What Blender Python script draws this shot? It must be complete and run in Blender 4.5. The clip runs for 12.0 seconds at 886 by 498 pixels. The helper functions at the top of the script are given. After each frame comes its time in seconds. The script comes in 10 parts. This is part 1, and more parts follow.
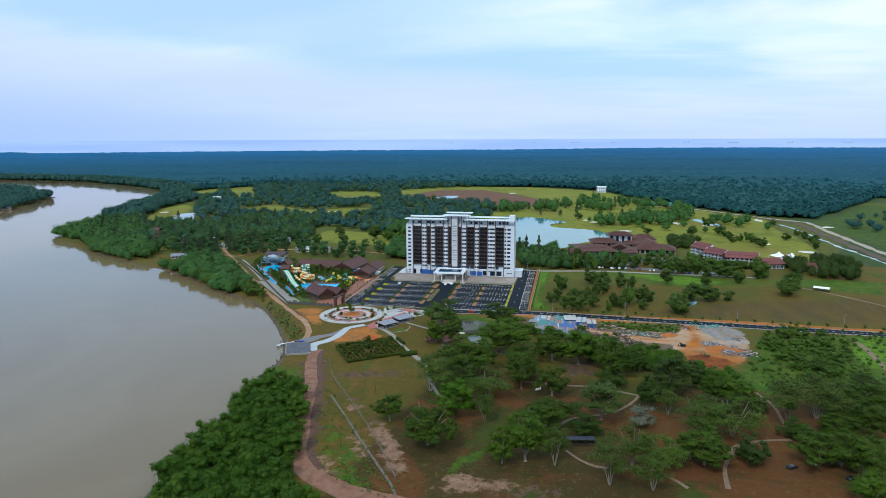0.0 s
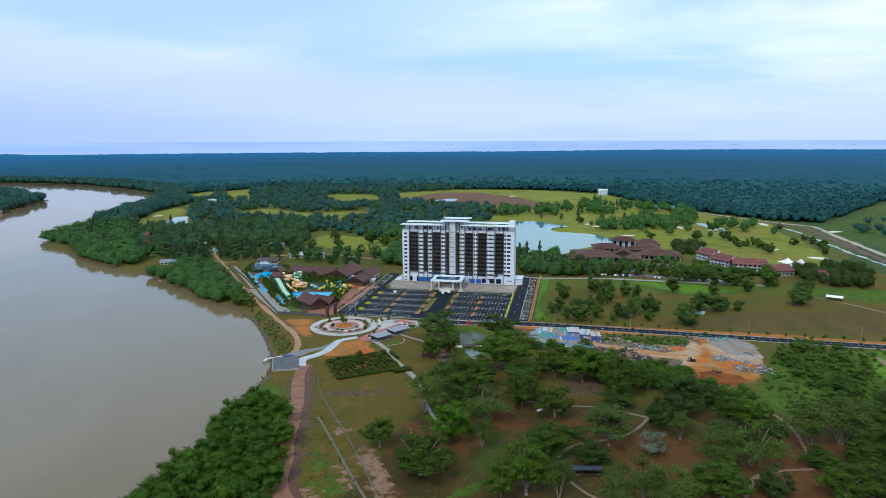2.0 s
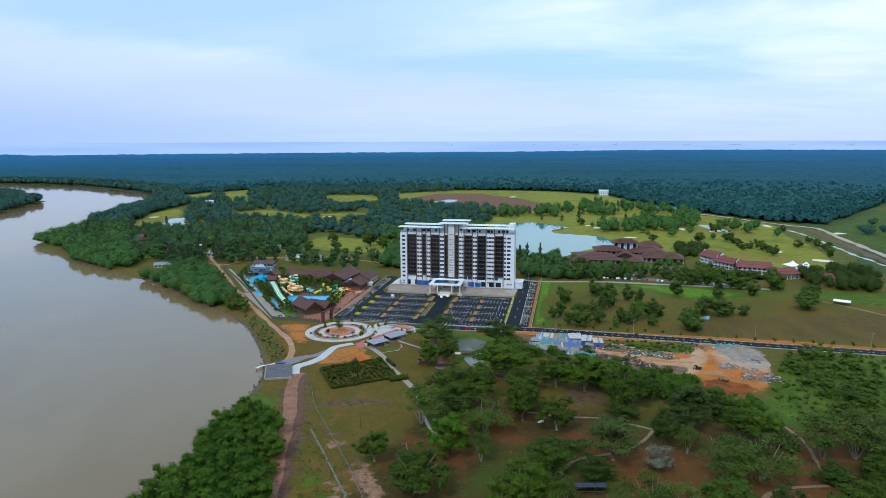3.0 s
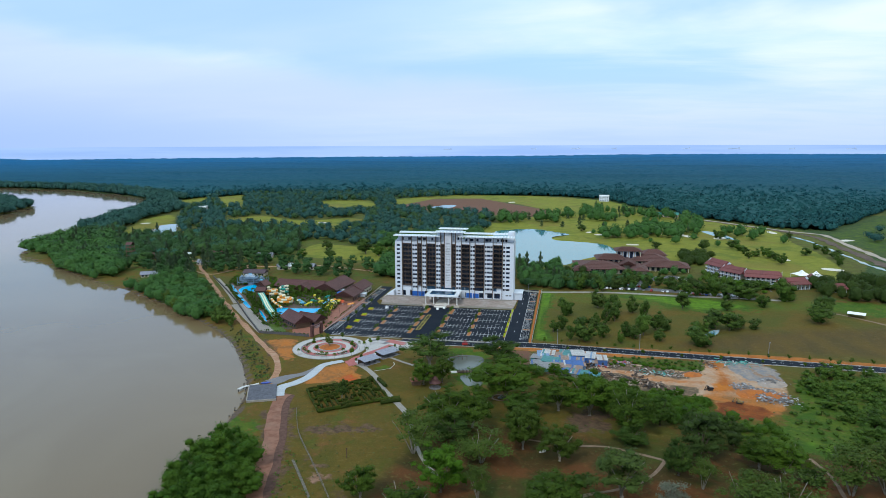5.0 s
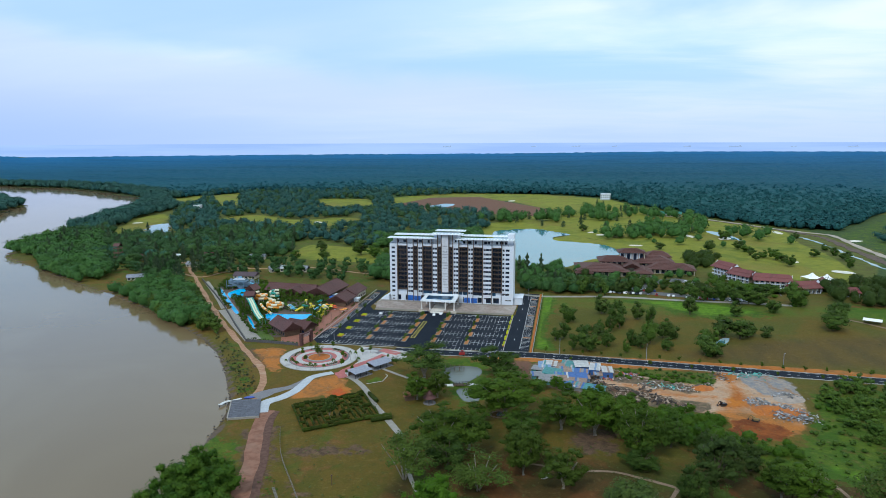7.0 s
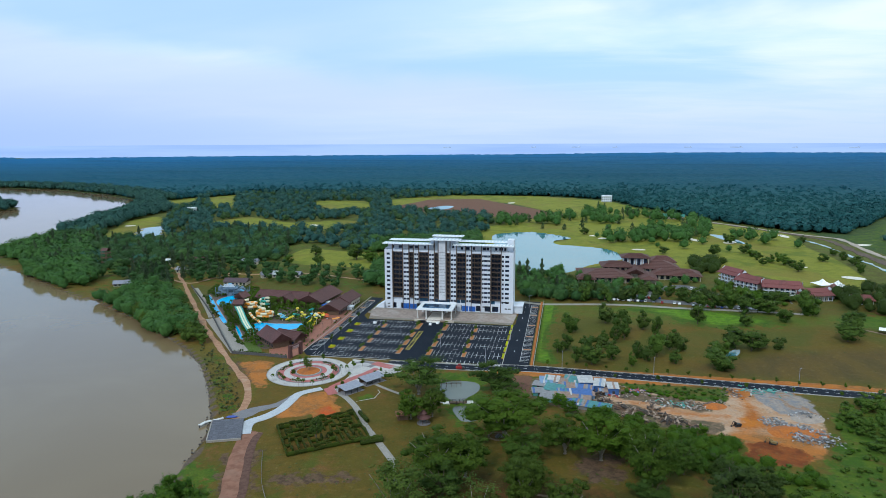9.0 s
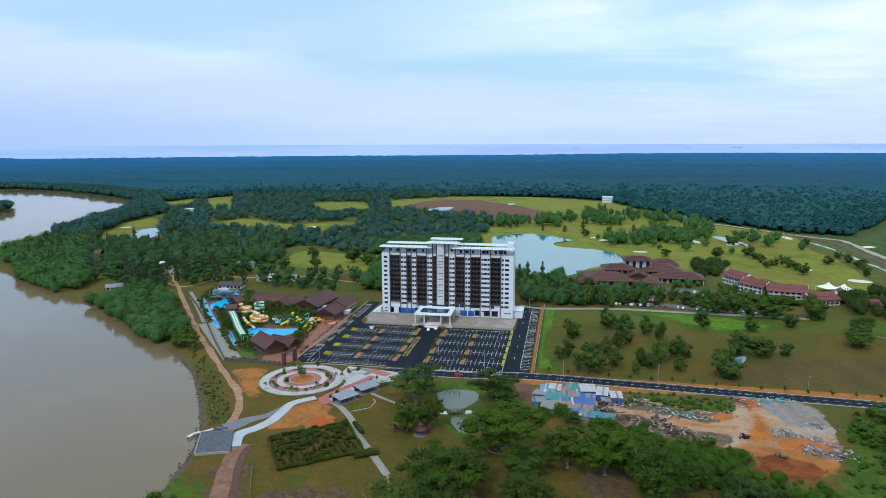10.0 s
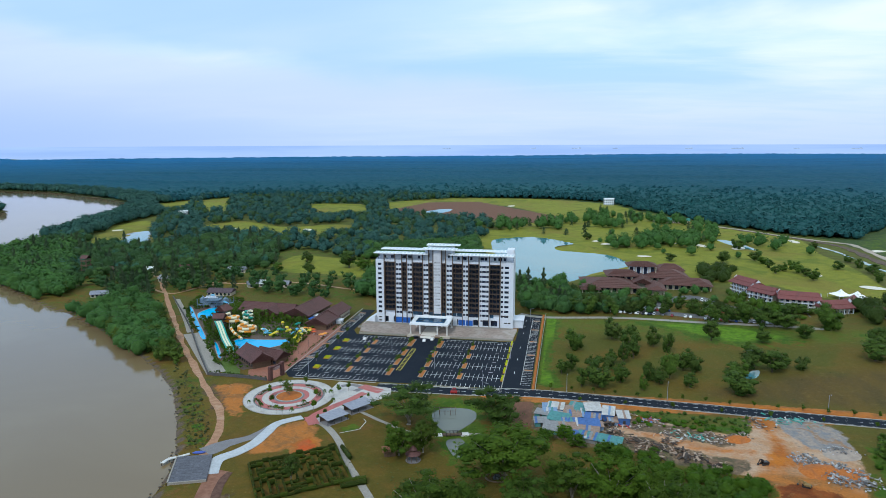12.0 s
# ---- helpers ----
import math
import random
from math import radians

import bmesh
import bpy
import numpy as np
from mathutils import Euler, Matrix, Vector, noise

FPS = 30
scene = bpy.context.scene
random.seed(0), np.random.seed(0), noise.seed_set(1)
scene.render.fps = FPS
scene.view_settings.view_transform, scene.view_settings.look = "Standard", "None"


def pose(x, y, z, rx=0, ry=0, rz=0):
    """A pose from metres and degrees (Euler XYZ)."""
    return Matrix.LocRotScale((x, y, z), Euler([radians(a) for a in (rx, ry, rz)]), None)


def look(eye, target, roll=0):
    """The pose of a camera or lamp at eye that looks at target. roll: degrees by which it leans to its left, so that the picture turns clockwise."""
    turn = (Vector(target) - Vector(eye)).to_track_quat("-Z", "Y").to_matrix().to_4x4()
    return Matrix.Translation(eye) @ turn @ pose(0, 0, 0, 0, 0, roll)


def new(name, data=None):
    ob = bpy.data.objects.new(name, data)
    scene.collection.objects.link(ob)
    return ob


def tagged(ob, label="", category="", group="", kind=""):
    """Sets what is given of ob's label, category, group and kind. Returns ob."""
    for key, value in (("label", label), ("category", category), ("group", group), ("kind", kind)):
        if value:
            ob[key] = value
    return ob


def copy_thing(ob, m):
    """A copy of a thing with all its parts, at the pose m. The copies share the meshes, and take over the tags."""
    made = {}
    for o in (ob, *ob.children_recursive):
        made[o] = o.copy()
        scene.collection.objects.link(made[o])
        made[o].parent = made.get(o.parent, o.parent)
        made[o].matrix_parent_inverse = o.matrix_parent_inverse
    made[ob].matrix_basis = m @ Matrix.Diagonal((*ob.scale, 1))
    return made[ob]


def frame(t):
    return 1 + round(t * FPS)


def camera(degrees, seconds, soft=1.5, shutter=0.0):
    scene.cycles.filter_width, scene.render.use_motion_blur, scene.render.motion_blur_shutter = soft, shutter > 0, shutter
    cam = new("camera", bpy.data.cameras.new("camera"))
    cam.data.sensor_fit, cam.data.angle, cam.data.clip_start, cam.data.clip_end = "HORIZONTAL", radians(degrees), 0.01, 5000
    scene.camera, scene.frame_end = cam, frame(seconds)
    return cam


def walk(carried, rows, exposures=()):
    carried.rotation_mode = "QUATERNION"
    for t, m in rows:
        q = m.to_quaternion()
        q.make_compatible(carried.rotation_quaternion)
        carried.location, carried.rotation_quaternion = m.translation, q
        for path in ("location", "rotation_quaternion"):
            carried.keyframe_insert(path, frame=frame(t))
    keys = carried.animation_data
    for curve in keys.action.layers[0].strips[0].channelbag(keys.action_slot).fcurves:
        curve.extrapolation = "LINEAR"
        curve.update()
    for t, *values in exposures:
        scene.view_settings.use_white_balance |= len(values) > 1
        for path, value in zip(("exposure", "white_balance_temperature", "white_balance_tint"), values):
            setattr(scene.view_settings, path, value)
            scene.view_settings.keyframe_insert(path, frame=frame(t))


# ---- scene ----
# camera and its flight: seconds, x, y, z, tilt, turn
cam = camera(69.0, 12.0, soft=0.6)
ROLL = -0.206
FLIGHT = [
    (0, 88.81, -543.48, 120.00, 80.104, 10.840),
    (0.5, 88.39, -538.27, 120.17, 80.147, 10.844),
    (1, 87.96, -533.08, 120.35, 80.182, 10.843),
    (1.5, 87.55, -528.01, 120.52, 80.224, 10.843),
    (2, 87.13, -522.84, 120.69, 80.252, 10.846),
    (2.5, 86.70, -517.49, 120.87, 80.267, 10.853),
    (3, 86.26, -512.09, 121.05, 80.275, 10.855),
    (5, 84.49, -490.44, 121.77, 80.631, 10.793),
    (5.5, 84.06, -485.10, 121.95, 80.553, 10.790),
    (6, 83.63, -479.85, 122.12, 80.482, 10.791),
    (6.5, 83.20, -474.55, 122.30, 80.425, 10.790),
    (7, 82.77, -469.33, 122.47, 80.396, 10.774),
    (9, 81.17, -449.67, 123.13, 80.464, 10.759),
    (9.5, 80.76, -444.54, 123.30, 80.480, 10.755),
    (10, 80.34, -439.41, 123.47, 80.501, 10.756),
    (10.5, 79.92, -434.25, 123.64, 80.507, 10.754),
    (11, 79.50, -429.04, 123.81, 80.514, 10.750),
    (11.5, 79.08, -423.95, 123.98, 80.523, 10.756),
    (12, 78.66, -418.83, 124.15, 80.553, 10.757),
]
walk(cam, [(t, pose(x, y, z, tilt, 0, turn) @ pose(0, 0, 0, 0, 0, ROLL)) for t, x, y, z, tilt, turn in FLIGHT], [(0, 0.08, 6120, 7), (12, 0.08, 6120, 7)])

# ---- world, sun and exposure ----
world = bpy.data.worlds.new("sky")
scene.world = world
world.use_nodes = True


def sky_nodes():
    nt = world.node_tree
    nd, ln = nt.nodes, nt.links
    nd.clear()
    out = nd.new("ShaderNodeOutputWorld")
    bg = nd.new("ShaderNodeBackground")
    sky = nd.new("ShaderNodeTexSky")
    sky.sky_type = "NISHITA"
    sky.sun_disc = False
    sky.sun_elevation = radians(50)
    sky.sun_rotation = radians(200)
    sky.air_density = 1.0
    co = nd.new("ShaderNodeTexCoord")
    sep = nd.new("ShaderNodeSeparateXYZ")
    ln.new(co.outputs["Generated"], sep.inputs[0])

    def m(op, a, b):
        n = nd.new("ShaderNodeMath")
        n.operation = op
        for i, v in enumerate((a, b)):
            if isinstance(v, (int, float)):
                n.inputs[i].default_value = v
            else:
                ln.new(v, n.inputs[i])
        return n.outputs[0]

    # the cloud layer lies on a plane high above: its coordinates are x/z and y/z
    z = m("ADD", m("MAXIMUM", sep.outputs[2], 0.0), 0.11)
    com = nd.new("ShaderNodeCombineXYZ")
    ln.new(m("DIVIDE", sep.outputs[0], z), com.inputs[0])
    ln.new(m("DIVIDE", sep.outputs[1], z), com.inputs[1])

    # the cover is thinner on one side of the sky
    lean = m("MULTIPLY", m("ADD", m("MULTIPLY", sep.outputs[0], 0.98), m("MULTIPLY", sep.outputs[1], 0.19)), 0.22)

    def cloud(scale, detail, rough, lo, hi, loc):
        mp = nd.new("ShaderNodeMapping")
        mp.inputs["Location"].default_value = loc
        mp.inputs["Rotation"].default_value = (0, 0, radians(-16))
        mp.inputs["Scale"].default_value = (0.55, 1.0, 1.0)
        ln.new(com.outputs[0], mp.inputs[0])
        no = nd.new("ShaderNodeTexNoise")
        no.inputs["Scale"].default_value = scale
        no.inputs["Detail"].default_value = detail
        no.inputs["Roughness"].default_value = rough
        no.inputs["Distortion"].default_value = 0.4
        ln.new(mp.outputs[0], no.inputs["Vector"])
        mr = nd.new("ShaderNodeMapRange")
        mr.interpolation_type = "SMOOTHSTEP"
        mr.inputs[1].default_value, mr.inputs[2].default_value = lo, hi
        ln.new(m("ADD", no.outputs["Fac"], lean), mr.inputs[0])
        return mr.outputs[0]

    big = cloud(0.55, 6.0, 0.52, 0.36, 0.62, (3.1, 1.7, 0))
    thin = cloud(1.6, 8.0, 0.55, 0.35, 0.75, (7.3, 0.4, 0))

    def mix(fac, a, b):
        n = nd.new("ShaderNodeMix")
        n.data_type = "RGBA"
        for sock, v in ((n.inputs[0], fac), (n.inputs[6], a), (n.inputs[7], b)):
            if isinstance(v, tuple):
                sock.default_value = v
            elif isinstance(v, float):
                sock.default_value = v
            else:
                ln.new(v, sock)
        return n.outputs[2]

    scale = nd.new("ShaderNodeVectorMath")
    scale.operation = "SCALE"
    scale.inputs[3].default_value = 0.10
    ln.new(sky.outputs[0], scale.inputs[0])
    veil = mix(0.8, scale.outputs[0], (0.50, 0.76, 1.0, 1))
    white = mix(thin, (0.70, 0.88, 1.0, 1), (0.92, 0.99, 1.0, 1))
    col = mix(m("MULTIPLY", big, 0.9), veil, white)
    # lavender haze low over the horizon
    mr = nd.new("ShaderNodeMapRange")
    mr.interpolation_type = "SMOOTHSTEP"
    mr.inputs[1].default_value, mr.inputs[2].default_value = 0.13, -0.01
    ln.new(sep.outputs[2], mr.inputs[0])
    col = mix(m("MULTIPLY", mr.outputs[0], 0.85), col, (0.55, 0.67, 1.0, 1))
    # a long pinkish bank of cloud that sinks towards the landward side, with clear air above it
    side = m("MULTIPLY", lean, 4.55)
    wob = nd.new("ShaderNodeTexNoise")
    wob.inputs["Scale"].default_value = 3.0
    wob.inputs["Detail"].default_value = 6.0
    stretch = nd.new("ShaderNodeMapping")
    stretch.inputs["Scale"].default_value = (1.0, 1.0, 3.0)
    ln.new(co.outputs["Generated"], stretch.inputs[0])
    ln.new(stretch.outputs[0], wob.inputs["Vector"])

    def step(v, lo, hi):
        n = nd.new("ShaderNodeMapRange")
        n.interpolation_type = "SMOOTHSTEP"
        n.inputs[1].default_value, n.inputs[2].default_value = lo, hi
        ln.new(v, n.inputs[0])
        return n.outputs[0]

    over = m("ADD", m("SUBTRACT", sep.outputs[2], m("ADD", m("MULTIPLY", side, -0.115), 0.088)), m("MULTIPLY", m("SUBTRACT", wob.outputs["Fac"], 0.5), 0.09))
    clear = m("MULTIPLY", m("MULTIPLY", step(over, -0.01, 0.02), step(over, 0.3, 0.1)), step(side, 0.25, -0.2))
    col = mix(m("MULTIPLY", clear, 0.8), col, (0.47, 0.67, 0.97, 1))
    bank = m("MULTIPLY", m("MULTIPLY", step(over, 0.02, -0.02), step(sep.outputs[2], 0.0, 0.06)), step(side, 0.45, 0.0))
    col = mix(m("MULTIPLY", bank, 0.7), col, (0.66, 0.74, 0.98, 1))
    # deeper lavender blue low over the sea on the river side
    deep = m("MULTIPLY", step(sep.outputs[2], 0.13, 0.0), step(side, 0.0, -0.75))
    col = mix(m("MULTIPLY", deep, 0.8), col, (0.38, 0.53, 0.91, 1))
    ln.new(col, bg.inputs["Color"])
    bg.inputs["Strength"].default_value = 1.0
    ln.new(bg.outputs[0], out.inputs[0])


sky_nodes()
sun_data = bpy.data.lights.new("sun", "SUN")
sun_data.energy = 1.8
sun_data.angle = radians(14)
sun_data.color = (1.0, 0.96, 0.9)
sun = new("sun", sun_data)
sun.matrix_world = look((0, 0, 300), (90, 260, 0))

# ---- helpers for meshes and materials ----
RND = random.Random(7)


class Shape:
    """Collects vertices and faces for one mesh."""

    def __init__(self):
        self.v, self.f, self.mi = [], [], []

    def add(self, verts, faces, mi=0):
        n = len(self.v)
        self.v += [tuple(p) for p in verts]
        self.f += [tuple(i + n for i in q) for q in faces]
        self.mi += [mi] * len(faces)
        return self

    def box(self, x0, x1, y0, y1, z0, z1, mi=0):
        v = [(x, y, z) for z in (z0, z1) for x, y in ((x0, y0), (x1, y0), (x1, y1), (x0, y1))]
        return self.add(v, [(3, 2, 1, 0), (4, 5, 6, 7), (0, 1, 5, 4), (1, 2, 6, 5), (2, 3, 7, 6), (3, 0, 4, 7)], mi)

    def bevel_box(self, x0, x1, y0, y1, z0, z1, b, mi=0):
        """A box whose top edges are chamfered."""
        v = [(x0, y0, z0), (x1, y0, z0), (x1, y1, z0), (x0, y1, z0), (x0, y0, z1 - b), (x1, y0, z1 - b), (x1, y1, z1 - b), (x0, y1, z1 - b),
             (x0 + b, y0 + b, z1), (x1 - b, y0 + b, z1), (x1 - b, y1 - b, z1), (x0 + b, y1 - b, z1)]
        f = [(3, 2, 1, 0), (8, 9, 10, 11)]
        for i in range(4):
            j = (i + 1) % 4
            f += [(i, j, 4 + j, 4 + i), (4 + i, 4 + j, 8 + j, 8 + i)]
        return self.add(v, f, mi)

    def prism(self, poly, z0, z1, mi=0):
        """An upright prism over a polygon that runs anticlockwise."""
        n = len(poly)
        v = [(x, y, z0) for x, y in poly] + [(x, y, z1) for x, y in poly]
        f = [tuple(range(n - 1, -1, -1)), tuple(range(n, 2 * n))] + [(i, (i + 1) % n, n + (i + 1) % n, n + i) for i in range(n)]
        return self.add(v, f, mi)

    def tube(self, pts, radii, sides=8, cap=True, mi=0, squash=1.0):
        rings = []
        n0 = len(self.v)
        m = len(pts)
        for i, p in enumerate(pts):
            p = Vector(p)
            d = (Vector(pts[min(i + 1, m - 1)]) - Vector(pts[max(i - 1, 0)])).normalized()
            a = d.cross(Vector((0, 0, 1)))
            a = Vector((1, 0, 0)) if a.length < 1e-3 else a.normalized()
            b = a.cross(d)
            r = radii[i] if isinstance(radii, (list, tuple)) else radii
            rings.append([p + (a * math.cos(2 * math.pi * k / sides) + b * math.sin(2 * math.pi * k / sides) * squash) * r for k in range(sides)])
        v = [q for ring in rings for q in ring]
        f = [(i * sides + k, i * sides + (k + 1) % sides, (i + 1) * sides + (k + 1) % sides, (i + 1) * sides + k) for i in range(m - 1) for k in range(sides)]
        if cap:
            f += [tuple(range(sides - 1, -1, -1)), tuple((m - 1) * sides + k for k in range(sides))]
        return self.add(v, f, mi)

    def gable(self, x0, x1, y0, y1, z0, z1, over=0.0, thick=0.35, mi=0, hip=0.0):
        """A roof with its ridge along x: two slopes with thickness. hip draws the ridge's ends in."""
        ym = (y0 + y1) / 2
        x0, x1, y0, y1 = x0 - over, x1 + over, y0 - over, y1 + over
        top = [(x0, y0, z0), (x1, y0, z0), (x1, y1, z0), (x0, y1, z0), (x0 + hip, ym, z1), (x1 - hip, ym, z1)]
        v = top + [(x, y, z - thick) for x, y, z in top]
        f = [(0, 1, 5, 4), (2, 3, 4, 5), (1, 2, 5), (3, 0, 4), (7, 6, 10, 11), (9, 8, 11, 10), (8, 7, 11), (6, 9, 10), (1, 0, 6, 7), (3, 2, 8, 9), (2, 1, 7, 8), (0, 3, 9, 6)]
        return self.add(v, f, mi)

    def mesh(self, name, mats=(), smooth=False):
        me = bpy.data.meshes.new(name)
        me.from_pydata(self.v, [], self.f)
        for m in mats if isinstance(mats, (list, tuple)) else [mats]:
            me.materials.append(m)
        me.polygons.foreach_set("material_index", self.mi)
        if smooth:
            me.polygons.foreach_set("use_smooth", [True] * len(self.f))
        me.update()
        return me


def thing(name, label, category, group="", m=None, kind=""):
    """An empty at a thing's base, which carries its parts."""
    ob = new(name)
    ob.empty_display_size = 0.5
    if m is not None:
        ob.matrix_basis = m
    return tagged(ob, label, category, group, kind)


def part(name, shape, mats, parent, label="", m=None, smooth=False):
    """One mesh object under a thing or under a part."""
    data = shape if isinstance(shape, bpy.types.Mesh) else shape.mesh(name, mats, smooth)
    ob = new(name, data)
    ob.parent = parent
    if m is not None:
        ob.matrix_basis = m
    return tagged(ob, label)


def solid(name, shape, mats, label, category, group="", kind="", m=None, smooth=False):
    """A thing that is one mesh."""
    ob = new(name, shape if isinstance(shape, bpy.types.Mesh) else shape.mesh(name, mats, smooth))
    if m is not None:
        ob.matrix_basis = m
    return tagged(ob, label, category, group, kind)


def flat_mesh(name, arrays, mat, tone=None):
    """A mesh from numpy arrays of vertices and of faces with one number of corners."""
    verts, faces = arrays
    me = bpy.data.meshes.new(name)
    k = faces.shape[1]
    me.vertices.add(len(verts))
    me.vertices.foreach_set("co", verts.astype(np.float32).ravel())
    me.loops.add(faces.size)
    me.loops.foreach_set("vertex_index", faces.astype(np.int32).ravel())
    me.polygons.add(len(faces))
    me.polygons.foreach_set("loop_start", np.arange(0, faces.size, k, dtype=np.int32))
    me.polygons.foreach_set("use_smooth", np.ones(len(faces), bool))
    me.materials.append(mat)
    if tone is not None:
        at = me.attributes.new("tone", "FLOAT", "POINT")
        at.data.foreach_set("value", tone.astype(np.float32))
    me.update(calc_edges=True)
    return me


class Nodes:
    """A small notation for node materials."""

    def __init__(self, name):
        self.mat = bpy.data.materials.new(name)
        self.mat.use_nodes = True
        self.nt = self.mat.node_tree
        self.bsdf = self.nt.nodes["Principled BSDF"]
        self.pos = self.nt.nodes.new("ShaderNodeNewGeometry").outputs["Position"]

    def put(self, sock, v):
        if isinstance(v, bpy.types.NodeSocket):
            self.nt.links.new(v, sock)
        elif isinstance(v, (tuple, list)) and len(v) == 3 and sock.type == "RGBA":
            sock.default_value = (*v, 1)
        else:
            sock.default_value = v

    def noise(self, scale, detail=4.0, rough=0.55, distort=0.0, vec=None, stretch=None):
        n = self.nt.nodes.new("ShaderNodeTexNoise")
        v = vec or self.pos
        if stretch:
            mp = self.nt.nodes.new("ShaderNodeMapping")
            mp.inputs["Scale"].default_value = stretch
            self.put(mp.inputs[0], v)
            v = mp.outputs[0]
        self.put(n.inputs["Vector"], v)
        for k, x in (("Scale", scale), ("Detail", detail), ("Roughness", rough), ("Distortion", distort)):
            n.inputs[k].default_value = x
        return n.outputs["Fac"]

    def voronoi(self, scale, feature="F1", out="Distance"):
        n = self.nt.nodes.new("ShaderNodeTexVoronoi")
        n.feature = feature
        self.put(n.inputs["Vector"], self.pos)
        n.inputs["Scale"].default_value = scale
        return n.outputs[out]

    def ramp(self, v, lo, hi, a=0.0, b=1.0):
        n = self.nt.nodes.new("ShaderNodeMapRange")
        n.interpolation_type = "SMOOTHSTEP"
        for i, x in enumerate((v, lo, hi, a, b)):
            self.put(n.inputs[i], x)
        return n.outputs[0]

    def math(self, op, a, b=0.0):
        n = self.nt.nodes.new("ShaderNodeMath")
        n.operation = op
        self.put(n.inputs[0], a)
        self.put(n.inputs[1], b)
        return n.outputs[0]

    def mix(self, fac, a, b, blend="MIX"):
        n = self.nt.nodes.new("ShaderNodeMix")
        n.data_type = "RGBA"
        n.blend_type = blend
        self.put(n.inputs[0], fac)
        self.put(n.inputs[6], a)
        self.put(n.inputs[7], b)
        return n.outputs[2]

    def attr(self, name, out="Fac"):
        n = self.nt.nodes.new("ShaderNodeAttribute")
        n.attribute_name = name
        return n.outputs[out]

    def split(self, v):
        n = self.nt.nodes.new("ShaderNodeSeparateColor")
        self.put(n.inputs[0], v)
        return n.outputs

    def island(self):
        return self.nt.nodes.new("ShaderNodeNewGeometry").outputs["Random Per Island"]

    def objrand(self):
        return self.nt.nodes.new("ShaderNodeObjectInfo").outputs["Random"]

    def bump(self, height, strength=0.3, dist=0.1):
        n = self.nt.nodes.new("ShaderNodeBump")
        n.inputs["Strength"].default_value = strength
        n.inputs["Distance"].default_value = dist
        self.put(n.inputs["Height"], height)
        self.put(self.bsdf.inputs["Normal"], n.outputs[0])

    def done(self, color, rough=0.8, metal=0.0, spec=0.5):
        self.put(self.bsdf.inputs["Base Color"], color)
        self.put(self.bsdf.inputs["Roughness"], rough)
        self.put(self.bsdf.inputs["Metallic"], metal)
        self.put(self.bsdf.inputs["Specular IOR Level"], spec)
        return self.mat


def plain(name, a, b=None, rough=0.7, grain=3.0, stain=0.25, metal=0.0, spec=0.4, bump=0.15, c=None, vary=0.0):
    """A surface with fine grain and larger stains between the tones a, b and c."""
    n = Nodes(name)
    b = b or tuple(x * 0.75 for x in a)
    col = n.mix(n.ramp(n.noise(grain, 5.0), 0.35, 0.68), a, b)
    col = n.mix(n.math("MULTIPLY", n.ramp(n.noise(stain, 4.0, 0.6, 0.5), 0.48, 0.72), 0.6), col, c or tuple(x * 0.72 for x in a))
    if vary:
        col = n.mix(n.math("MULTIPLY", n.objrand(), vary), col, tuple(x * 0.45 for x in a))
    if bump:
        n.bump(n.noise(grain * 2.5, 4.0), bump, 0.05)
    return n.done(col, n.ramp(n.noise(grain, 2.0), 0.3, 0.7, rough * 0.88, min(1.0, rough * 1.1)), metal, spec)


def leafy(name, dark, light, tip, rough=0.6, spec=0.15, grain=1.6, thin=0.0):
    """Foliage: tones vary from leaf to leaf, within a clump and from crown to crown, with leaf-gap shade painted in;
    thin leaves let light through.
    """
    n = Nodes(name)
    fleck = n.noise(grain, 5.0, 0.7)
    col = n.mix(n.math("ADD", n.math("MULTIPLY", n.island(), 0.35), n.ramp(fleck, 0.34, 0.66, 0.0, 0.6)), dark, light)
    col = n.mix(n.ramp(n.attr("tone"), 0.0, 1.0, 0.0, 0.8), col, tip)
    # dark gaps between leaves: their shade is put into the colour
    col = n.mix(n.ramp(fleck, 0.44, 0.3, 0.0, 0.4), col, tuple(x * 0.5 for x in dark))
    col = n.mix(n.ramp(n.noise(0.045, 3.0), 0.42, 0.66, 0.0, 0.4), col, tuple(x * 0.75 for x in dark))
    # some crowns are fresher and yellower, others dull
    who = n.objrand()
    col = n.mix(n.ramp(who, 0.62, 1.0, 0.0, 0.45), col, (light[0] * 1.5, light[1] * 1.55, light[2]))
    col = n.mix(n.ramp(who, 0.35, 0.0, 0.0, 0.45), col, (light[0] * 0.95, light[1] * 0.72, light[2] * 1.2))
    n.bump(fleck, 0.6, 0.5)
    mat = n.done(col, rough, 0.0, spec)
    if thin:
        tr = n.nt.nodes.new("ShaderNodeBsdfTranslucent")
        n.put(tr.inputs["Color"], n.mix(0.5, col, tip))
        mx = n.nt.nodes.new("ShaderNodeMixShader")
        mx.inputs[0].default_value = thin
        n.nt.links.new(n.bsdf.outputs[0], mx.inputs[1])
        n.nt.links.new(tr.outputs[0], mx.inputs[2])
        n.nt.links.new(mx.outputs[0], n.nt.nodes["Material Output"].inputs["Surface"])
    return mat


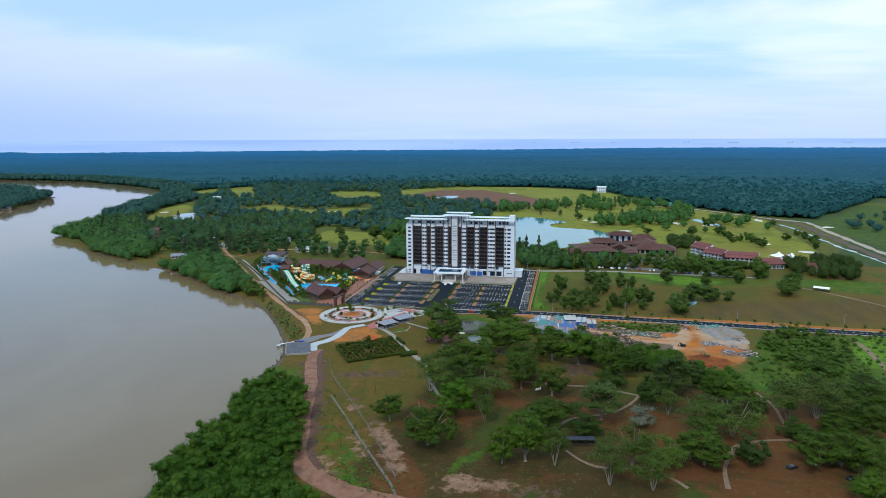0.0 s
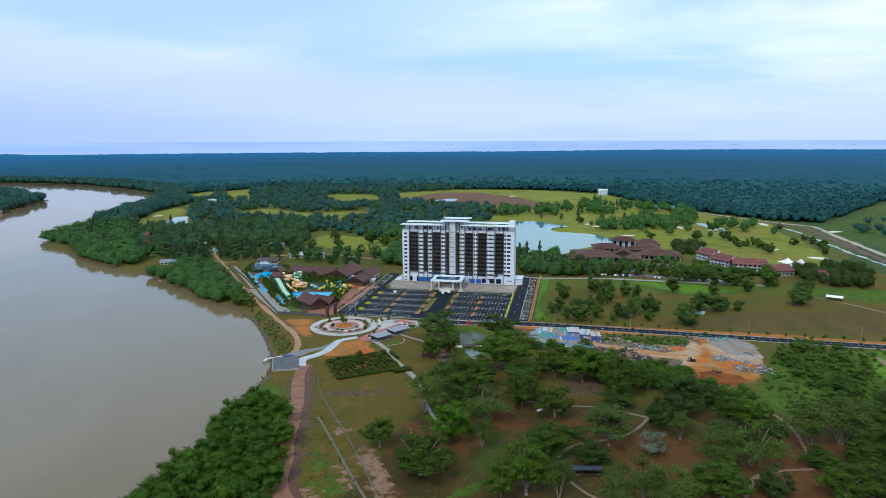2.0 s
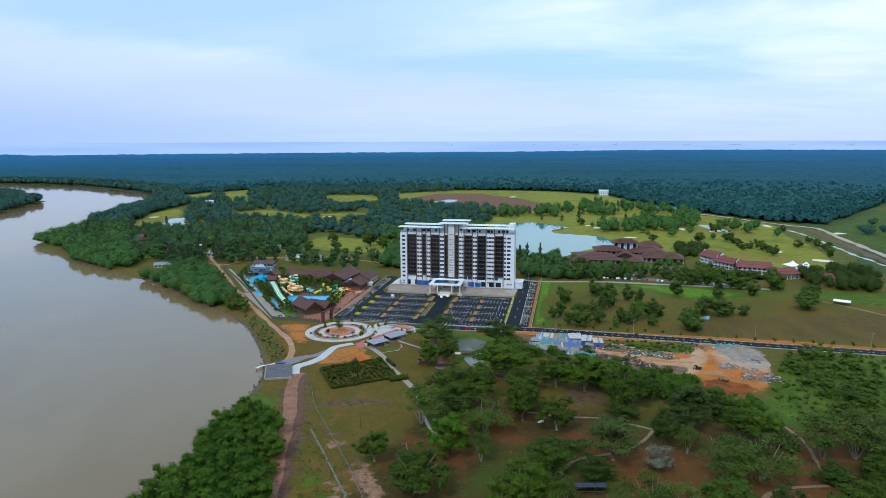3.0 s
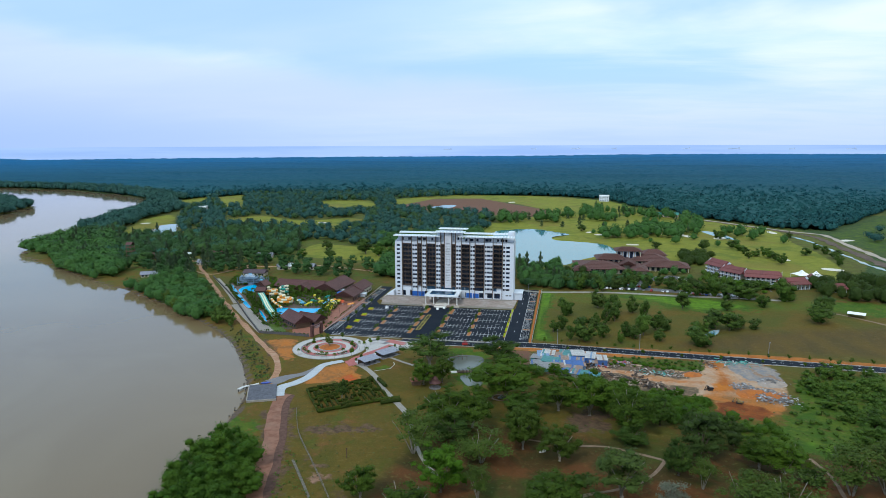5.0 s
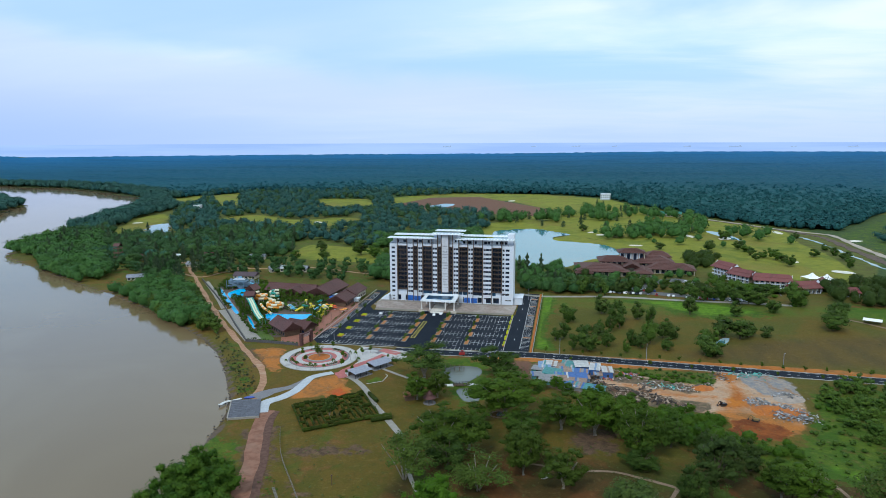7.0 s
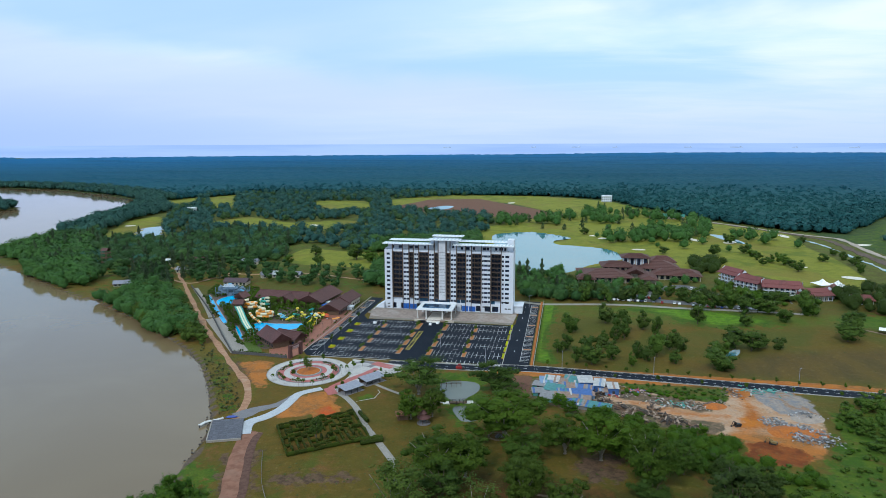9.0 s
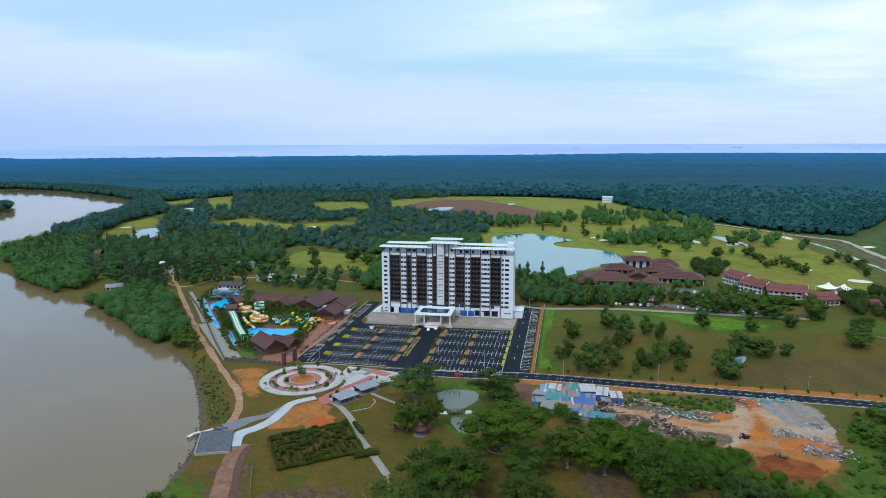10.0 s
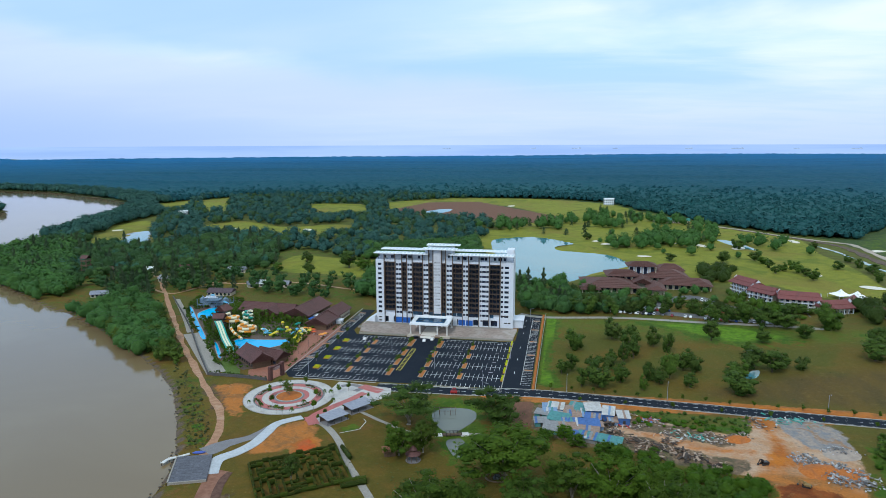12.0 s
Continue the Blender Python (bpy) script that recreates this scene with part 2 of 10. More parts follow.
# signed distance to a polygon, positive inside
def inside_distance(px, py, poly):
    best = np.full(px.shape, 1e12)
    inn = np.zeros(px.shape, bool)
    for (ax, ay), (bx, by) in zip(poly, poly[1:] + poly[:1]):
        ex, ey = bx - ax, by - ay
        t = np.clip(((px - ax) * ex + (py - ay) * ey) / (ex * ex + ey * ey + 1e-9), 0, 1)
        best = np.minimum(best, (px - ax - t * ex) ** 2 + (py - ay - t * ey) ** 2)
        if ay != by:
            inn ^= ((ay > py) != (by > py)) & (px < ax + (py - ay) / (by - ay) * ex)
    return np.where(inn, 1, -1) * np.sqrt(best)


def smooth(v):
    v = np.clip(v, 0, 1)
    return v * v * (3 - 2 * v)


def rounded(pts, closed=False, steps=6):
    """A Catmull-Rom curve through the points."""
    n = len(pts)
    out = []
    for i in range(n if closed else n - 1):
        p = [pts[(i + k) % n] if closed else pts[min(max(i + k, 0), n - 1)] for k in (-1, 0, 1, 2)]
        for s in range(steps):
            t = s / steps
            out.append(tuple(0.5 * (2 * b + (c - a) * t + (2 * a - 5 * b + 4 * c - d) * t * t + (3 * b - a - 3 * c + d) * t ** 3) for a, b, c, d in zip(*p)))
    return out if closed else out + [tuple(pts[-1])]


def ribbon(pts, width, z, thick=0.12, ragged=0.0):
    """A strip of even or varying width along a curve, with thickness."""
    s = Shape()
    if ragged:
        pts = rounded([tuple(p[:2]) for p in pts], False, 8)
    n = len(pts)
    v = []
    for i in range(n):
        a, b = pts[max(i - 1, 0)], pts[min(i + 1, n - 1)]
        d = Vector((b[0] - a[0], b[1] - a[1])).normalized()
        w = (width[0] + (width[1] - width[0]) * i / (n - 1) if isinstance(width, tuple) else width) / 2
        x, y = pts[i][:2]
        wl = w + ragged * noise.noise((x * 0.06, y * 0.06, 1.7)) + ragged * 0.35 * noise.noise((x * 0.16, y * 0.16, 4.1))
        wr = w + ragged * noise.noise((x * 0.06, y * 0.06, 7.3)) + ragged * 0.35 * noise.noise((x * 0.16, y * 0.16, 9.9))
        l, r = (x - d.y * wl, y + d.x * wl), (x + d.y * wr, y - d.x * wr)
        v += [(*l, z), (*r, z), (*l, z - thick), (*r, z - thick)]
    if ragged:
        # unpaved ways follow the lie of the land
        q = np.array(v)
        q[:, 2] += np.maximum(ground_height(q[:, 0], q[:, 1]), -0.4)
        v = [tuple(p) for p in q]
    f = []
    for i in range(n - 1):
        a, b = 4 * i, 4 * i + 4
        f += [(a, a + 1, b + 1, b), (a + 2, a, b, b + 2), (a + 1, a + 3, b + 3, b + 1)]
    return s.add(v, f)

# ---- materials ----
WHITE = plain("white_render", (0.64, 0.68, 0.75), (0.58, 0.62, 0.69), 0.6, 1.5, 0.15, c=(0.62, 0.62, 0.62), bump=0.05)
ROOF_WHITE = plain("white_sheet", (0.82, 0.84, 0.86), (0.74, 0.78, 0.82), 0.4, 0.8, 0.3, bump=0.03)
CONCRETE = plain("concrete", (0.3, 0.27, 0.24), (0.24, 0.22, 0.19), 0.85, 2.0, 0.12, c=(0.27, 0.24, 0.21))
PALE_CONCRETE = plain("pale_concrete", (0.58, 0.57, 0.55), (0.5, 0.49, 0.47), 0.85, 2.0, 0.12, c=(0.42, 0.38, 0.34))
ASPHALT = plain("fresh_asphalt", (0.009, 0.013, 0.021), (0.013, 0.018, 0.028), 0.85, 4.0, 0.05, c=(0.02, 0.025, 0.034), spec=0.12)
LINE = plain("line_paint", (0.8, 0.81, 0.8), (0.7, 0.7, 0.7), 0.7, 6.0, 0.5)
YELLOW_LINE = plain("yellow_paint", (0.6, 0.5, 0.08), (0.5, 0.42, 0.08), 0.7, 6.0, 0.5)
BROWN = plain("brown_cladding", (0.1, 0.07, 0.054), (0.075, 0.053, 0.042), 0.6, 3.0, 0.3)
DARK_METAL = plain("dark_metal", (0.03, 0.028, 0.028), (0.045, 0.04, 0.04), 0.5, 3.0, 0.3)
BLUE_PANEL = plain("blue_sheeting", (0.02, 0.13, 0.5), (0.02, 0.1, 0.4), 0.5, 2.0, 0.3)
ROOF_BROWN = plain("brown_roof_tiles", (0.115, 0.047, 0.042), (0.085, 0.036, 0.033), 0.7, 1.6, 0.12, c=(0.06, 0.032, 0.03), vary=0.3)
ROOF_RED = plain("weathered_red_tiles", (0.115, 0.046, 0.036), (0.08, 0.034, 0.028), 0.75, 1.2, 0.1, c=(0.07, 0.04, 0.036), vary=0.35)
TIMBER = plain("dark_timber", (0.13, 0.08, 0.05), (0.09, 0.055, 0.035), 0.7, 2.5, 0.4)
CREAM = plain("cream_render", (0.5, 0.44, 0.36), (0.42, 0.37, 0.3), 0.8, 1.5, 0.3)
PINK_PAVE = plain("red_paving", (0.42, 0.13, 0.12), (0.34, 0.1, 0.095), 0.8, 2.5, 0.2, c=(0.3, 0.13, 0.11))
TERRACOTTA = plain("terracotta_paving", (0.3, 0.125, 0.08), (0.23, 0.09, 0.06), 0.8, 2.0, 0.2, c=(0.2, 0.1, 0.07))
GREY_PAVE = plain("grey_paving", (0.2, 0.19, 0.2), (0.15, 0.145, 0.15), 0.85, 2.5, 0.3)
ORANGE_SOIL = plain("orange_soil", (0.42, 0.125, 0.018), (0.33, 0.1, 0.018), 0.95, 1.0, 0.25, c=(0.25, 0.1, 0.04), bump=0.5)
GREY_ROOF = plain("grey_roof_sheet", (0.28, 0.29, 0.34), (0.22, 0.23, 0.28), 0.5, 1.0, 0.4)
TRACK = plain("earth_track", (0.24, 0.112, 0.07), (0.175, 0.08, 0.05), 0.95, 0.35, 0.09, c=(0.25, 0.145, 0.1), bump=0.6)
TRACK_DARK = plain("damp_wheel_ruts", (0.11, 0.052, 0.034), (0.08, 0.04, 0.028), 0.9, 0.6, 0.1, bump=0.6)
SANDY = plain("sandy_path", (0.4, 0.25, 0.15), (0.3, 0.175, 0.1), 0.95, 0.6, 0.1, c=(0.27, 0.18, 0.11), bump=0.4)


def glass(name, tint, rough=0.08):
    n = Nodes(name)
    return n.done(n.mix(n.ramp(n.noise(0.25, 2.0), 0.4, 0.65), tint, tuple(x * 1.8 for x in tint)), rough, 0.0, 0.6)


GLASS = glass("dark_glass", (0.01, 0.018, 0.036))
BLUE_GLASS = glass("blue_glass", (0.02, 0.06, 0.11), 0.05)


def water(name, deep, shoal, rough, bump, scale, spec=0.5):
    n = Nodes(name)
    col = n.mix(n.ramp(n.noise(0.008, 4.0, 0.55, 1.0), 0.35, 0.7), deep, shoal)
    waves = n.math("ADD", n.noise(scale, 5.0, 0.6, 0.0, None, (1.0, 0.45, 1.0)), n.math("MULTIPLY", n.noise(scale * 0.12, 3.0), 1.5))
    n.bump(waves, bump, 0.25)
    return n.done(col, n.ramp(n.noise(0.012, 4.0, 0.6, 1.2), 0.4, 0.65, rough * 0.7, rough * 1.5), 0.0, spec)


RIVER_WATER = water("silty_river", (0.172, 0.118, 0.062), (0.195, 0.14, 0.078), 0.05, 0.03, 0.35, 0.4)
LAKE_WATER = water("lake_water", (0.07, 0.2, 0.24), (0.08, 0.22, 0.26), 0.04, 0.02, 0.5)
POND_WATER = water("pond_water", (0.10, 0.11, 0.09), (0.13, 0.14, 0.11), 0.08, 0.04, 0.8)
POOL_WATER = water("pool_water", (0.004, 0.36, 0.7), (0.006, 0.44, 0.76), 0.15, 0.08, 1.0, 0.25)

# ---- the ground ----
RIVER = [(-20, -700), (-44, -430), (-53, -334), (-53, -304), (-56, -272), (-62, -240), (-67, -217), (-76, -197), (-95, -167), (-117, -137), (-140, -114),
         (-174, -87), (-210, -60), (-249, -37), (-282, -15), (-300, -8), (-334, 11), (-385, 42), (-448, 78), (-510, 114), (-528, 138), (-540, 170), (-548, 205), (-556, 250),
         (-580, 290), (-606, 340), (-648, 450), (-672, 522), (-702, 606), (-762, 722), (-829, 786), (-896, 836), (-997, 902), (-1099, 959), (-1225, 1020), (-1428, 1055), (-1900, 1110), (-2600, 1100), (-2600, 1030), (-1500, 930),
         (-1150, 740), (-940, 610), (-920, 545), (-872, 462), (-838, 372), (-800, 302), (-730, 120), (-640, -200), (-560, -700)]
LAKE = [(-11.3, 384.3), (7.2, 416.9), (35.8, 431.9), (62, 415.8), (90.2, 382.5), (80, 367.4), (69.4, 352.7), (73.7, 328.6), (105.3, 318.3), (129.2, 303.6), (141.5, 271.1), (143.3, 245.9), (126.9, 225.2), (104.3, 198.9), (85.6, 162.2), (60.7, 150.7), (37.9, 154), (18.3, 224.6)]
PONDS = [[(21.3, -138), (28.6, -134), (38.2, -134.9), (40.8, -144), (36.1, -155.1), (33.2, -160.1), (27.3, -155.5), (22.6, -147.3)],
         [(32.3, -168.5), (34.8, -164.8), (37.7, -164.8), (44.8, -175.4), (44.6, -178.9), (39.2, -181.3), (35.3, -176.1)],
         [(-458.8, 273.3), (-494.6, 339.5), (-515.5, 385.8), (-500.6, 400.1), (-480.2, 363.3), (-422.8, 270.5)],
         [(-173.8, 700.5), (-150, 763.7), (-125.6, 747), (-145.2, 686.3)],
         [(271.1, 445.4), (288.7, 433.9), (295.2, 394.6), (298.1, 370.2), (287.5, 376.6), (276.3, 408.9)],
         [(176, -64.1), (183.7, -53), (185.7, -55.3), (182, -64.7), (176.9, -68.2)]]
DIRT_SITE = [(100, -136), (104.4, -127), (122.8, -132), (150, -131), (156.4, -125.8), (166, -112), (181.3, -110), (190.9, -113.7), (198.5, -129.9), (196.6, -160), (186, -190), (171.3, -199.7), (155.1, -194.2), (154.9, -180.3), (134.6, -172.7), (108.4, -160.8)]
SITE_LANE = [(104.0, -142.4), (114.5, -144.6), (125.0, -147.5), (135.8, -151.5), (147.8, -153.4), (160, -150), (160, -162), (144.4, -162.5), (132.6, -160.5), (123.2, -154.5), (113.0, -150.4), (104, -148)]
SITE_TRACK = [(166.5, -112), (171.5, -112), (170.5, -135), (171, -150), (176, -166), (150, -176), (158, -160), (163.5, -150), (163.5, -135)]
PIT = [(155.5, -185.5), (162, -180), (171.1, -181), (179.3, -186.7), (178, -196), (170, -201), (161, -200), (154.9, -194)]
GRAVEL = [(172.5, -113.8), (186, -110), (199.8, -131.2), (196.3, -152), (180.4, -150), (174, -134)]
ORANGE_PLAZA = [(-99.7, -128.6), (-90.3, -123.7), (-75.6, -124.3), (-73.5, -137.7), (-70.6, -147.9), (-63.2, -159.8), (-64.3, -166.2), (-72.7, -162.1), (-86.9, -143.8)]
WALK_SOIL = [(-47.4, -188.2), (-44.9, -166.8), (-34.8, -159), (-24.4, -164.9), (-19.7, -183.1), (-35.6, -192), (-45.7, -198.6)]
ROADSIDE = [(40, -121), (40, -104.5), (97, -104.3), (135, -103.6), (170, -105.2), (211, -106.6), (420, -113.5), (420, -126), (211, -121.5), (155, -120.5), (132, -121.8), (112, -122), (97, -121)]
SITE_SCRUB = [(109, -123.6), (127, -123.2), (143, -123.3), (163, -122.7), (162, -136), (154.9, -143), (150, -141), (140, -139.6), (125.6, -134), (116, -130)]
SITE_DEBRIS = [(66, -124), (104, -124), (112, -131), (125.4, -135), (139.9, -140.5), (151.6, -145.7), (151.4, -155.9), (151.5, -171.9), (144.6, -177.4), (133.8, -175.1), (120.9, -170.8), (106, -162), (88, -165), (66, -150)]
BROWN_PATCH = [(53, -122), (66, -120.6), (66.6, -147), (62, -151.1), (55, -146)]
FIELD_BROWN = [(195, -62), (314, -24), (330, -60), (288, -98), (190.9, -103), (150, -97), (165, -84)]
FIELD_GREEN = [(66, 34), (172, 36), (262, 38), (300, 20), (253, 6), (199, 4), (150, -4), (110, 10), (84, 0), (70, 10)]
EAST_GREEN = [(262, 22), (294, 40), (348, 35), (330, -16), (296, -2), (272, 8)]
FENCE_LUSH = [(66, -100), (66, 38), (78, 34), (76, -20), (72, -60), (80, -100)]
POND_LUSH = [(11.7, -126), (26.4, -121.1), (43.7, -125.1), (48.1, -148.8), (47.6, -175.9), (47, -187.7), (38.4, -189.8), (29.7, -174.1), (20.6, -159.6)]
GREEN_BED = [(-17, -166.4), (-12.1, -158.5), (-6.6, -156.9), (-7.2, -164.6), (-13.5, -169.7)]
RED_PATCH = [(-30.8, -185.2), (-26.6, -173.8), (-20.8, -179.2), (-18.8, -188), (-24.6, -192)]
RIVERSIDE = [(-91.8, -168.1), (-108.3, -136.4), (-136.1, -97.9), (-117.7, -113.3), (-85.4, -154), (-62.4, -190.9), (-66.6, -196.7), (-74.7, -193.1)]
SOUTH_LUSH = [(132, -176), (154.4, -198), (180, -201), (197, -165), (202, -145), (260.2, -124.6), (296.1, -127.3), (251.9, -222), (202.5, -224), (163.8, -238)]
LIME_LUSH = [(258.4, -129.5), (291.7, -123.6), (259.4, -194.9), (245.2, -185.1), (245.9, -162.2)]
LIME_PATCH = [(182.3, -215), (189.5, -212.6), (195, -226), (193, -233.5), (184, -229.5)]
TRACK_LUSH = [(-17, -290.2), (-4.1, -296.7), (22.1, -333.1), (30.4, -347.1), (14.5, -348.2), (0.1, -332.9)]
FIELD_LUSH = [(127.5, 35.3), (188.2, 40.3), (228.9, 10.7), (183.3, -11.4), (153.6, 9.8)]
BARE = [[(3.6, -289.5), (11.3, -291), (26.8, -314.4), (35.8, -332.6), (30.5, -340.4), (19.4, -320.5)], [(43.5, -338), (55.3, -331.1), (71.7, -332.8), (91.3, -334.4), (91.4, -342.9), (49.6, -344.3)], [(-18.7, -264.3), (-2.1, -271.6), (7.8, -294.5), (-4.2, -281.7)], [(1, -304), (9.5, -307.7), (19.6, -325), (11.8, -321.9)], [(-28.1, -238.8), (3.9, -233), (12.2, -242.1), (-20.5, -251.2)], [(86.3, -205.1), (108.8, -201), (107.8, -222.4), (88.1, -228.4)]]
PALE_BARE = [[(7.5, -297.5), (16.3, -294.2), (26.1, -311.1), (35.2, -328.3), (33.3, -335.9), (23.1, -322.8)], [(2.3, -306.4), (11.1, -310.9), (18.5, -320.9), (16.2, -326.7), (6.6, -314.7)], [(-2.3, -324.7), (7.3, -328.3), (9.6, -337.9), (3.2, -336.7)], [(43.7, -337.5), (49.2, -335.3), (50.5, -342.0), (44.9, -343.0)], [(-7.2, -275.0), (0.0, -279.4), (0.7, -288.5), (-4.9, -284.0)], [(49.0, -331.8), (56.3, -328.8), (65.8, -335.6), (75.1, -332.8), (76.6, -337.2), (51.1, -342.9)]]
LIME_STRIP = [(49.3, -331.8), (54.5, -317.0), (58.8, -310.2), (60.1, -314.6), (54.6, -325.9), (51.3, -336.0)]
BANK_LUSH = [(-75, -234.2), (-44.3, -237.5), (-11.6, -321.5), (-3.9, -342), (10, -357.9), (-47.5, -368.6), (-55.5, -329.5), (-61.7, -272.1)]
TRACK_EDGE = [(-217.2, 11.3), (-207.4, 7.9), (-157.6, -58), (-120.6, -104.7), (-84, -139.6), (-68.1, -166.8), (-77.3, -165.4), (-115.4, -119.9), (-157.2, -69.7)]
ROAD_EDGE = [(-52.9, -226.5), (-34.5, -223.2), (-9.5, -294.8), (-1.9, -324.4), (13.6, -343.5), (24.9, -355.2), (5.5, -346.5), (-11.6, -328.9), (-27.3, -286)]
WEST_FAIRWAYS = [[(-492.6, 258.9), (-585.5, 430.2), (-598, 513.9), (-544.8, 463.8), (-477.8, 316.8), (-456.4, 252.2)],
            [(-456, 464.4), (-429.3, 533), (-333.1, 471), (-258.9, 509.7), (-210.7, 471.6), (-229.1, 404.4), (-302.3, 403.5), (-412.2, 402.7)],
            [(-197, 160), (-214, 212), (-207, 247), (-149, 232), (-100, 226), (-88, 150), (-147, 151)],
            [(-734.6, 740.7), (-748.4, 881.7), (-656.8, 776.4), (-632.3, 629.1)], [(-692.6, 861.8), (-676.5, 936.8), (-526.8, 655.2), (-544.4, 624)]]
EAST_FAIRWAYS = [
            [(-35.4, 458.4), (13.3, 540), (79.2, 677.6), (140.8, 808.5), (189.1, 678.3), (229.6, 588.2), (284.9, 583.8), (369, 481.5), (356.7, 349.3), (359.6, 282.7), (347, 173.1), (317.5, 105), (290.2, 123.3), (253.1, 183.9), (219.3, 252.8), (163.4, 288.2), (137.2, 331.4), (86.8, 377.4), (-17.5, 439.1)],
            [(-281.4, 883), (-96.4, 1021.9), (89.1, 780.1), (127.5, 728.9), (79.3, 652.9), (-65.9, 865.8), (-228.8, 731)],
            [(142.2, 245.7), (85.6, 162.2), (80.6, 131.3), (40.9, 147.3), (49.8, 168.5)],
            [(15, 150), (60, 140), (110, 190), (170, 250), (170, 310), (110, 350), (110, 400), (60, 450), (-20, 440), (-30, 390)], [(120, 225), (250, 170), (300, 250), (200, 330)],
            [(-96, 1000), (60, 985), (120, 945), (168, 895), (186, 840), (150, 812), (89, 780)], [(186, 840), (212, 765), (240, 700), (290, 595), (229, 588), (150, 790)],
            [(-427.2, 811.1), (-324.8, 826.6), (-258, 650.6), (-339.2, 620.3)]]
FAIRWAYS = WEST_FAIRWAYS + EAST_FAIRWAYS
DIRT_FIELD = [(-239.1, 729.4), (-199.4, 895.3), (-94.7, 911), (79.3, 652.9), (66.8, 568.9), (-36.2, 603.2), (-144.3, 634)]


def axis(fine0, fine1, step, lo, hi, grow):
    a = list(np.arange(fine0, fine1 + 0.1, step))
    d = step
    while a[-1] < hi:
        d = min(d * grow, 110)
        a.append(a[-1] + d)
    d = step
    while a[0] > lo:
        d = min(d * grow, 110)
        a.insert(0, a[0] - d)
    return np.array(a)


GX = axis(-300, 330, 4.5, -5200, 5200, 1.06)
GY = axis(-400, 240, 4.5, -900, 4700, 1.035)


def far_rise(x, y):
    """The plain climbs a little far off, most on the landward side."""
    r = np.hypot(x - 80, y + 480)
    az = np.arctan2(x - 80, y + 480)
    return smooth((r - 2400) / 2600) * np.interp(az, [-0.85, -0.77, -0.762, -0.55, -0.22, -0.1, 0.02, 0.2, 0.5], [37, 35, 26, 25, 22, 24, 29, 37, 43])


def water_depth(x, y):
    """How far a place lies inside river, lake or pond (positive: in the water)."""
    d = inside_distance(x, y, RIVER)
    for poly in [LAKE, *PONDS]:
        d = np.maximum(d, inside_distance(x, y, rounded(poly, True, 3)))
    return d


def ground_height(x, y):
    d = water_depth(x, y)
    swell = 0.35 * np.sin(x * 0.021 + 1.3) * np.sin(y * 0.027) * smooth((np.hypot(x, y + 60) - 190) / 120)
    return swell * smooth(-d / 30) - 2.4 * smooth((d + 4) / 10) + far_rise(x, y)


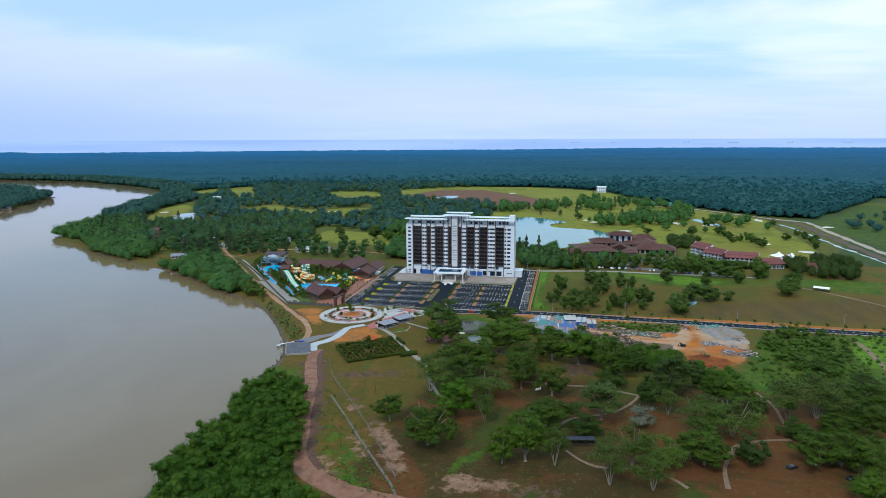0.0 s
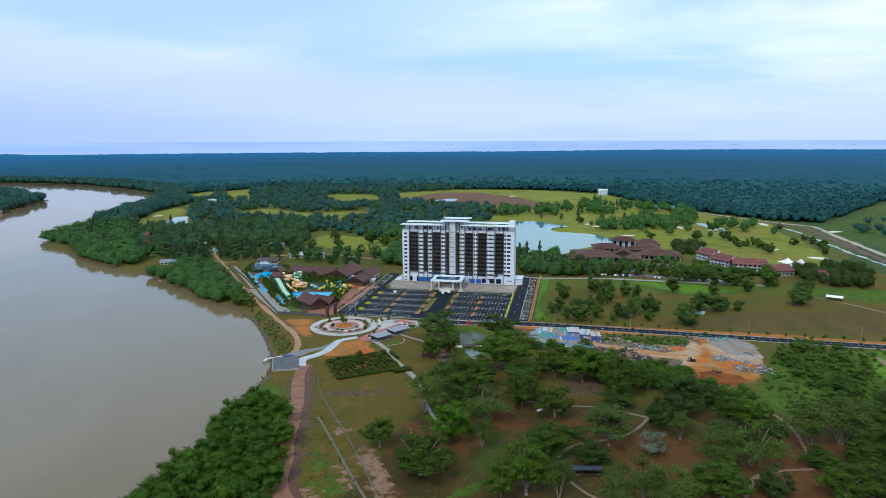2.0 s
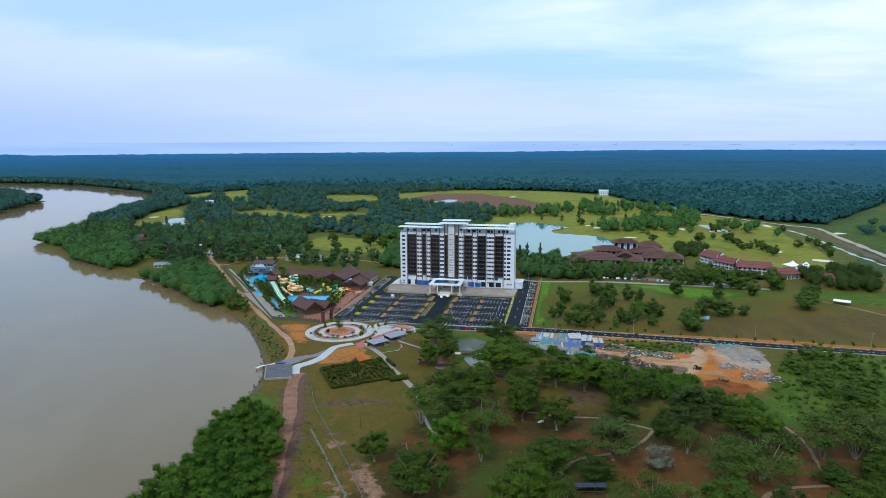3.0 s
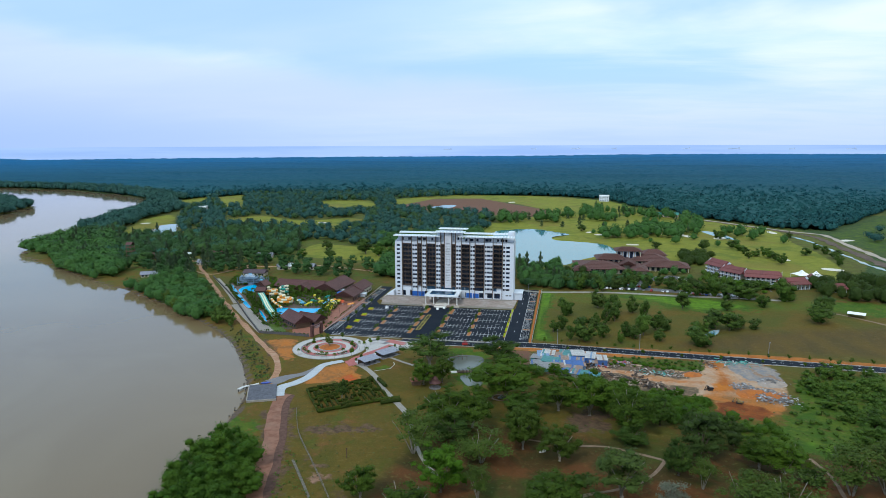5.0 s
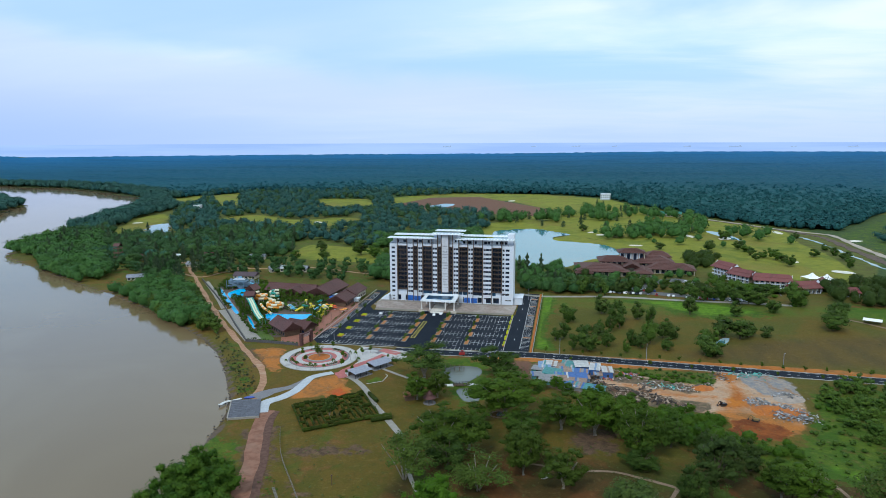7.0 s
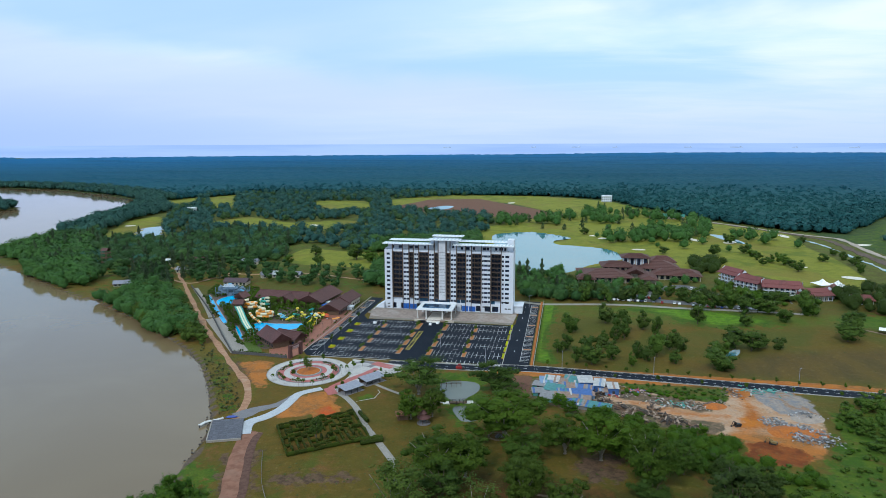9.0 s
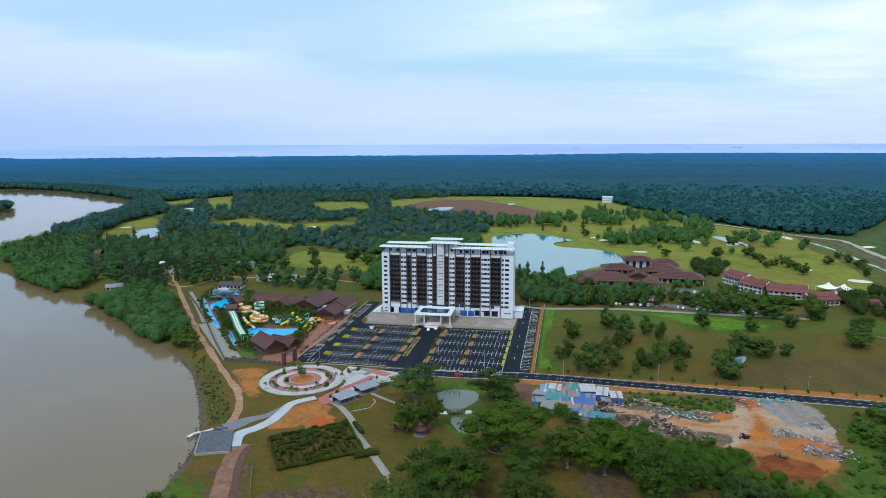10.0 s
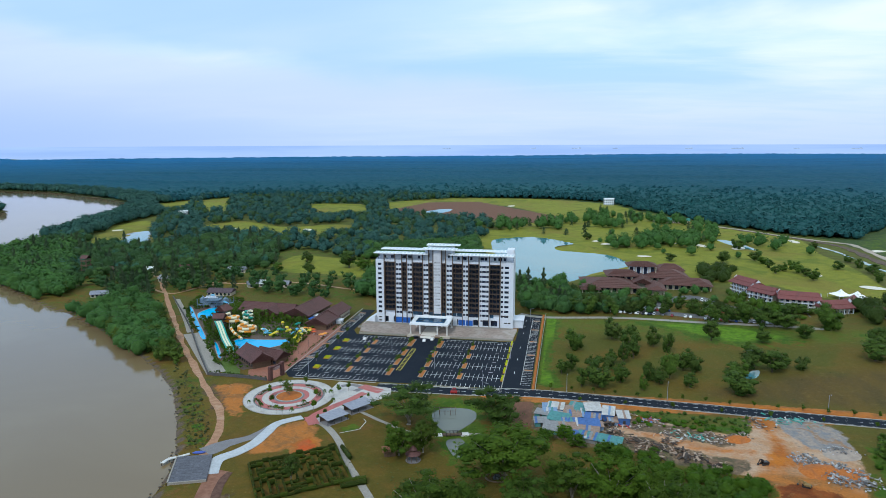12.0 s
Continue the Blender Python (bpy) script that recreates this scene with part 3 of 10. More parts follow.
def build_ground():
    X, Y = np.meshgrid(GX, GY)
    x, y = X.ravel(), Y.ravel()
    z = ground_height(x, y)
    nx, ny = len(GX), len(GY)
    i = np.arange(nx * ny).reshape(ny, nx)
    f = np.stack([i[:-1, :-1], i[:-1, 1:], i[1:, 1:], i[1:, :-1]], -1).reshape(-1, 4)
    me = flat_mesh("ground", (np.stack([x, y, z], 1), f), GROUND)
    me.polygons.foreach_set("use_smooth", [True] * len(f))

    def mask(polys, soft):
        m = np.zeros(len(x))
        for p in polys:
            m = np.maximum(m, smooth(inside_distance(x, y, p) / soft + 0.5))
        return m

    fair = mask([rounded(p, True, 3) for p in FAIRWAYS], 22)
    soil = np.maximum(mask([DIRT_SITE], 9) * 0.76, np.maximum(mask([WALK_SOIL], 10) * 0.72, mask([ROADSIDE], 3) * 0.95))
    soil = np.maximum(soil, np.maximum(np.maximum(mask([SITE_TRACK, PIT], 7), mask([SITE_LANE], 5) * 0.9), np.maximum(mask([ORANGE_PLAZA], 10) * 0.8, mask([RED_PATCH], 3) * 1.4)))
    vivid = mask([ORANGE_PLAZA, WALK_SOIL, RED_PATCH, ROADSIDE, BROWN_PATCH, PIT], 4)
    for p in (ORANGE_PLAZA, WALK_SOIL, RED_PATCH, ROADSIDE, BROWN_PATCH, PIT):
        vivid = np.maximum(vivid, smooth((inside_distance(x, y, p) + 12) / 4))
    debris = mask([SITE_DEBRIS], 6) * (1 - mask([SITE_LANE], 4))
    scrub = mask([SITE_SCRUB], 6)
    lush = mask([[(-622.5, 268.8), (-409.4, 260), (-348.3, 363.5), (-156.3, 302.4), (-76, 82.9), (-90.9, 42.1), (-170.5, 50.5), (-223.7, 47.1), (-241.2, 7.1), (-266.1, -21.9), (-422.1, 67.3)]], 30) * 0.5
    lush = np.maximum(lush, np.maximum(mask([FENCE_LUSH, LIME_LUSH, LIME_PATCH, LIME_STRIP], 12), mask([rounded(FIELD_LUSH, True, 4)], 40)) * 1.45)
    lush = np.maximum(lush, mask([EAST_GREEN], 14) * 1.1)
    lush = np.maximum(lush, mask([GREEN_BED], 5) * 1.08)
    lush = np.maximum(lush, mask([[(425, 440), (465, 480), (600, 690), (900, 900), (900, 100), (422, 100)]], 14) * 0.7)
    lush = np.maximum(lush, mask([SOUTH_LUSH, POND_LUSH], 10))
    lush = np.maximum(lush, np.maximum(np.maximum(mask([RIVERSIDE], 14) * 0.72, mask([BANK_LUSH], 14) * 0.9), mask([TRACK_LUSH], 14) * 0.68))
    brown = np.maximum(mask([DIRT_FIELD], 20), mask([BROWN_PATCH], 4))
    mud = smooth(1 - np.abs(water_depth(x, y) + 1.5) / 4.0) * (inside_distance(x, y, RIVER) > -40)
    wild = np.maximum(smooth((y - 520) / 400), mask([[(290, 640), (400, 500), (425, 300), (335, 110), (600, 60), (1200, 200), (900, 600), (500, 700)]], 20)) * (1 - fair)
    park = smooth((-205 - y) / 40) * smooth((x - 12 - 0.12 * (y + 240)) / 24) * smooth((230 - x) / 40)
    bare = np.maximum(mask(BARE, 16) * 0.74, mask([TRACK_EDGE, ROAD_EDGE], 14) * 0.66)
    washed = mask(PALE_BARE, 9)
    bare = np.maximum(bare, washed * 0.8)
    gold = smooth((-118 - y) / 12) * smooth((x + 75) / 20) * smooth((110 - x) / 30) * (1 - park)
    rough = smooth((y - 90) / 80) - gold
    pit, gravel = mask([PIT], 10), mask([GRAVEL], 9)
    meadow = 0.75 * mask([FIELD_GREEN], 40) - 0.9 * mask([FIELD_BROWN], 36)
    field = mask([[(66, -106), (66, 40), (300, 34), (420, 30), (420, -120), (285, -116), (128, -107)]], 10)
    for name, v in (("field", field), ("washed", washed)):
        at = me.attributes.new(name, "FLOAT", "POINT")
        at.data.foreach_set("value", v.astype(np.float32))
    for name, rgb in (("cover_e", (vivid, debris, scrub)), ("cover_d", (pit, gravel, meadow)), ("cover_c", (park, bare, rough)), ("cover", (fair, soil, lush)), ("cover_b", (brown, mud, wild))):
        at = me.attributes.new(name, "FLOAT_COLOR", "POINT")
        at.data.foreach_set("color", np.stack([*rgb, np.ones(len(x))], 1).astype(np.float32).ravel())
    ob = new("ground", me)
    tagged(ob, "flat grassland with dry olive turf, bare orange earth and lush patches", "ground", kind="structure")


def ground_material():
    n = Nodes("ground_cover")
    r = n.split(n.attr("cover", "Color"))
    s = n.split(n.attr("cover_b", "Color"))
    big, mid, fine = n.noise(0.012, 5.0, 0.6, 0.6), n.noise(0.09, 5.0, 0.6, 0.4), n.noise(0.9, 6.0, 0.65)
    dry = n.mix(n.ramp(mid, 0.35, 0.68), (0.125, 0.09, 0.01), (0.12, 0.068, 0.012))
    dry = n.mix(n.ramp(big, 0.45, 0.62, 0.0, 0.8), dry, (0.075, 0.08, 0.012))
    dry = n.mix(n.ramp(n.noise(0.22, 6.0, 0.7, 0.6), 0.5, 0.66, 0.0, 0.4), dry, (0.1, 0.08, 0.02))
    dry = n.mix(n.math("MULTIPLY", n.ramp(n.noise(0.035, 6.0, 0.65, 0.8), 0.56, 0.68), 0.75), dry, (0.16, 0.062, 0.022))
    dry = n.mix(n.ramp(n.noise(0.05, 5.0, 0.6, 0.5), 0.52, 0.66, 0.0, 0.7), dry, (0.042, 0.085, 0.006))
    q = n.split(n.attr("cover_c", "Color"))
    e = n.split(n.attr("cover_d", "Color"))
    g = n.split(n.attr("cover_e", "Color"))
    dry = n.mix(n.math("MULTIPLY", n.attr("field"), 0.85), dry, n.mix(n.ramp(n.noise(0.03, 5.0, 0.6, 0.5), 0.38, 0.62), (0.124, 0.08, 0.011), (0.078, 0.08, 0.009)))
    # the dry field beside the road: straw and olive, greener along its top, ploughed brown low down
    dry = n.mix(n.ramp(e[2], 0.05, 0.6, 0.0, 0.8), dry, n.mix(n.ramp(mid, 0.35, 0.66), (0.075, 0.12, 0.01), (0.1, 0.096, 0.012)))
    dry = n.mix(n.ramp(e[2], -0.1, -0.8, 0.0, 0.85), dry, n.mix(n.ramp(n.noise(0.08, 5.0, 0.6, 0.0, None, (1.0, 0.3, 1.0)), 0.35, 0.66), (0.08, 0.052, 0.018), (0.112, 0.07, 0.016)))
    dry = n.mix(n.math("MULTIPLY", q[2], 0.8), dry, n.mix(n.ramp(mid, 0.35, 0.66), (0.1, 0.125, 0.02), (0.075, 0.085, 0.018)))
    dry = n.mix(n.ramp(q[2], -0.05, -0.9, 0.0, 0.7), dry, n.mix(n.ramp(n.noise(0.06, 6.0, 0.65, 0.6), 0.4, 0.6), (0.124, 0.076, 0.01), (0.084, 0.067, 0.007)))
    warm = n.math("MULTIPLY", n.ramp(q[2], -0.2, -0.9), n.ramp(n.noise(0.045, 6.0, 0.7, 0.8), 0.5, 0.62, 0.0, 0.7))
    dry = n.mix(warm, dry, n.mix(n.ramp(mid, 0.42, 0.58), (0.17, 0.075, 0.024), (0.07, 0.088, 0.009)))
    # park ground: browner turf, with the trees' shade darkened into its colour
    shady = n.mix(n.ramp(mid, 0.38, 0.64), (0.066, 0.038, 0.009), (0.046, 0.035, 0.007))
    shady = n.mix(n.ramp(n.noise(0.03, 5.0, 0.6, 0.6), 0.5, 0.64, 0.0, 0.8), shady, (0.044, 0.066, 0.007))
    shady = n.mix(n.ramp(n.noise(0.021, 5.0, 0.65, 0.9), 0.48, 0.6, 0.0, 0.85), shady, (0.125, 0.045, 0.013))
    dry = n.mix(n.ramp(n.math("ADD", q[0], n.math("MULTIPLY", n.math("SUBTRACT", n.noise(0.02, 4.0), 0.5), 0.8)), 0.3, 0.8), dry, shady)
    fair = n.mix(n.ramp(mid, 0.35, 0.66), (0.225, 0.225, 0.026), (0.165, 0.185, 0.02))
    fair = n.mix(n.ramp(n.noise(0.022, 5.0, 0.6, 0.8), 0.5, 0.64, 0.0, 0.7), fair, (0.095, 0.13, 0.014))
    fair = n.mix(n.ramp(big, 0.48, 0.64, 0.0, 0.7), fair, (0.19, 0.15, 0.03))
    lush = n.mix(n.ramp(mid, 0.35, 0.66), (0.042, 0.094, 0.005), (0.082, 0.122, 0.008))
    lush = n.mix(n.ramp(n.noise(0.3, 5.0), 0.5, 0.68, 0.0, 0.7), lush, (0.03, 0.075, 0.007))
    lush = n.mix(n.ramp(r[2], 1.05, 1.3, 0.0, 0.8), lush, n.mix(n.ramp(n.noise(0.2, 5.0), 0.4, 0.62), (0.125, 0.25, 0.01), (0.07, 0.155, 0.008)))
    soil = n.mix(n.ramp(mid, 0.35, 0.66), (0.47, 0.33, 0.23), (0.42, 0.23, 0.12))
    soil = n.mix(n.ramp(n.noise(0.16, 6.0, 0.7), 0.55, 0.7, 0.0, 0.8), soil, (0.33, 0.26, 0.21))
    wild = n.mix(n.ramp(mid, 0.35, 0.66), (0.03, 0.062, 0.018), (0.055, 0.085, 0.02))

    def edge(v, wob=0.55):
        return n.ramp(n.math("ADD", v, n.math("MULTIPLY", n.math("SUBTRACT", n.noise(0.14, 6.0, 0.7), 0.5), wob * 2)), 0.4, 0.62)

    col = n.mix(edge(s[2]), dry, wild)
    col = n.mix(edge(n.math("MULTIPLY", r[2], 0.75), 1.3), col, lush)
    col = n.mix(edge(r[0], 0.3), col, fair)
    col = n.mix(edge(s[0], 0.4), col, (0.16, 0.078, 0.052))
    clay = n.mix(n.ramp(n.noise(0.11, 6.0, 0.7, 0.6), 0.4, 0.62), (0.42, 0.15, 0.032), (0.24, 0.11, 0.036))
    clay = n.mix(n.ramp(n.noise(0.3, 5.0, 0.7), 0.56, 0.7, 0.0, 0.7), clay, (0.34, 0.2, 0.11))
    soil = n.mix(g[0], soil, clay)
    strong = n.ramp(n.math("ADD", r[1], n.math("MULTIPLY", n.math("SUBTRACT", n.noise(0.2, 6.0, 0.7), 0.5), 0.5)), 0.74, 1.0)
    col = n.mix(edge(r[1], 0.5), col, n.mix(strong, soil, n.mix(n.ramp(mid, 0.4, 0.6), (0.46, 0.15, 0.02), (0.36, 0.11, 0.02))))
    col = n.mix(n.ramp(r[1], 1.03, 1.2, 0.0, 0.9), col, n.mix(n.ramp(mid, 0.4, 0.6), (0.5, 0.075, 0.015), (0.4, 0.1, 0.03)))
    waste = n.mix(n.ramp(n.noise(0.3, 6.0, 0.75), 0.4, 0.62), (0.19, 0.125, 0.08), (0.085, 0.07, 0.045))
    waste = n.mix(n.ramp(n.noise(0.12, 6.0, 0.7, 0.5), 0.54, 0.64, 0.0, 0.85), waste, (0.05, 0.085, 0.012))
    waste = n.mix(n.ramp(n.noise(0.2, 5.0, 0.7, 0.9), 0.57, 0.66, 0.0, 0.8), waste, (0.38, 0.26, 0.18))
    col = n.mix(edge(g[1], 0.45), col, waste)
    col = n.mix(edge(g[2], 0.5), col, n.mix(n.ramp(mid, 0.38, 0.62), (0.045, 0.1, 0.008), (0.1, 0.1, 0.016)))
    col = n.mix(edge(e[0], 1.0), col, n.mix(n.ramp(mid, 0.4, 0.6), (0.15, 0.038, 0.01), (0.25, 0.066, 0.013)))
    col = n.mix(edge(e[1], 0.6), col, n.mix(n.ramp(n.noise(0.25, 5.0, 0.7), 0.38, 0.62), (0.2, 0.205, 0.22), (0.33, 0.27, 0.23)))
    col = n.mix(n.math('MULTIPLY', n.ramp(n.noise(0.07, 6.0, 0.7, 0.7), 0.54, 0.62), n.ramp(e[1], 0.3, 0.7)), col, (0.3, 0.18, 0.11))
    scar = n.mix(n.ramp(n.noise(0.35, 5.0, 0.7), 0.4, 0.62), (0.135, 0.08, 0.048), (0.075, 0.045, 0.028))
    scar = n.mix(n.ramp(n.attr("washed"), 0.1, 0.5), scar, n.mix(n.ramp(n.noise(0.35, 5.0, 0.7), 0.4, 0.62), (0.3, 0.172, 0.112), (0.2, 0.11, 0.07)))
    col = n.mix(edge(q[1], 0.9), col, scar)
    col = n.mix(edge(s[1], 0.3), col, (0.115, 0.082, 0.06))
    tuft = n.noise(0.32, 7.0, 0.75, 0.3)
    col = n.mix(n.ramp(tuft, 0.54, 0.7, 0.0, 0.6), col, n.mix(0.5, col, (0.014, 0.026, 0.004)))
    col = n.mix(n.ramp(tuft, 0.46, 0.34, 0.0, 0.5), col, n.mix(0.5, col, (0.24, 0.19, 0.06)))
    col = n.mix(n.ramp(fine, 0.35, 0.66, 0.0, 0.55), col, n.mix(0.4, col, (0.02, 0.025, 0.01)))
    n.bump(n.math("ADD", fine, n.noise(4.0, 3.0)), 0.6, 0.25)
    return n.done(col, 0.95, 0.0, 0.2)


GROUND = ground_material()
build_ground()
s = Shape()
s.add([(-3200, -900, -0.7), (-10, -900, -0.7), (-40, 1250, -0.7), (-3200, 1250, -0.7)], [(0, 1, 2, 3)])
solid("river", s, RIVER_WATER, "wide silty brown tidal river with a smooth surface", "water", kind="structure")


def lake(name, poly, mat, z, label):
    pts = rounded(poly, True, 4)
    cx, cy = sum(p[0] for p in pts) / len(pts), sum(p[1] for p in pts) / len(pts)
    big = [(cx + (x - cx) * 1.06, cy + (y - cy) * 1.06) for x, y in pts]
    s = Shape()
    s.add([(x, y, z) for x, y in big], [tuple(range(len(big)))])
    ob = solid(name, s, mat, label, "water", kind="structure")
    if sum(a[0] * b[1] - b[0] * a[1] for a, b in zip(big, big[1:] + big[:1])) < 0:
        ob.data.flip_normals()


lake("lake", LAKE, LAKE_WATER, -0.66, "calm pale blue golf course lake mirroring the sky")
for k, p in enumerate(PONDS):
    lake("pond", p, POND_WATER if k < 2 else LAKE_WATER, -0.66, "small still pond in the grass" if k < 2 else "small pale golf course pond")


# the sea beyond the coast, up to the skyline: a backdrop
def build_sea():
    n = Nodes("glowing_sea")
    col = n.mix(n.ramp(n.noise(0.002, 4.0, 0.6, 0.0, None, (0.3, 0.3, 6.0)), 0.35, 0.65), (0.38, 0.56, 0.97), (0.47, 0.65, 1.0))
    # the sky's brightness on the water is put in as emission
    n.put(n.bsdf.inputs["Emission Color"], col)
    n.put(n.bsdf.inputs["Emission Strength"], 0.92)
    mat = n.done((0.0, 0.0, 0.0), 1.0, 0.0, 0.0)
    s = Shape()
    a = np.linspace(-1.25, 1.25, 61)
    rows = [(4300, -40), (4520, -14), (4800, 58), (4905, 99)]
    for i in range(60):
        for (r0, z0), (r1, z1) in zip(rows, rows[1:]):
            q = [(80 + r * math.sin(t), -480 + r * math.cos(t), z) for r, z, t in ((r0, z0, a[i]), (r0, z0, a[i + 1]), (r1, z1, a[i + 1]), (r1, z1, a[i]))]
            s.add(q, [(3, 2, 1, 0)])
    solid("backdrop", s, mat, "pale blue hazy strip of sea along the skyline, glowing by itself", "sea", kind="structure")


build_sea()

# ---- the hotel ----
ROWS = [41.7 - 3.34 * k for k in range(11)]
BAYS = [(-42.2, -33.9), (-29.8, -25.8), (-22.5, -14.6), (-11.0, 1.3), (5.2, 12.7), (16.1, 23.9), (30.1, 38.1)]
HL, HR, HD, TOP = -48.0, 46.5, 17.0, 44.8
BAY0, BAY1 = 9.7, 43.2
WINDOWS = {0: [(-46.52, -43.98)], 1: [(-33.72, -31.98), (-31.72, -29.98)], 2: [(-25.62, -24.18), (-24.02, -22.68)], 3: [(-14.52, -12.98), (-12.72, -11.18)],
           4: [(1.48, 3.02), (3.38, 5.02)], 5: [(12.78, 14.22), (14.58, 16.02)], 6: [(24.08, 25.22), (25.48, 28.12), (28.38, 29.92)], 7: [(38.28, 39.72), (40.58, 43.42)]}
hotel = thing("hotel_building", "tall white twelve-storey hotel with brown balcony bays and flat white canopies", "hotel")


def hotel_wall():
    s = Shape()
    edges = [HL] + [v for b in BAYS for v in b] + [HR]
    for k in range(8):
        xa, xb = edges[2 * k], edges[2 * k + 1]
        cols = WINDOWS[k]
        xs = [xa] + [v for c in cols for v in c] + [xb]
        for j in range(0, len(xs), 2):
            s.box(xs[j], xs[j + 1], 0, 1.4, BAY0 - 3.0, TOP)
        for wa, wb in cols:
            z = BAY0 - 3.0
            for zc in reversed(ROWS):
                s.box(wa, wb, 0.003, 1.4, z, zc - 0.8)
                z = zc + 0.8
            s.box(wa, wb, 0.003, 1.4, z, TOP)
    for xa, xb in BAYS:
        s.box(xa, xb, 0.3, 1.4, BAY1, TOP - 0.003)
        s.box(xa, xb, 0.5, 1.4, BAY0 - 3.0, BAY0)
    # ground and first storeys with open bays
    x = HL
    for k, (xa, xb) in enumerate(((-42, -39.5), (-36, -34.4), (-24, -21), (-12, -11), (1.5, 5), (8.6, 9.4), (19.6, 23), (26, 30), (31.5, 36))):
        s.box(x, xa, 0.05, 1.4, 0, BAY0 - 3.003)
        s.box(xa, xb, 0.05, 1.4, 5.2, BAY0 - 3.003)
        s.box(xa, xb, 0.05, 1.4, 0, 0.9)
        x = xb
    s.box(x, HR, 0.05, 1.4, 0, BAY0 - 3.003)
    s.box(HL, HR, 2.4, HD, 0, TOP - 0.4)
    s.box(HL, HL + 1.2, 1.4, 2.4, 0, TOP)
    s.box(HR - 1.2, HR, 1.4, 2.4, 0, TOP)
    # parapets
    s.box(HL, HL + 0.4, 2.4, HD, TOP - 0.4, TOP + 0.7)
    s.box(HR - 0.4, HR, 2.4, HD, TOP - 0.4, TOP + 0.7)
    s.box(HL + 0.4, HR - 0.4, HD - 0.4, HD, TOP - 0.4, TOP + 0.7)
    return s


part("wall", hotel_wall(), WHITE, hotel)
s = Shape().box(HL + 1.2, HR - 1.2, 1.9, 2.39, 0.2, TOP - 0.5)
part("inner_wall", s, GLASS, hotel, "dark glazing behind the wall openings")
WIN = {}


def hotel_window(xa, xb, zc):
    key = round(xb - xa, 1)
    if key not in WIN:
        w = key / 2
        fr = Shape()
        for q in ((-w, -w + 0.07, -0.8, 0.8), (w - 0.07, w, -0.8, 0.8), (-w + 0.07, w - 0.07, -0.8, -0.73), (-w + 0.07, w - 0.07, 0.73, 0.8), (-0.03, 0.03, -0.73, 0.73)):
            fr.box(q[0], q[1], 0, 0.08, q[2], q[3])
        pa = Shape().box(-w + 0.07, w - 0.07, 0.03, 0.05, -0.73, 0.73)
        WIN[key] = fr.mesh("window", DARK_METAL), pa.mesh("pane", GLASS)
    ob = part("window", WIN[key][0], None, hotel, m=pose((xa + xb) / 2, 0.28, zc))
    part("pane", WIN[key][1], None, ob)


for cols in WINDOWS.values():
    for xa, xb in cols:
        for zc in ROWS:
            hotel_window(xa, xb, zc)

BAL = {}


def balcony(xa, xb, z):
    w = (xb - xa) / 2
    key = round(w, 2)
    if key not in BAL:
        sl = Shape().box(-w + 0.3, w - 0.3, -0.5, 1.85, -0.16, 0.0)
        ra = Shape()
        ra.box(-w + 0.3, w - 0.3, -0.5, -0.42, 0.98, 1.06).box(-w + 0.3, w - 0.3, -0.48, -0.44, 0.12, 0.16)
        k = int((2 * w - 0.6) / 0.22)
        for i in range(k):
            x = -w + 0.3 + (i + 0.5) * (2 * w - 0.6) / k
            ra.box(x - 0.015, x + 0.015, -0.48, -0.44, 0.2, 0.95)
        do = Shape().box(-w + 0.3, w - 0.3, 1.84, 1.88, 0.02, 2.6)
        for x in (-w / 3, w / 3):
            do.box(x - 0.05, x + 0.05, 1.8, 1.84, 0.02, 2.6, 1)
        do.box(-w * 0.12, w * 0.3, 1.5, 1.83, 2.0, 2.5, 1)
        BAL[key] = sl.mesh("balcony", BROWN), ra.mesh("railing", BROWN), do.mesh("glass_door", [GLASS, DARK_METAL])
    ob = part("balcony", BAL[key][0], None, hotel, m=pose((xa + xb) / 2, 0, z))
    part("railing", BAL[key][1], None, ob)
    part("glass_door", BAL[key][2], None, ob)


for k, (xa, xb) in enumerate(BAYS):
    spans = [(xa, -7.4), (-2.3, xb)] if k == 3 else [(xa, xb)]
    for pa, pb in spans:
        for i in range(10):
            balcony(pa, pb, BAY0 + 0.3 + 3.34 * i)
        fr = Shape()
        fr.box(pa, pa + 0.7, -0.75, 1.9, BAY0 - 0.2, BAY1 + 0.3).box(pb - 0.7, pb, -0.75, 1.9, BAY0 - 0.2, BAY1 + 0.3)
        fr.box(pa + 0.7, pb - 0.7, -0.7, 0.3, BAY1 - 0.15, BAY1 + 0.3).box(pa + 0.7, pb - 0.7, -0.7, 0.5, BAY0 - 0.2, BAY0 + 0.05)
        for x in (pa + 0.05, pb - 0.65):
            fr.box(x, x + 0.6, -0.72, -0.25, BAY1 + 0.3, 49.2 if k != 3 else 52.4)
            fr.box(x, x + 0.45, -0.7, -0.25, 0, BAY0 - 0.2)
        for k_ in ((1 / 3, 2 / 3) if pb - pa > 6 else (0.5,)):
            x = pa + (pb - pa) * k_
            fr.box(x - 0.07, x + 0.07, -0.68, -0.54, BAY0 + 0.05, BAY1 - 0.15)
        part("balcony_frame", fr, BROWN, hotel, "brown balcony bay frame running up to the canopy")
s = Shape().box(-7.3, -2.4, -0.9, 1.5, 8.5, 52.3)
for i in range(8):
    z = 14 + i * 4.2
    for j in range(5):
        s.box(-6.6 + j * 0.75, -6.2 + j * 0.75, -0.93, -0.9, z, z + 0.9, 1)
    s.box(-7.3, -2.4, -0.96, -0.9, z - 1.6, z - 1.5, 1)
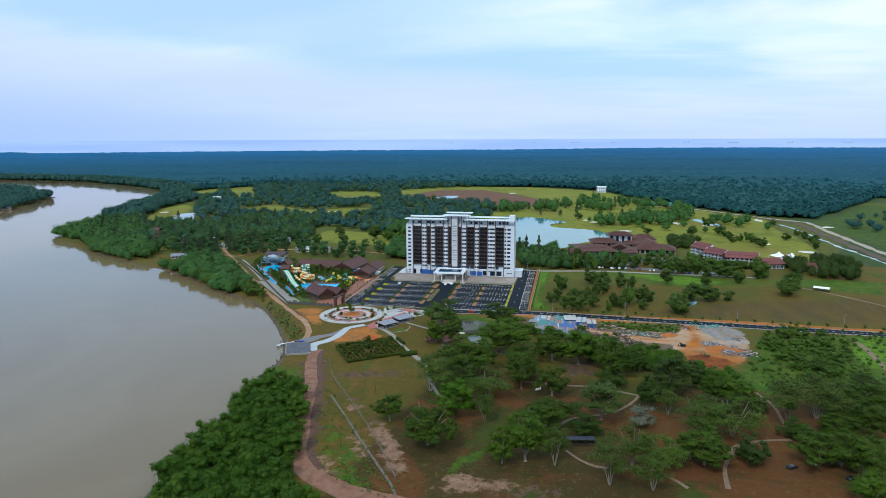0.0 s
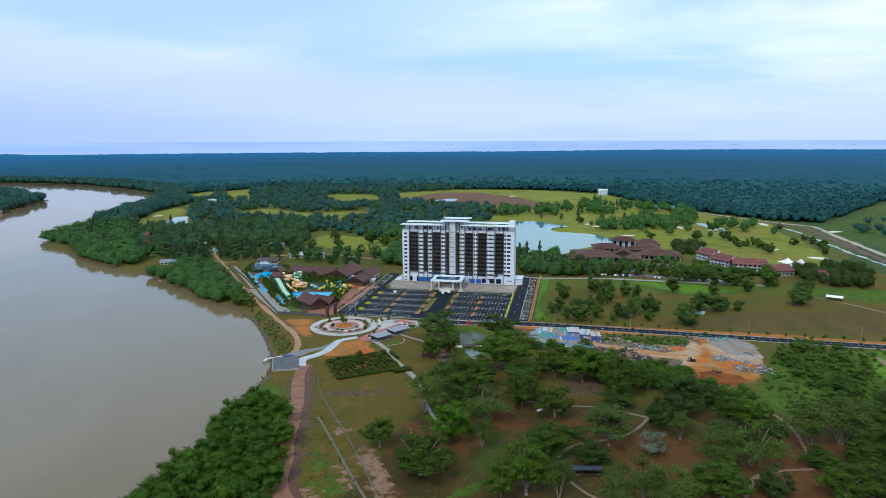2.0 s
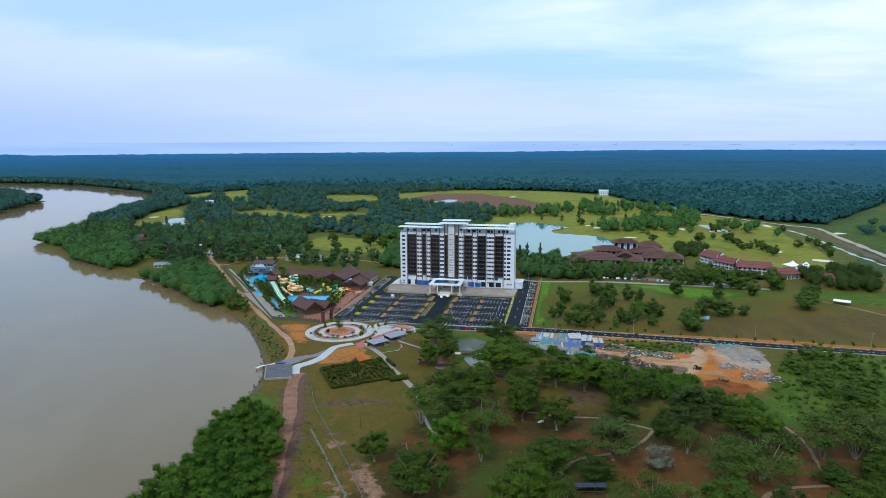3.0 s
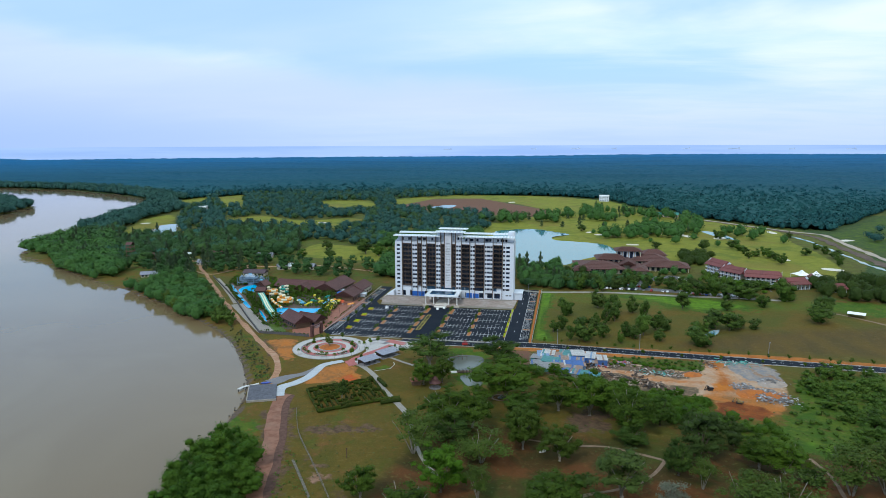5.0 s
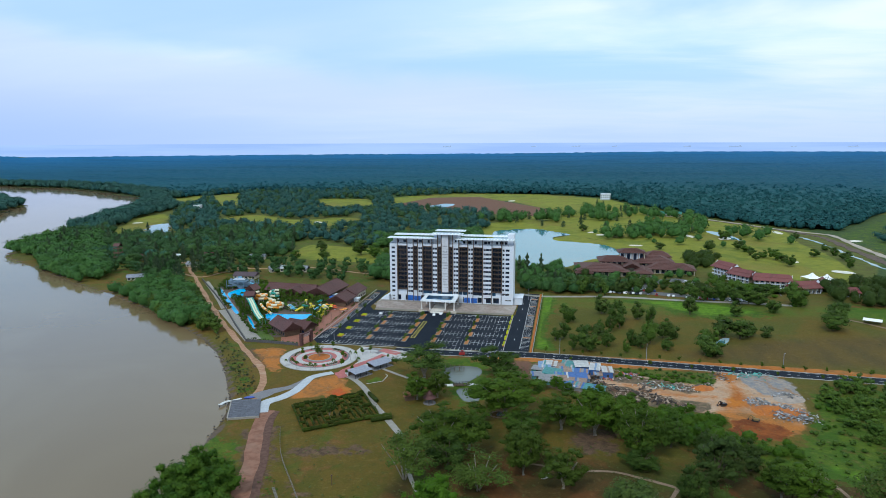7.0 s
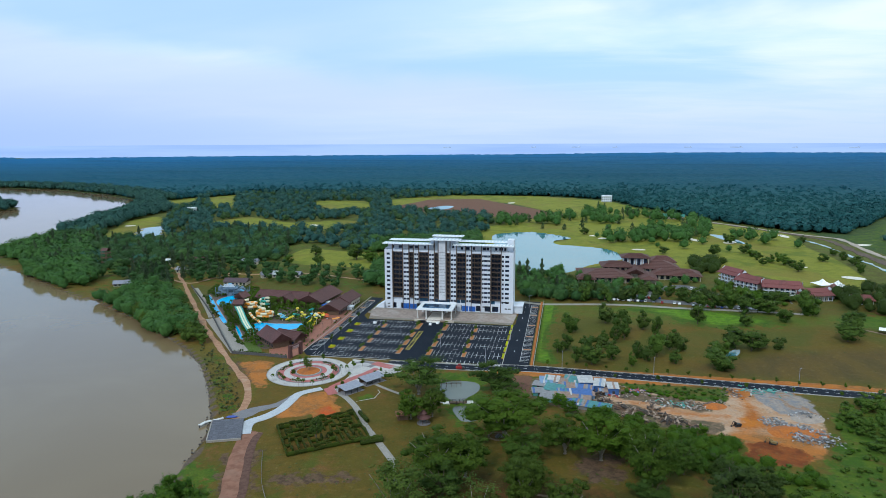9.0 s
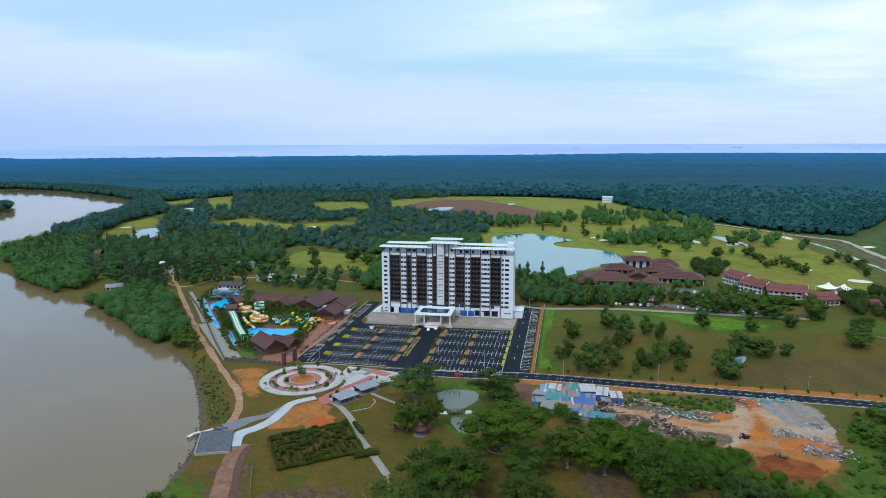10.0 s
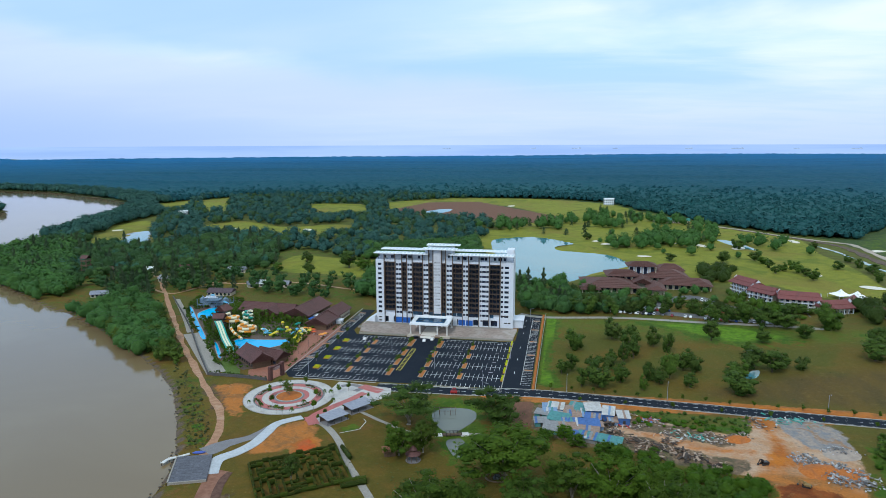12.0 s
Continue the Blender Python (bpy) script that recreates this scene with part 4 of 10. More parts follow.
part("stair_shaft", s, [plain("grey_render", (0.56, 0.57, 0.6), (0.5, 0.51, 0.54), 0.7, 1.0, 0.2), DARK_METAL], hotel, "pale grey louvred stair shaft")
# canopies over the roof
RIB = plain("frosted_glazing", (0.5, 0.58, 0.62), (0.42, 0.52, 0.58), 0.3, 1.0, 0.3)
for xa, xb, y0, y1, z in ((-48.8, -11.0, -2.6, 5.4, 49.4), (-46.5, -12.5, 8.6, 16.4, 50.4), (-15.2, 8.4, -3.2, 5.6, 52.8), (-14.0, 9.0, 8.0, 15.6, 54.0), (3.0, 46.9, -2.6, 5.4, 49.4), (6.0, 42.4, 8.6, 16.4, 50.4)):
    s = Shape().box(xa, xb, y0, y1, z, z + 0.45)
    n = int((xb - xa) / 2.4)
    for i in range(n):
        x = xa + (i + 0.5) * (xb - xa) / n
        s.box(x - 0.75, x + 0.75, y0 + 1.2, y1 - 0.8, z + 0.46, z + 0.52, 1)
    part("canopy", s, [ROOF_WHITE, RIB], hotel, "thin white roof canopy with glazed strips")
s = Shape()
for xa, xb in ((-46, -16), (8, 41)):
    s.box(xa, xb, 3.4, 15, TOP - 0.4, 48.3)
s.box(-14, 4.5, 3.2, 15.5, TOP - 0.4, 52.4)
s.box(41.4, 46.2, 8, 16, TOP - 0.4, 52.6)
part("penthouse_wall", s, WHITE, hotel)
for x in (-43, -38, -30, -26, -19, 8.3, 12, 17, 24, 27, 33, 36, 39.5):
    part("penthouse_window", Shape().box(x, x + (1.6 if x % 2 else 2.6), 3.3, 3.37, 45.6, 47.6), GLASS, hotel)
for x in (-12, 2):
    part("penthouse_window", Shape().box(x, x + 1.2, 3.1, 3.17, 46.6, 49.6), GLASS, hotel)
s = Shape()
for i in range(22):
    x = HL + 1 + i * 4.4
    s.box(x, x + 0.25, 15.8, 16.05, TOP - 0.4, 50.4 if -46.5 < x < 42 else 46)
for x in (-47.6, -30, -13, 4.2, 20, 40, 46):
    s.box(x, x + 0.25, 5.0, 5.25, TOP - 0.4, 49.4)
for i in range(48):
    x = HL + 0.5 + i * 1.96
    s.box(x, x + 0.06, 0.4, 0.46, TOP, TOP + 1.0)
s.box(HL + 0.5, HR - 0.5, 0.4, 0.46, TOP + 1.0, TOP + 1.07)
part("roof_posts", s, DARK_METAL, hotel)
# blue hoardings and glazed shopfront
for xa, xb, z0, z1, m in ((-34.3, -29.6, 0.9, 4.9, BLUE_PANEL), (-29.2, -24.1, 0.9, 4.7, BLUE_PANEL), (9.6, 14.2, 0.9, 4.8, BLUE_PANEL), (14.7, 19.4, 0.9, 4.6, BLUE_PANEL),
                          (5.3, 8.2, 6.8, 9.4, BLUE_GLASS), (8.6, 12.2, 6.8, 9.4, BLUE_GLASS), (30.8, 33.4, 6.8, 9.2, BLUE_GLASS), (-22, -15, 6.8, 9.4, BLUE_GLASS), (16.5, 23.5, 6.8, 9.4, GLASS), (-33.5, -30, 6.9, 9.2, BLUE_GLASS),
                          (-10.6, 1, 5.6, 9.3, BLUE_GLASS)):
    y = 0.4 if z0 > 5 else -0.02
    s = Shape().box(xa, xb, y, y + 0.08, z0, z1, 0)
    for i in range(1, int((xb - xa) / 1.2)):
        s.box(xa + i * 1.2, xa + i * 1.2 + 0.08, y - 0.04, y, z0, z1, 1)
    part("hoarding" if m is BLUE_PANEL else "glazed_panel", s, [m, DARK_METAL], hotel, "blue panel" if m is BLUE_PANEL else "")
for x, z in ((-46.2, 3.9), (-46.2, 7.4), (24.6, 4.2), (40.6, 3.4), (43.0, 3.4), (41.6, 8.1), (39, 8.1), (-46.2, 1.6)):
    s = Shape().box(x, x + 1.9, -0.02, 0.04, z, z + 0.8)
    part("vent", s, DARK_METAL, hotel)
s = Shape().add([(-57, -4, 0), (-48.1, -4, 0), (-48.1, -4, 5.6), (-57, 15, 0), (-48.1, 15, 0), (-48.1, 15, 5.6)], [(0, 1, 2), (5, 4, 3), (0, 2, 5, 3), (1, 4, 5, 2), (0, 3, 4, 1)])
part("side_ramp", s, WHITE, hotel, "sloping white side wing")
s = Shape().box(46.6, 53, 3, 15, 0, 5.2).box(46.2, 53.6, 2.4, 15.6, 5.2, 5.7)
part("side_wing", s, WHITE, hotel)

# forecourt and entrance canopy
s = Shape().prism([(-53, -22.5), (-20, -27), (6, -27), (48.5, -26), (49.5, -2.5), (49, -0.4), (-56, -0.4), (-57, -6)], 0.0, 0.6)
solid("forecourt", s, plain("forecourt_paving", (0.31, 0.25, 0.215), (0.25, 0.195, 0.165), 0.85, 0.5, 0.06, c=(0.42, 0.39, 0.36)), "broad raised concrete forecourt stained beige and grey", "forecourt", kind="structure")
s = Shape()
for xa, xb, y in ((-52, -21, -27.6), (7, 48, -27.2)):
    s.bevel_box(xa, xb, y, y + 0.5, 0, 1.25, 0.06)
s.bevel_box(-57, -53, -14, -13.5, 0, 1.3, 0.06).bevel_box(-55, -20, -4.4, -3.9, 0.6, 1.8, 0.06).bevel_box(9, 46, -4.4, -3.9, 0.6, 1.6, 0.06)
solid("retaining_wall", s, CONCRETE, "low brownish concrete retaining wall along the forecourt", "wall", kind="structure")
porch = thing("entrance_canopy", "white drive-through entrance canopy with a glazed skylight", "canopy")
s = Shape().box(-18.8, 6.7, -24.2, -3.0, 6.7, 7.4)
s.box(-18.8, 6.7, -24.2, -23.8, 7.4, 7.7).box(-18.8, 6.7, -3.4, -3.0, 7.4, 7.7).box(-18.8, -18.4, -23.8, -3.4, 7.4, 7.7).box(6.3, 6.7, -23.8, -3.4, 7.4, 7.7)
part("roof", s, ROOF_WHITE, porch)
s = Shape().box(-15.5, 3.4, -19.5, -10.5, 7.4, 8.0)
for i in range(9):
    part("glazing_bar", Shape().box(-15.5 + i * 2.3, -15.42 + i * 2.3, -19.55, -10.45, 8.0, 8.08), DARK_METAL, porch)
part("skylight", s, BLUE_GLASS, porch, "dark blue glazed skylight")
for x in (-18.2, -12.0, -0.5, 5.9):
    for y in (-23.2, -6.0):
        part("column", Shape().box(x - 0.4, x + 0.4, y - 0.4, y + 0.4, 0.6, 6.7).box(x - 0.6, x + 0.6, y - 0.6, y + 0.6, 0.6, 1.4), PALE_CONCRETE, porch)
s = Shape()
for i in range(6):
    s.box(-11.0, -1.5, -30.5 + i * 0.9, -24.8, 0.0 + i * 0.11, 0.11 + i * 0.11)
s.box(-11.0, -1.5, -24.8, -6, 0.6, 0.68)
solid("entrance_steps", s, plain("white_stone", (0.66, 0.62, 0.56), (0.6, 0.56, 0.5), 0.6, 1.0, 0.2), "broad pale stone entrance steps", "steps", kind="structure")
for x in (-19, 2.5):
    s = Shape().bevel_box(x, x + 6, -29.6, -27.7, 0, 1.4, 0.1)
    solid("planter", s, CREAM, "low beige entrance planter wall", "planter", "entrance planters")

# ---- car park ----
def slab(name, poly, z0, z1, mat, label, cat):
    return solid(name, Shape().prism(poly, z0, z1), mat, label, cat, kind="structure")


slab("parking", [(-64.5, -110), (64, -106.5), (64.3, 40), (50.5, 40), (50.3, -24), (49, -29), (-53, -29), (-58, -20), (-58.5, 32), (-68, 32), (-69, -104)], -0.3, 0.06, ASPHALT, "large new asphalt car park with white bay lines", "car park")
ROW_Y = [-43.5, -60.0, -76.5, -93.0]


def bay_lines():
    s = Shape()

    def bays(x0, x1, y, depth, both, pitch=2.5):
        s.box(x0, x1, y - 0.09, y + 0.09, 0.06, 0.085)
        n = int((x1 - x0) / pitch)
        for i in range(n + 1):
            x = x0 + i * pitch
            s.box(x - 0.08, x + 0.08, y + 0.1, y + depth, 0.06, 0.085)
            if both:
                s.box(x - 0.08, x + 0.08, y - depth, y - 0.1, 0.06, 0.085)

    for y in ROW_Y:
        for x0, x1 in ((-53.0, -38.6), (-33.8, -15.0), (7.6, 23.4), (28.0, 47.4)):
            bays(x0, x1, y, 4.9, True)
    for x0, x1 in ((-47, -15.4), (8, 46)):
        bays(x0, x1, -31.6, -3.6, False)
    for x0, x1 in ((-62, -15), (8, 48)):
        bays(x0, x1, -108.4 if x0 > 0 else -107.6, 4.9, False)
    for x0, sgn in ((63.6, -1), (-67.6, 1)):
        y1 = 30 if sgn < 0 else 22
        s.box(x0 + sgn * 5.0, x0 + sgn * 5.15, -100, y1, 0.06, 0.085)
        y = -100.0
        while y < y1:
            s.box(min(x0, x0 + sgn * 5), max(x0, x0 + sgn * 5), y - 0.08, y + 0.08, 0.061, 0.086)
            y += 2.5
    for y in (-35, -51.7, -68, -84.7, -100.5):
        for x0 in (-30, 18, 40, -48):
            s.box(x0, x0 + 2.6, y - 0.12, y + 0.12, 0.06, 0.085)
    for y in (-10, 6, 20, -40, -62, -84):
        s.box(54.0, 54.25, y, y + 3, 0.06, 0.085)
    return s


solid("bay_lines", bay_lines(), LINE, "white painted parking bay lines", "markings", kind="structure")
s = Shape()
for a, b, c, d in ((-10.4, -10.1, -90, -52), (-8.1, -7.8, -90, -52), (-10.1, -8.1, -90, -89.7), (-10.1, -8.1, -52.3, -52)):
    s.box(a, b, c, d, 0.06, 0.09)
for i in range(16):
    s.box(-10.0, -8.2, -88.5 + i * 2.3, -88.2 + i * 2.3, 0.06, 0.09)
solid("hatched_island", s, YELLOW_LINE, "yellow hatched median painted on the asphalt", "markings", kind="structure")
MULCH = plain("orange_mulch", (0.45, 0.17, 0.035), (0.35, 0.125, 0.03), 0.95, 3.0, 0.5, bump=0.5)
KERB = plain("kerb_concrete", (0.36, 0.35, 0.32), (0.3, 0.29, 0.27), 0.9, 3.0, 0.4)


def planter(x0, x1, y0, y1, label="kerbed car park bed with orange mulch"):
    t = thing("planting_bed", label, "planting bed", "car park beds", pose((x0 + x1) / 2, (y0 + y1) / 2, 0.0))
    w, d = (x1 - x0) / 2, (y1 - y0) / 2
    k = Shape().box(-w, w, -d, -d + 0.2, 0.06, 0.22).box(-w, w, d - 0.2, d, 0.06, 0.22).box(-w, -w + 0.2, -d + 0.2, d - 0.2, 0.06, 0.22).box(w - 0.2, w, -d + 0.2, d - 0.2, 0.06, 0.22)
    part("kerb", k, KERB, t)
    part("mulch", Shape().box(-w + 0.2, w - 0.2, -d + 0.2, d - 0.2, 0.02, 0.17), MULCH, t, "orange mulch")
    return t


for y in ROW_Y:
    planter(-37.6, -35.0, y - 4.6, y + 4.6)
    planter(24.4, 27.0, y - 4.6, y + 4.6)
for x0, x1 in ((59, 63.8), (-67.8, -63)):
    for y in (-78, -52, -26, 0, 22):
        planter(x0, x1, y - 0.9, y + 0.9)
for y in ROW_Y[1:]:
    for x in (-14.5, 3.6):
        planter(x, x + 2.8, y - 5.5, y + 5.5, "kerbed bed with young trees beside the drive")
planter(-15, -11.6, -48, -34, "kerbed bed with young trees beside the drive")
planter(3.4, 6.6, -48, -34, "kerbed bed with young trees beside the drive")
slab("verge", [(64.6, -106), (65.8, -106), (66.4, 40), (65.0, 40)], -0.2, 0.14, ORANGE_SOIL, "narrow strip of bare orange soil beside the fence", "verge")
s = Shape()
s.box(-69.6, -69.2, -104, 34, 0, 0.25).box(-62, -16, -110.6, -110.2, 0, 0.25).box(8, 50, -110.6, -110.2, 0, 0.25).box(49.0, 49.4, -108, -30, 0, 0.22)
solid("kerb", s, KERB, "pale concrete kerb around the car park", "kerb", kind="structure")
fence = thing("boundary_fence", "long grey panel fence beside the car park", "fence")
FENCE_P = {}
for i in range(36):
    y = -104.5 + i * 4.0
    x = 66.4 + (y + 104.5) / 143 * 0.9
    if not FENCE_P:
        FENCE_P["post"] = Shape().box(-0.1, 0.1, -0.1, 0.1, 0, 2.1).mesh("post", PALE_CONCRETE)
        FENCE_P["panel"] = Shape().box(-0.04, 0.04, 0.1, 3.9, 0.1, 1.9).mesh("panel", PALE_CONCRETE)
    part("post", FENCE_P["post"], None, fence, m=pose(x, y, 0.0))
    part("panel", FENCE_P["panel"], None, fence, m=pose(x, y, 0.0))

# ---- road ----
ROAD = [(-14, -115.5), (30, -114.0), (67, -110.2), (128, -113.2), (200, -117.5), (285, -122), (420, -130), (700, -150)]
road_pts = rounded(ROAD, False, 8)
solid("road", ribbon(road_pts, 9.0, 0.07, 0.4), ASPHALT, "two-lane new asphalt road with pale kerbs", "road", kind="structure")
s = Shape()
for off in (4.75, -4.75):
    pts = []
    for i, p in enumerate(road_pts):
        a, b = road_pts[max(i - 1, 0)], road_pts[min(i + 1, len(road_pts) - 1)]
        d = Vector((b[0] - a[0], b[1] - a[1])).normalized()
        pts.append((p[0] - d.y * off, p[1] + d.x * off))
    r = ribbon(pts, 0.5, 0.2, 0.5)
    s.add(r.v, r.f)
solid("road_kerb", s, KERB, "pale concrete kerbs on both sides of the road", "kerb", kind="structure")
s = Shape()
for i in range(len(road_pts) - 1):
    (ax, ay), (bx, by) = road_pts[i][:2], road_pts[i + 1][:2]
    L = math.hypot(bx - ax, by - ay)
    ux, uy = (bx - ax) / L, (by - ay) / L
    k = 0.0
    while k < L - 2:
        for off, w in ((0, 0.1), (3.6, 0.07), (-3.6, 0.07)):
            cx, cy = ax + ux * k - uy * off, ay + uy * k + ux * off
            ln_ = 2.0 if off == 0 else 2.6
            s.add([(cx - uy * -w, cy + ux * -w, 0.085), (cx + ux * ln_ - uy * -w, cy + uy * ln_ + ux * -w, 0.085), (cx + ux * ln_ - uy * w, cy + uy * ln_ + ux * w, 0.085), (cx - uy * w, cy + ux * w, 0.085)], [(0, 1, 2, 3)])
        k += 4.5
solid("road_lines", s, LINE, "dashed white road lines", "markings", kind="structure")

# ---- paths and tracks ----
solid("dirt_track", ribbon(rounded([(-46.5, -208.8)] + [(-46.4, -219.7), (-31.9, -259.4), (-16.7, -301.8), (-9.5, -325.8), (-0.6, -339.4), (12.1, -347.5), (25.9, -352.2), (48.1, -355.9)]), (7.5, 9.5), 0.05, 0.6, 1.3), TRACK, "rutted reddish brown dirt track", "track", kind="structure")
solid("wheel_ruts", ribbon(rounded([(-44.1, -209.4)] + [(-42.6, -220.9), (-27.8, -258.6), (-13.6, -301.2), (-5.2, -325), (3.7, -336.5)]), 3.0, 0.09, 0.3, 1.0), TRACK_DARK, "dark damp wheel ruts along the dirt track", "track", kind="structure")
solid("riverside_track", ribbon(rounded([(-277.3, 92.3), (-233.4, 35.6), (-199, -10.1), (-161.2, -58.6), (-122.7, -105.1), (-98, -134.6), (-78.9, -156.1), (-70.1, -170.2), (-65.4, -180.8)] + [(-62.6, -190.8), (-61.5, -198.7)]), (3.0, 4.2), 0.05, 0.4, 1.3), plain("track_sand", (0.36, 0.2, 0.115), (0.27, 0.14, 0.08), 0.95, 0.5, 0.12, c=(0.42, 0.29, 0.2), bump=0.5), "sandy orange riverside track", "track", kind="structure")
solid("gravel_apron", ribbon(rounded([(-62.8, -196), (-58, -187.5), (-50.9, -181.5), (-47.7, -174.8), (-46.6, -168.9)]), (9.0, 2.5), 0.06, 0.4, 2.0), GREY_PAVE, "patch of grey gravel beside the walkway", "gravel", kind="structure")
solid("concrete_walkway", ribbon(rounded([(-50.8, -212.2), (-54, -201.6), (-49.4, -194), (-46.3, -185.4), (-45.7, -175), (-44.9, -165.6), (-36.8, -157.5)]), (6.0, 4.2), 0.16, 0.6), plain("white_concrete", (0.44, 0.46, 0.49), (0.38, 0.4, 0.42), 0.8, 1.0, 0.2), "winding new pale concrete walkway", "walkway", kind="structure")
TRODDEN = plain("trodden_earth", (0.23, 0.155, 0.105), (0.17, 0.115, 0.075), 0.95, 1.2, 0.2, c=(0.12, 0.08, 0.045))
PATH_GREY = plain("worn_path", (0.3, 0.28, 0.25), (0.24, 0.22, 0.2), 0.9, 1.5, 0.2, c=(0.2, 0.17, 0.13))
solid("footpath", ribbon(rounded([(-32.8, -158.6), (-24.5, -163.1), (-16.9, -170.9), (-9.6, -181.3), (-2.4, -194.5), (5.8, -206), (17.6, -222.9)]), 3.0, 0.09, 0.3), PATH_GREY, "grey winding footpath through the park grass", "path", kind="structure")
solid("footpath", ribbon(rounded([(-11.8, -147.2), (1.6, -156), (15.1, -163.4), (26.4, -163.6), (45.5, -160.1)]), 1.8, 0.09, 0.3), PATH_GREY, "narrow grey footpath to the pond bridge", "path", kind="structure")
solid("footpath", ribbon(rounded([(17.4, -222.6), (22, -236), (28, -252), (34, -264), (41, -273.5)]), 1.6, 0.06, 0.3), PATH_GREY, "narrow grey footpath under the trees", "path", kind="structure")
for p, w in (([(91.6, -306.1), (97.3, -313.0), (102.8, -316.6), (111.2, -317.0), (119.8, -315.1), (128.5, -320.7), (133.2, -326.5)], 1.5), ([(146.3, -324.6), (148.9, -309.8), (155.9, -293.1), (166.1, -285.5), (179.8, -281.5)], 1.6), ([(250.7, -137.6), (258.2, -141.7), (257.6, -164.9), (253.6, -193.6), (246.7, -223)], 3.0),
             ([(124.9, -245.9), (119.6, -256.8), (113.2, -265.2), (103.8, -271.5), (93.7, -277.1), (88.2, -285.2), (85.6, -291.4)], 1.5), ([(70.3, -237.1), (82.7, -238.8), (90.3, -239.4), (104.2, -238.1), (115.1, -241.7), (124.9, -245.9)], 1.5), ([(178.7, -228.4), (183.2, -247.5), (181.4, -276.2), (186.9, -285)], 1.6), ([(270.7, 5.4), (284.9, -7.6), (314.7, -47.3), (335.9, -96.7)], 2.2)):
    solid("trodden_path", ribbon(rounded(p), w, 0.05, 0.3, 0.5), TRODDEN, "narrow trodden earth path in the grass", "path", kind="structure")
solid("canal", ribbon(rounded([(374, 408), (381, 360), (382.3, 317), (381.6, 218), (385, 170), (388, 120)]), (2.5, 4.5), 0.3, 0.6, 4.5), LAKE_WATER, "narrow pale canal beside the haul road", "canal", kind="structure")
solid("spoil_bank", ribbon(rounded([(300, 560), (338, 512), (372, 462), (397, 420), (401, 380), (399, 300), (397, 200), (396, 120)]), (5.0, 11.0), 0.35, 0.8, 4.0), plain("dark_brown_spoil", (0.1, 0.068, 0.05), (0.075, 0.05, 0.038), 0.95, 0.3, 0.06, c=(0.14, 0.1, 0.07), bump=0.6), "long dark brown bank of spoil between canal and haul road", "bank", kind="structure")
solid("service_road", ribbon(rounded([(48.4, 39.7), (67, 33.6), (120.4, 41.5), (173.2, 39), (230.8, 38), (285.3, 30.6), (324, 22.8)]), 5.0, 0.07, 0.4), PATH_GREY, "narrow grey service road along the resort", "road", kind="structure")
solid("haul_road", ribbon(rounded([(290.2, 583.6), (328, 534.8), (362.8, 484.2), (391.7, 452), (415, 430), (419, 400), (414.1, 341.2), (413.9, 283.9), (410.3, 199.4), (408, 120)]), (4.5, 8.0), 0.42, 1.0, 2.5), plain("pale_earth", (0.4, 0.34, 0.28), (0.32, 0.26, 0.21), 0.95, 0.3, 0.05), "pale unmade earth road beside a canal", "road", kind="structure")
for p, w in (([(-309.6, 119.7), (-258.7, 102.8), (-206.8, 99.7), (-158.9, 112.8), (-99.9, 95.6), (-66.7, 84.5)], 3.0), ([(-287.5, 78.8), (-243.4, 53.7), (-231.8, 77.1), (-219.3, 102.4)], 3.0), ([(-284, -0.4), (-276.1, 48.1), (-270.6, 70.4)], 4.0)):
    solid("camp_lane", ribbon(rounded(p), w, 0.06, 0.3, 0.8), SANDY, "narrow pale lane through the wooded camp", "lane", kind="structure")

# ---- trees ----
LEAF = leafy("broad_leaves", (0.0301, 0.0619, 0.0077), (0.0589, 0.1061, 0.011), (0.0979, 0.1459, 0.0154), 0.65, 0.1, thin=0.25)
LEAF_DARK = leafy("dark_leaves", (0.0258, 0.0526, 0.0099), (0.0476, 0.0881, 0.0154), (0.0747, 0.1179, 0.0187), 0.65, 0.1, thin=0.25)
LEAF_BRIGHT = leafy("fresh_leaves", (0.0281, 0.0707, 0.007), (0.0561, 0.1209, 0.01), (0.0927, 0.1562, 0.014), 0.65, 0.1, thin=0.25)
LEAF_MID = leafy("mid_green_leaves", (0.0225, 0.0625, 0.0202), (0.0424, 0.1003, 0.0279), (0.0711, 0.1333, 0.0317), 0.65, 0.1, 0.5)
# leaves of distant woods, with blue haze mixed into their colour
LEAF_HAZE = leafy("hazy_wood_leaves", (0.0207, 0.0667, 0.061), (0.0379, 0.1012, 0.083), (0.0575, 0.1288, 0.0915), 0.7, 0.08, 0.3)
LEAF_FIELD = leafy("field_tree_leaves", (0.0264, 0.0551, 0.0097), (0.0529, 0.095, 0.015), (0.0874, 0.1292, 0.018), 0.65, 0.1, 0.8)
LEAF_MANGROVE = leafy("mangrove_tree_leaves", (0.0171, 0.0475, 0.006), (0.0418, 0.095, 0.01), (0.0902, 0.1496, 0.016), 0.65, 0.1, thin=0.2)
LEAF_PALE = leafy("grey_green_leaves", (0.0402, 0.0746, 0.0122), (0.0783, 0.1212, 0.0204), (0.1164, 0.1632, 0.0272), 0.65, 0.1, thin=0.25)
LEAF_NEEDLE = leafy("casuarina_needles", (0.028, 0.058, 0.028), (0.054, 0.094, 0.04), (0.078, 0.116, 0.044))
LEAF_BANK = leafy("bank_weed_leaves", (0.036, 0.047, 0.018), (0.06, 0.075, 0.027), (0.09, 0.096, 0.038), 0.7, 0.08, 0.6)
